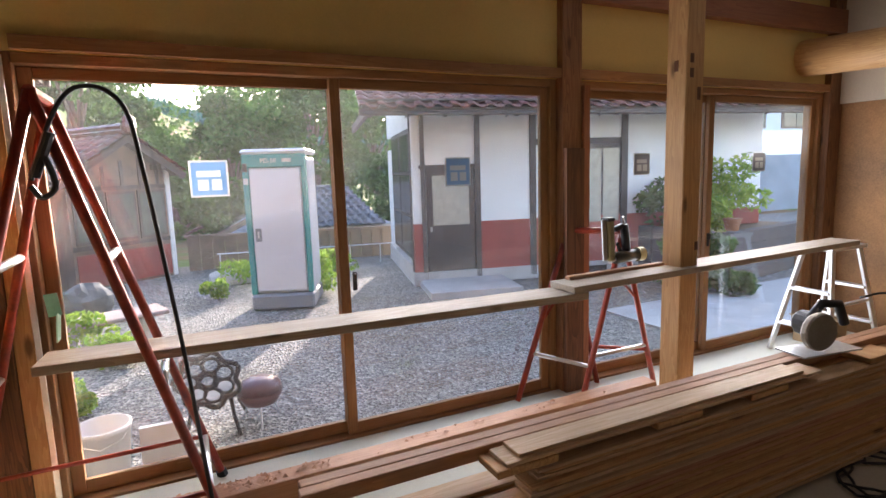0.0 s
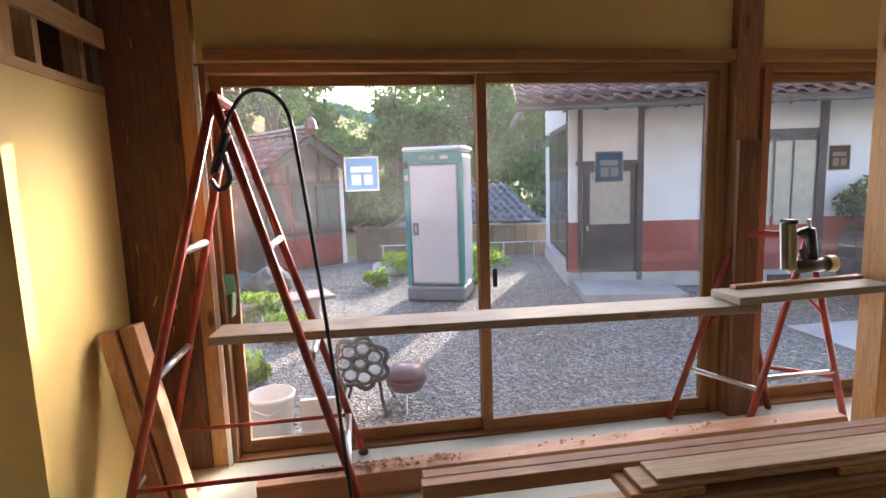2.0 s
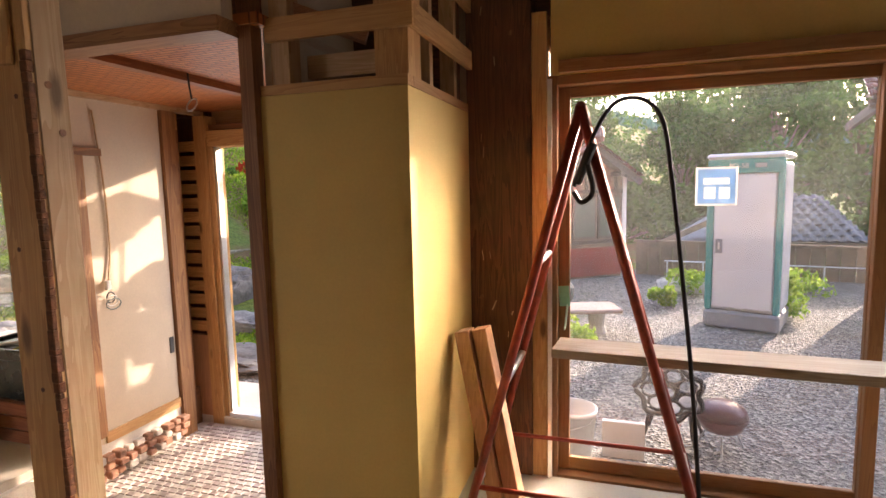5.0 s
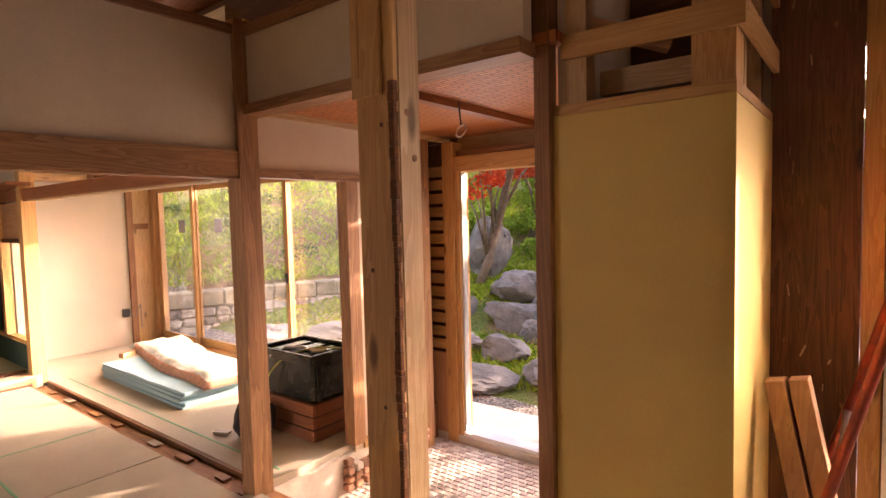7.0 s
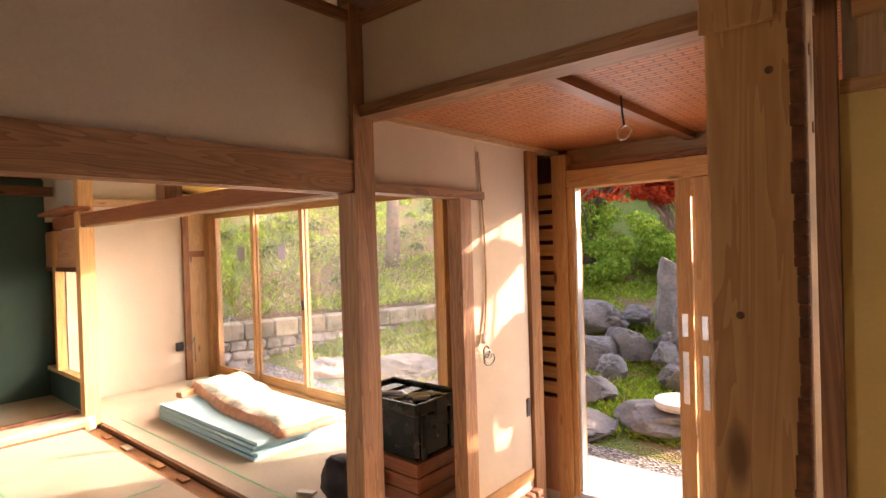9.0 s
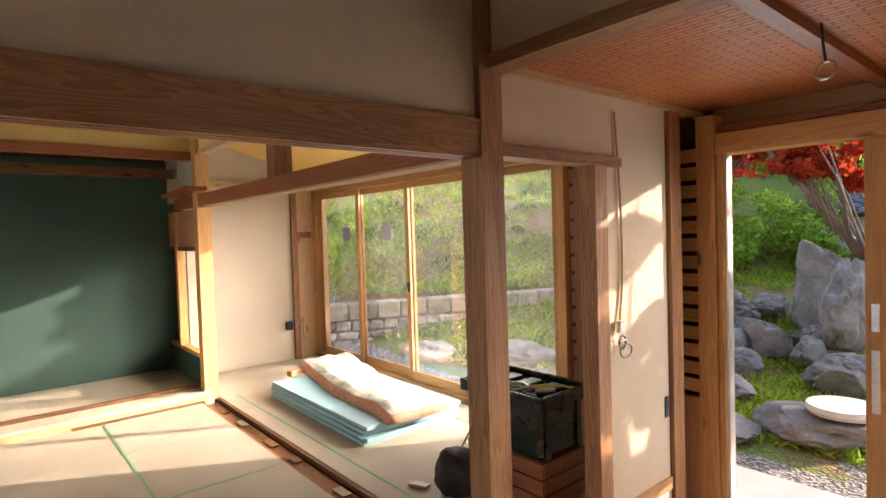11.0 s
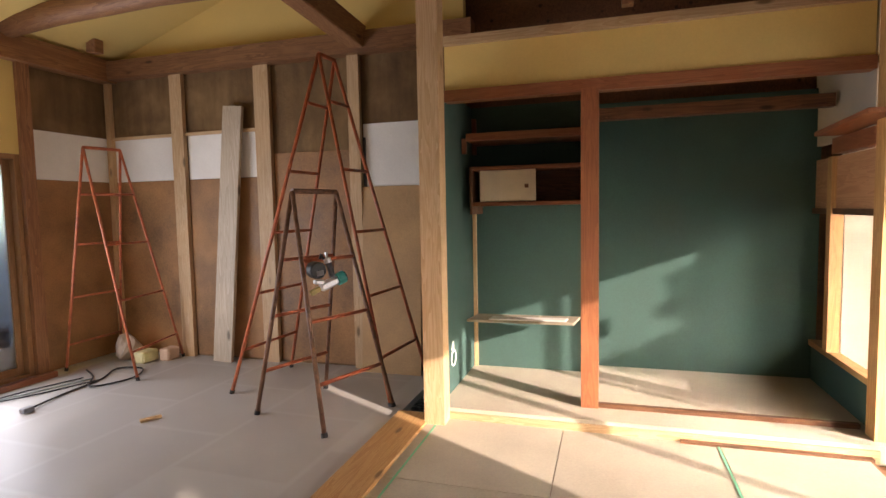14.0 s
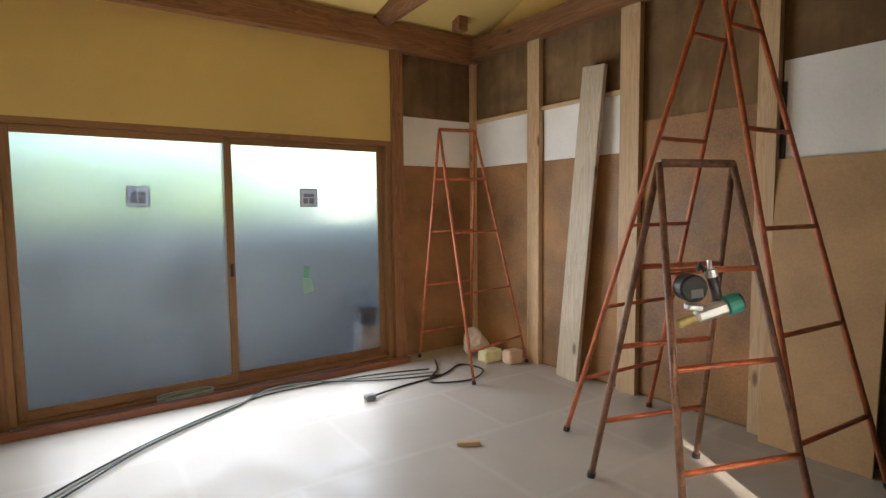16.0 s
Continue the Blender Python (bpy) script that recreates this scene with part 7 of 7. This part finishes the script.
solid("flower_pot", lathe([(0.09, 0), (0.13, 0.16), (0.14, 0.16), (0.14, 0.19), (0.10, 0.18)], 8.15, 5.62, 0.44, 18), plain("terracotta", (0.40, 0.17, 0.09), 0.7), "terracotta flower pot on the planter wall", "flower pot", "thing")
nh = thing("hillside_house", 22, 16, 0.0, "pale house with white balcony on the hillside", "house")
BLUEW = plain("pale_blue_grey_wall", (0.50, 0.56, 0.62), 0.8, vary=0.08, scale=0.6)
part("retaining_wall", box(10.5, 34, 13.0, 13.4, -0.36, 1.7), plain("blue_grey_concrete", (0.26, 0.29, 0.33), 0.9, vary=0.15, scale=1), nh)
part("terrace", box(10.5, 34, 13.4, 22, 1.5, 1.7), CONC, nh)
part("wall", box(16, 30, 17.0, 24, 1.7, 7), BLUEW, nh)
part("parapet", box(12, 32, 14.5, 14.7, 1.7, 2.7), WHITEP, nh)
for k in range(4):
    w = part("window", box(17 + k * 3.2, 19 + k * 3.2, 16.93, 17.0, 3.0, 4.4), DARKWOOD, nh)
    part("pane", box(17.08 + k * 3.2, 17.96 + k * 3.2, 16.90, 16.93, 3.08, 4.32), DARKGLASS, w)
    part("pane", box(18.04 + k * 3.2, 18.92 + k * 3.2, 16.90, 16.93, 3.08, 4.32), DARKGLASS, w)
part("roof", bar((15, 20.5, 7.2), (31, 20.5, 7.2), 8.5, 0.4), TILEK, nh)
slab("pavement", 5.2, 9.2, 3.4, 5.2, -0.37, -0.335, CONC, "pale concrete pavement at the yard corner")

# ---- garden beyond the entrance door ----
slab("pavement_entrance", -3.4, -1.0, 3.6, 4.25, -0.37, -0.29, CONC, "pale paving before the entrance door")
for k, (x, y, z, sx, sy, sz, sd) in enumerate(((-3.83, 8.9, 0.50, 0.36, 0.32, 0.72, 1), (-3.30, 7.9, 0.30, 0.32, 0.30, 0.66, 2), (-3.05, 7.0, -0.12, 0.24, 0.22, 0.24, 16), (-4.50, 9.0, 0.18, 0.36, 0.28, 0.22, 17), (-4.24, 7.8, -0.05, 0.37, 0.3, 0.33, 18), (-4.10, 7.0, -0.25, 0.22, 0.22, 0.2, 19), (-3.58, 7.6, -0.10, 0.20, 0.2, 0.22, 20), (-3.75, 8.2, -0.05, 0.2, 0.2, 0.25, 21), (-4.6, 7.4, -0.1, 0.5, 0.35, 0.24, 3), (-5.0, 8.3, 0.25, 0.6, 0.4, 0.28, 4), (-3.1, 6.9, -0.2, 0.35, 0.3, 0.25, 6), (-2.85, 5.45, -0.25, 0.62, 0.36, 0.17, 7), (-3.7, 5.0, -0.30, 0.7, 0.45, 0.12, 8), (-4.9, 6.1, -0.26, 0.6, 0.4, 0.16, 9), (-5.8, 7.3, 0.0, 0.6, 0.5, 0.35, 10), (-6.4, 9.4, 0.75, 0.6, 0.5, 0.7, 11), (-5.2, 5.0, -0.3, 0.6, 0.5, 0.16, 12), (-6.6, 5.6, -0.3, 0.9, 0.6, 0.2, 13), (-4.0, 6.0, -0.25, 0.4, 0.3, 0.2, 14), (-7.6, 5.0, -0.3, 0.5, 0.4, 0.16, 15))):
    solid("garden_boulder", rock_mesh(x, y, z, sx, sy, sz, sd, 0.42, 4), STONE, ("tall grey garden boulder standing on the bank" if sz > 0.62 else "low grey garden boulder lying in the grass"), "rock", "thing", group="garden boulders")
solid("stone_disc", lathe([(0.02, 0), (0.24, 0.0), (0.26, 0.03), (0.25, 0.07), (0.02, 0.075)], -2.72, 5.40, -0.10, 26), STONEW, "round white stone disc on a flat boulder", "stone", "thing", smooth=False)
# this maple is added; its leaning crown keeps sun off the veranda end wall
tree("red_maple", -2.45, 8.6, -0.2, 4.5, 0.75, "spreading red-leaved maple added to shade the veranda end", LEAFR, 6, 13000, 0.055, 0.05, 84, 0.52, -2.45, 0.6)
# unseen tree, added to block the sun from the entrance wall
tree("entrance_shade_tree", -1.62, 5.05, -0.36, 2.9, 0.55, "dense green tree added out of view to shade the entrance", LEAF, 16, 9000, 0.05, 0.04, 36, 0.42, 0.0, 0.8)
tree("red_maple", -6.35, 8.8, -0.05, 4.2, 1.25, "slender red-leaved maple in the garden", LEAFR, 5, 3200, 0.055, 0.085, 40, 0.5, 1.0, 0.4)
tree("red_maple", -6.9, 12.3, 0.9, 2.8, 1.6, "slender red-leaved maple in the garden", LEAFR, 8, 7000, 0.06, 0.14, 30, 0.5, 0.3, 0.35)
tree("garden_tree", -4.6, 15.5, 1.2, 3.0, 2.0, "bright green leafy tree behind the garden", LEAFB, 12, 8000, 0.08, 0.12, 40, 0.2)
tree("garden_tree", -8.5, 18.0, 2.2, 3.4, 2.2, "bright green leafy tree behind the garden", LEAFB, 13, 8000, 0.09, 0.14, 40, 0.2)
tree("garden_tree", -1.8, 16.5, -0.3, 6.5, 2.6, "dark green leafy tree behind the shed", LEAF, 14, 9000, 0.09, 0.14, 44, 0.2)
tree("bank_tree", -9.1, 7.9, bank(-9.1, 7.9), 6.5, 1.9, "grey-trunked tree standing on the grassy bank", LEAF, 15, 6000, 0.08, 0.13, 34, 0.6)
for k, (x, y, w, h) in enumerate(((-5.9, 11.2, 0.7, 1.0), (-5.2, 12.3, 0.8, 1.5), (-6.9, 12.6, 0.9, 1.6), (-7.6, 10.9, 0.6, 0.9), (-4.4, 11.6, 0.5, 0.8))):
    bush("garden_bush", x, y, bank(x, y) - 0.05, w, h, "bright green bush at the back of the garden", LEAFB, 310 + k, 2600, 0.06)
SBX = pose(-4.2, 13.2, 0.25, 0, 0, -15)
sb = new("garden_store")
sb.matrix_world = SBX
BASE[sb] = SBX
tagged(sb, "small white garden store with dark tile roof", "shed")
for nm, b, m in (("wall", box(-0.9, 0.9, 0, 1.5, -0.9, 1.25), WHITEP), ("eave", box(-1.1, 1.1, -0.25, 1.7, 1.25, 1.33), DARKWOOD)):
    b.transform(SBX)
    part(nm, b, m, sb)
sr = part("roof", (lambda b: (b.transform(SBX), b)[1])(bar((-1.1, 0.7, 1.72), (1.1, 0.7, 1.72), 0.12, 0.12)), TILEK, sb)
for j in range(5):
    for i in range(9):
        o = new("roof_tile", tile_k)
        o.parent = sr
        o.matrix_basis = pose(-1.15 + i * 0.26, -0.3 + j * 0.22, 1.34 + j * 0.09, 22, 0, 0)

# ---- retaining wall and bank beyond the veranda ----
ret = thing("retaining_wall", -8.8, 5.5, -0.36, "mossy stone retaining wall below the grassy bank", "wall")
rng = random.Random(17)
for j in range(4):
    s = -1.5 + 0.11 * j
    z0, hh = ((0.0, 0.17), (0.17, 0.15), (0.32, 0.16), (0.48, 0.27))[j]
    while s < 6.0:
        w = rng.uniform(0.32, 0.58) if j == 3 else rng.uniform(0.13, 0.34)
        c = WALLP + WALLD * (s + w / 2)
        lift = 0.0 if j == 3 else rng.uniform(-0.02, 0.02)
        b = box(-w / 2 + 0.006, w / 2 - 0.006, -0.13, 0.20, 0.006, hh - 0.006 + lift, 0.02 if j == 3 else 0.03)
        for v in b.verts:
            k3 = noise.noise_vector(v.co * 6 + Vector((s, j * 3, 0)))
            v.co += Vector((k3.x, k3.y - 0.4, k3.z)) * (0.012 if j == 3 else 0.035)
        b.transform(Matrix.Translation((c.x, c.y, -0.36 + z0)) @ pose(0, 0, 0, 0, 0, math.degrees(math.atan2(WALLD.y, WALLD.x)) + 180))
        part("stone", b, STONEB if j == 3 else RUBBLE, ret)
        s += w
rng2 = np.random.RandomState(4)
blades = {"green": ([], []), "dry": ([], [])}
for k in range(130000):
    if k < 80000:
        x, y = rng2.uniform(-19, -8.0), rng2.uniform(2.0, 16)
    else:
        x, y = rng2.uniform(-9, -2.4), rng2.uniform(5.0, 15)
    z = bank(x, y)
    if z < -0.2 and k < 80000:
        continue
    patch = noise.noise(Vector((x * 0.45, y * 0.45, 9))) + 0.4 * noise.noise(Vector((x * 1.7, y * 1.7, 2)))
    if patch < -0.22 + (0.0 if k < 80000 else 0.06):
        continue
    dry = rng2.rand() < (0.30 if patch < -0.02 else 0.07)
    a = rng2.uniform(0, 6.28)
    tuft = 0.6 + 1.0 * max(0.0, noise.noise(Vector((x * 2.3, y * 2.3, 4))) + 0.25)
    h = rng2.uniform(0.04, 0.12) * tuft
    w = 0.006 + 0.010 * rng2.rand()
    dx, dy = math.cos(a) * w, math.sin(a) * w
    lx, ly = rng2.uniform(-.06, .06), rng2.uniform(-.06, .06)
    vs, fs = blades["dry" if dry else "green"]
    n = len(vs)
    vs += [(x - dx, y - dy, z - 0.02), (x + dx, y + dy, z - 0.02), (x + lx + dx * 0.6, y + ly + dy * 0.6, z + h * 0.7), (x + lx * 1.9, y + ly * 1.9, z + h)]
    fs.append((n, n + 1, n + 2, n + 3))
tagged(new("dry_grass", soup("dry_grass", *blades["dry"], DRYGRASS)), "dry straw-coloured grass among the green", "grass", "", "stuff")
vs, fs = blades["green"]
tagged(new("grass", soup("grass", vs, fs, GRASS)), "bright sunlit grass on the garden bank", "grass", "", "stuff")
cen, rad = [], []
r3 = random.Random(23)
for k in range(420):
    x, y = r3.uniform(-19, -9.0), r3.uniform(2.5, 15)
    z = bank(x, y)
    if z < 0.2 or noise.noise(Vector((x * 0.5, y * 0.5, 1))) < -0.15:
        continue
    cen.append((x, y, z + 0.06))
    rad.append(r3.uniform(0.12, 0.38))
half = len(cen) // 2
v, f = leaf_soup(cen[:half], rad[:half], 14000, 0.045, 31, 0.55)
tagged(new("bank_weeds", soup("bank_weeds", v, f, LEAFB)), "bright leafy weeds growing over the bank", "weeds", "", "stuff")
v, f = leaf_soup(cen[half:], rad[half:], 14000, 0.045, 32, 0.55)
tagged(new("bank_weeds", soup("bank_weeds", v, f, LEAF)), "dark leafy weeds growing over the bank", "weeds", "", "stuff")

# ---- trees and hills beyond ----
# added unseen tree that blocks part of the low sun
for k, (x, y, h, s) in enumerate(((9.2, 13.6, 6.8, 1.5),)):
    tree("shade_tree", x, y, -0.36, h, s, "tall broadleaf tree added out of view to break the sun", LEAF, 130 + k, 11000, 0.11, 0.13, 60, 0.68, 0.0, 0.8, group="trees behind the fence")
for k, (x, y, z, h, s, n) in enumerate(((2.6, 25, -1.0, 5.6, 3.2, 14000), (5.8, 24, -1.0, 6.4, 3.2, 14000), (-0.8, 24.5, -1.0, 3.6, 2.4, 7000), (9.5, 27, -1, 7.0, 3.6, 9000), (0.2, 19.0, -0.8, 2.2, 1.4, 5000), (3.9, 32, -1, 8.5, 4.0, 9000), (8.2, 19, -1, 3.7, 1.8, 6000), (-4.8, 23, 1.2, 5.0, 3.0, 12000), (-1.6, 25, 0.0, 4.6, 2.8, 11000), (-8.5, 26, 2.0, 5.5, 3.4, 11000))):
    tree("yard_tree", x, y, z, h, s, "dense dark green broadleaf tree behind the fence", LEAF, 100 + k, n, 0.14, 0.16, 60, 0.12, 0.0, 0.7, group="trees behind the fence")


def hill(name, x, y, w, d, h, seed, count, size):
    r = np.random.RandomState(seed)
    px, py = r.uniform(-1, 1, count), r.uniform(-1, 1, count)
    top = h * np.clip(1 - px ** 2, 0, 1) * np.clip(1 - py ** 2, 0, 1) ** 0.5
    cen = np.stack((x + px * w, y + py * d, top - 0.8), 1)
    v, f = leaf_soup(cen.tolist(), [size * 1.8] * count, count * 3, size, seed, 0.7)
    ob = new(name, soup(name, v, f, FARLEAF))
    tagged(ob, "hazy green wooded hill in the distance", "hill", "", "stuff")
    b = bmesh.new()
    g = [[b.verts.new((x + (i / 12 - 1) * w, y + (j / 6 - 1) * d, -1 + 0.96 * h * max(0, 1 - (i / 12 - 1) ** 2) * max(0, 1 - (j / 6 - 1) ** 2) ** 0.5)) for i in range(25)] for j in range(13)]
    for p, q in zip(g, g[1:]):
        for i in range(24):
            b.faces.new((p[i], p[i + 1], q[i + 1], q[i]))
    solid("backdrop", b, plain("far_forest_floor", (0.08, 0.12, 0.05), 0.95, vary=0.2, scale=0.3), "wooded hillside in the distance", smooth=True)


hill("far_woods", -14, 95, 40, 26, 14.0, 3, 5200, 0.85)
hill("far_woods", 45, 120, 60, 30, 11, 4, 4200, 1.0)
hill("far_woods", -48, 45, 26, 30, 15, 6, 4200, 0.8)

# ---- behind the frosted window ----
for k, (x, w, h) in enumerate(((-8.2, 0.6, 2.6), (-6.7, 0.5, 1.9), (-4.9, 0.45, 1.9), (-3.2, 0.7, 2.6))):
    bush("rear_shrub", x, -7.4, -0.2, w, h, "bright green shrub close behind the garden wall", LEAFB, 290 + k, 2600, 0.07)
slab("wall_rear_garden", -12, 2, -5.9, -5.75, -0.4, 1.32, plain("blue_grey_rear_wall", (0.52, 0.65, 0.74), 0.9, vary=0.35, scale=1.6), "grey garden wall behind the house")
for k, (x, w, h) in enumerate(((-6.3, 0.5, 0.75), (-5.6, 0.55, 0.95), (-4.9, 0.6, 1.2), (-4.2, 0.7, 1.5), (-3.3, 0.7, 1.8), (-2.4, 0.7, 1.6))):
    bush("rear_hedge", -4.0 + (x + 4.0) * 2.6, -18.0, 0.0, w * 2.6, 1.4 + h * 1.9, "bright green hedge behind the garden wall", LEAFB, 90 + k, 2600, 0.16)
for k, (x, w, h) in enumerate(((-16, 2.2, 7.5), (-11.5, 1.6, 5.2), (-8.5, 2.0, 6.6), (-4.5, 1.5, 5.0), (-1.0, 2.4, 7.8), (3.0, 2.0, 6.0))):
    bush("rear_hedge", x, -21.0, 0.0, w, h, "tall bright green hedge behind the garden wall", LEAFB, 190 + k, 3200, 0.2)
bk2 = solid("rear_bucket", lathe([(0.07, 0), (0.09, 0.18), (0.08, 0.19)], -6.48, -4.99, 0.30, 18), BLACK, "dark bucket standing outside the frosted window", "bucket", "thing")
solid("rear_crate", box(-6.60, -6.36, -5.1, -4.93, -0.37, 0.30, 0.01), CONC, "concrete block outside the frosted window", "block", "thing")
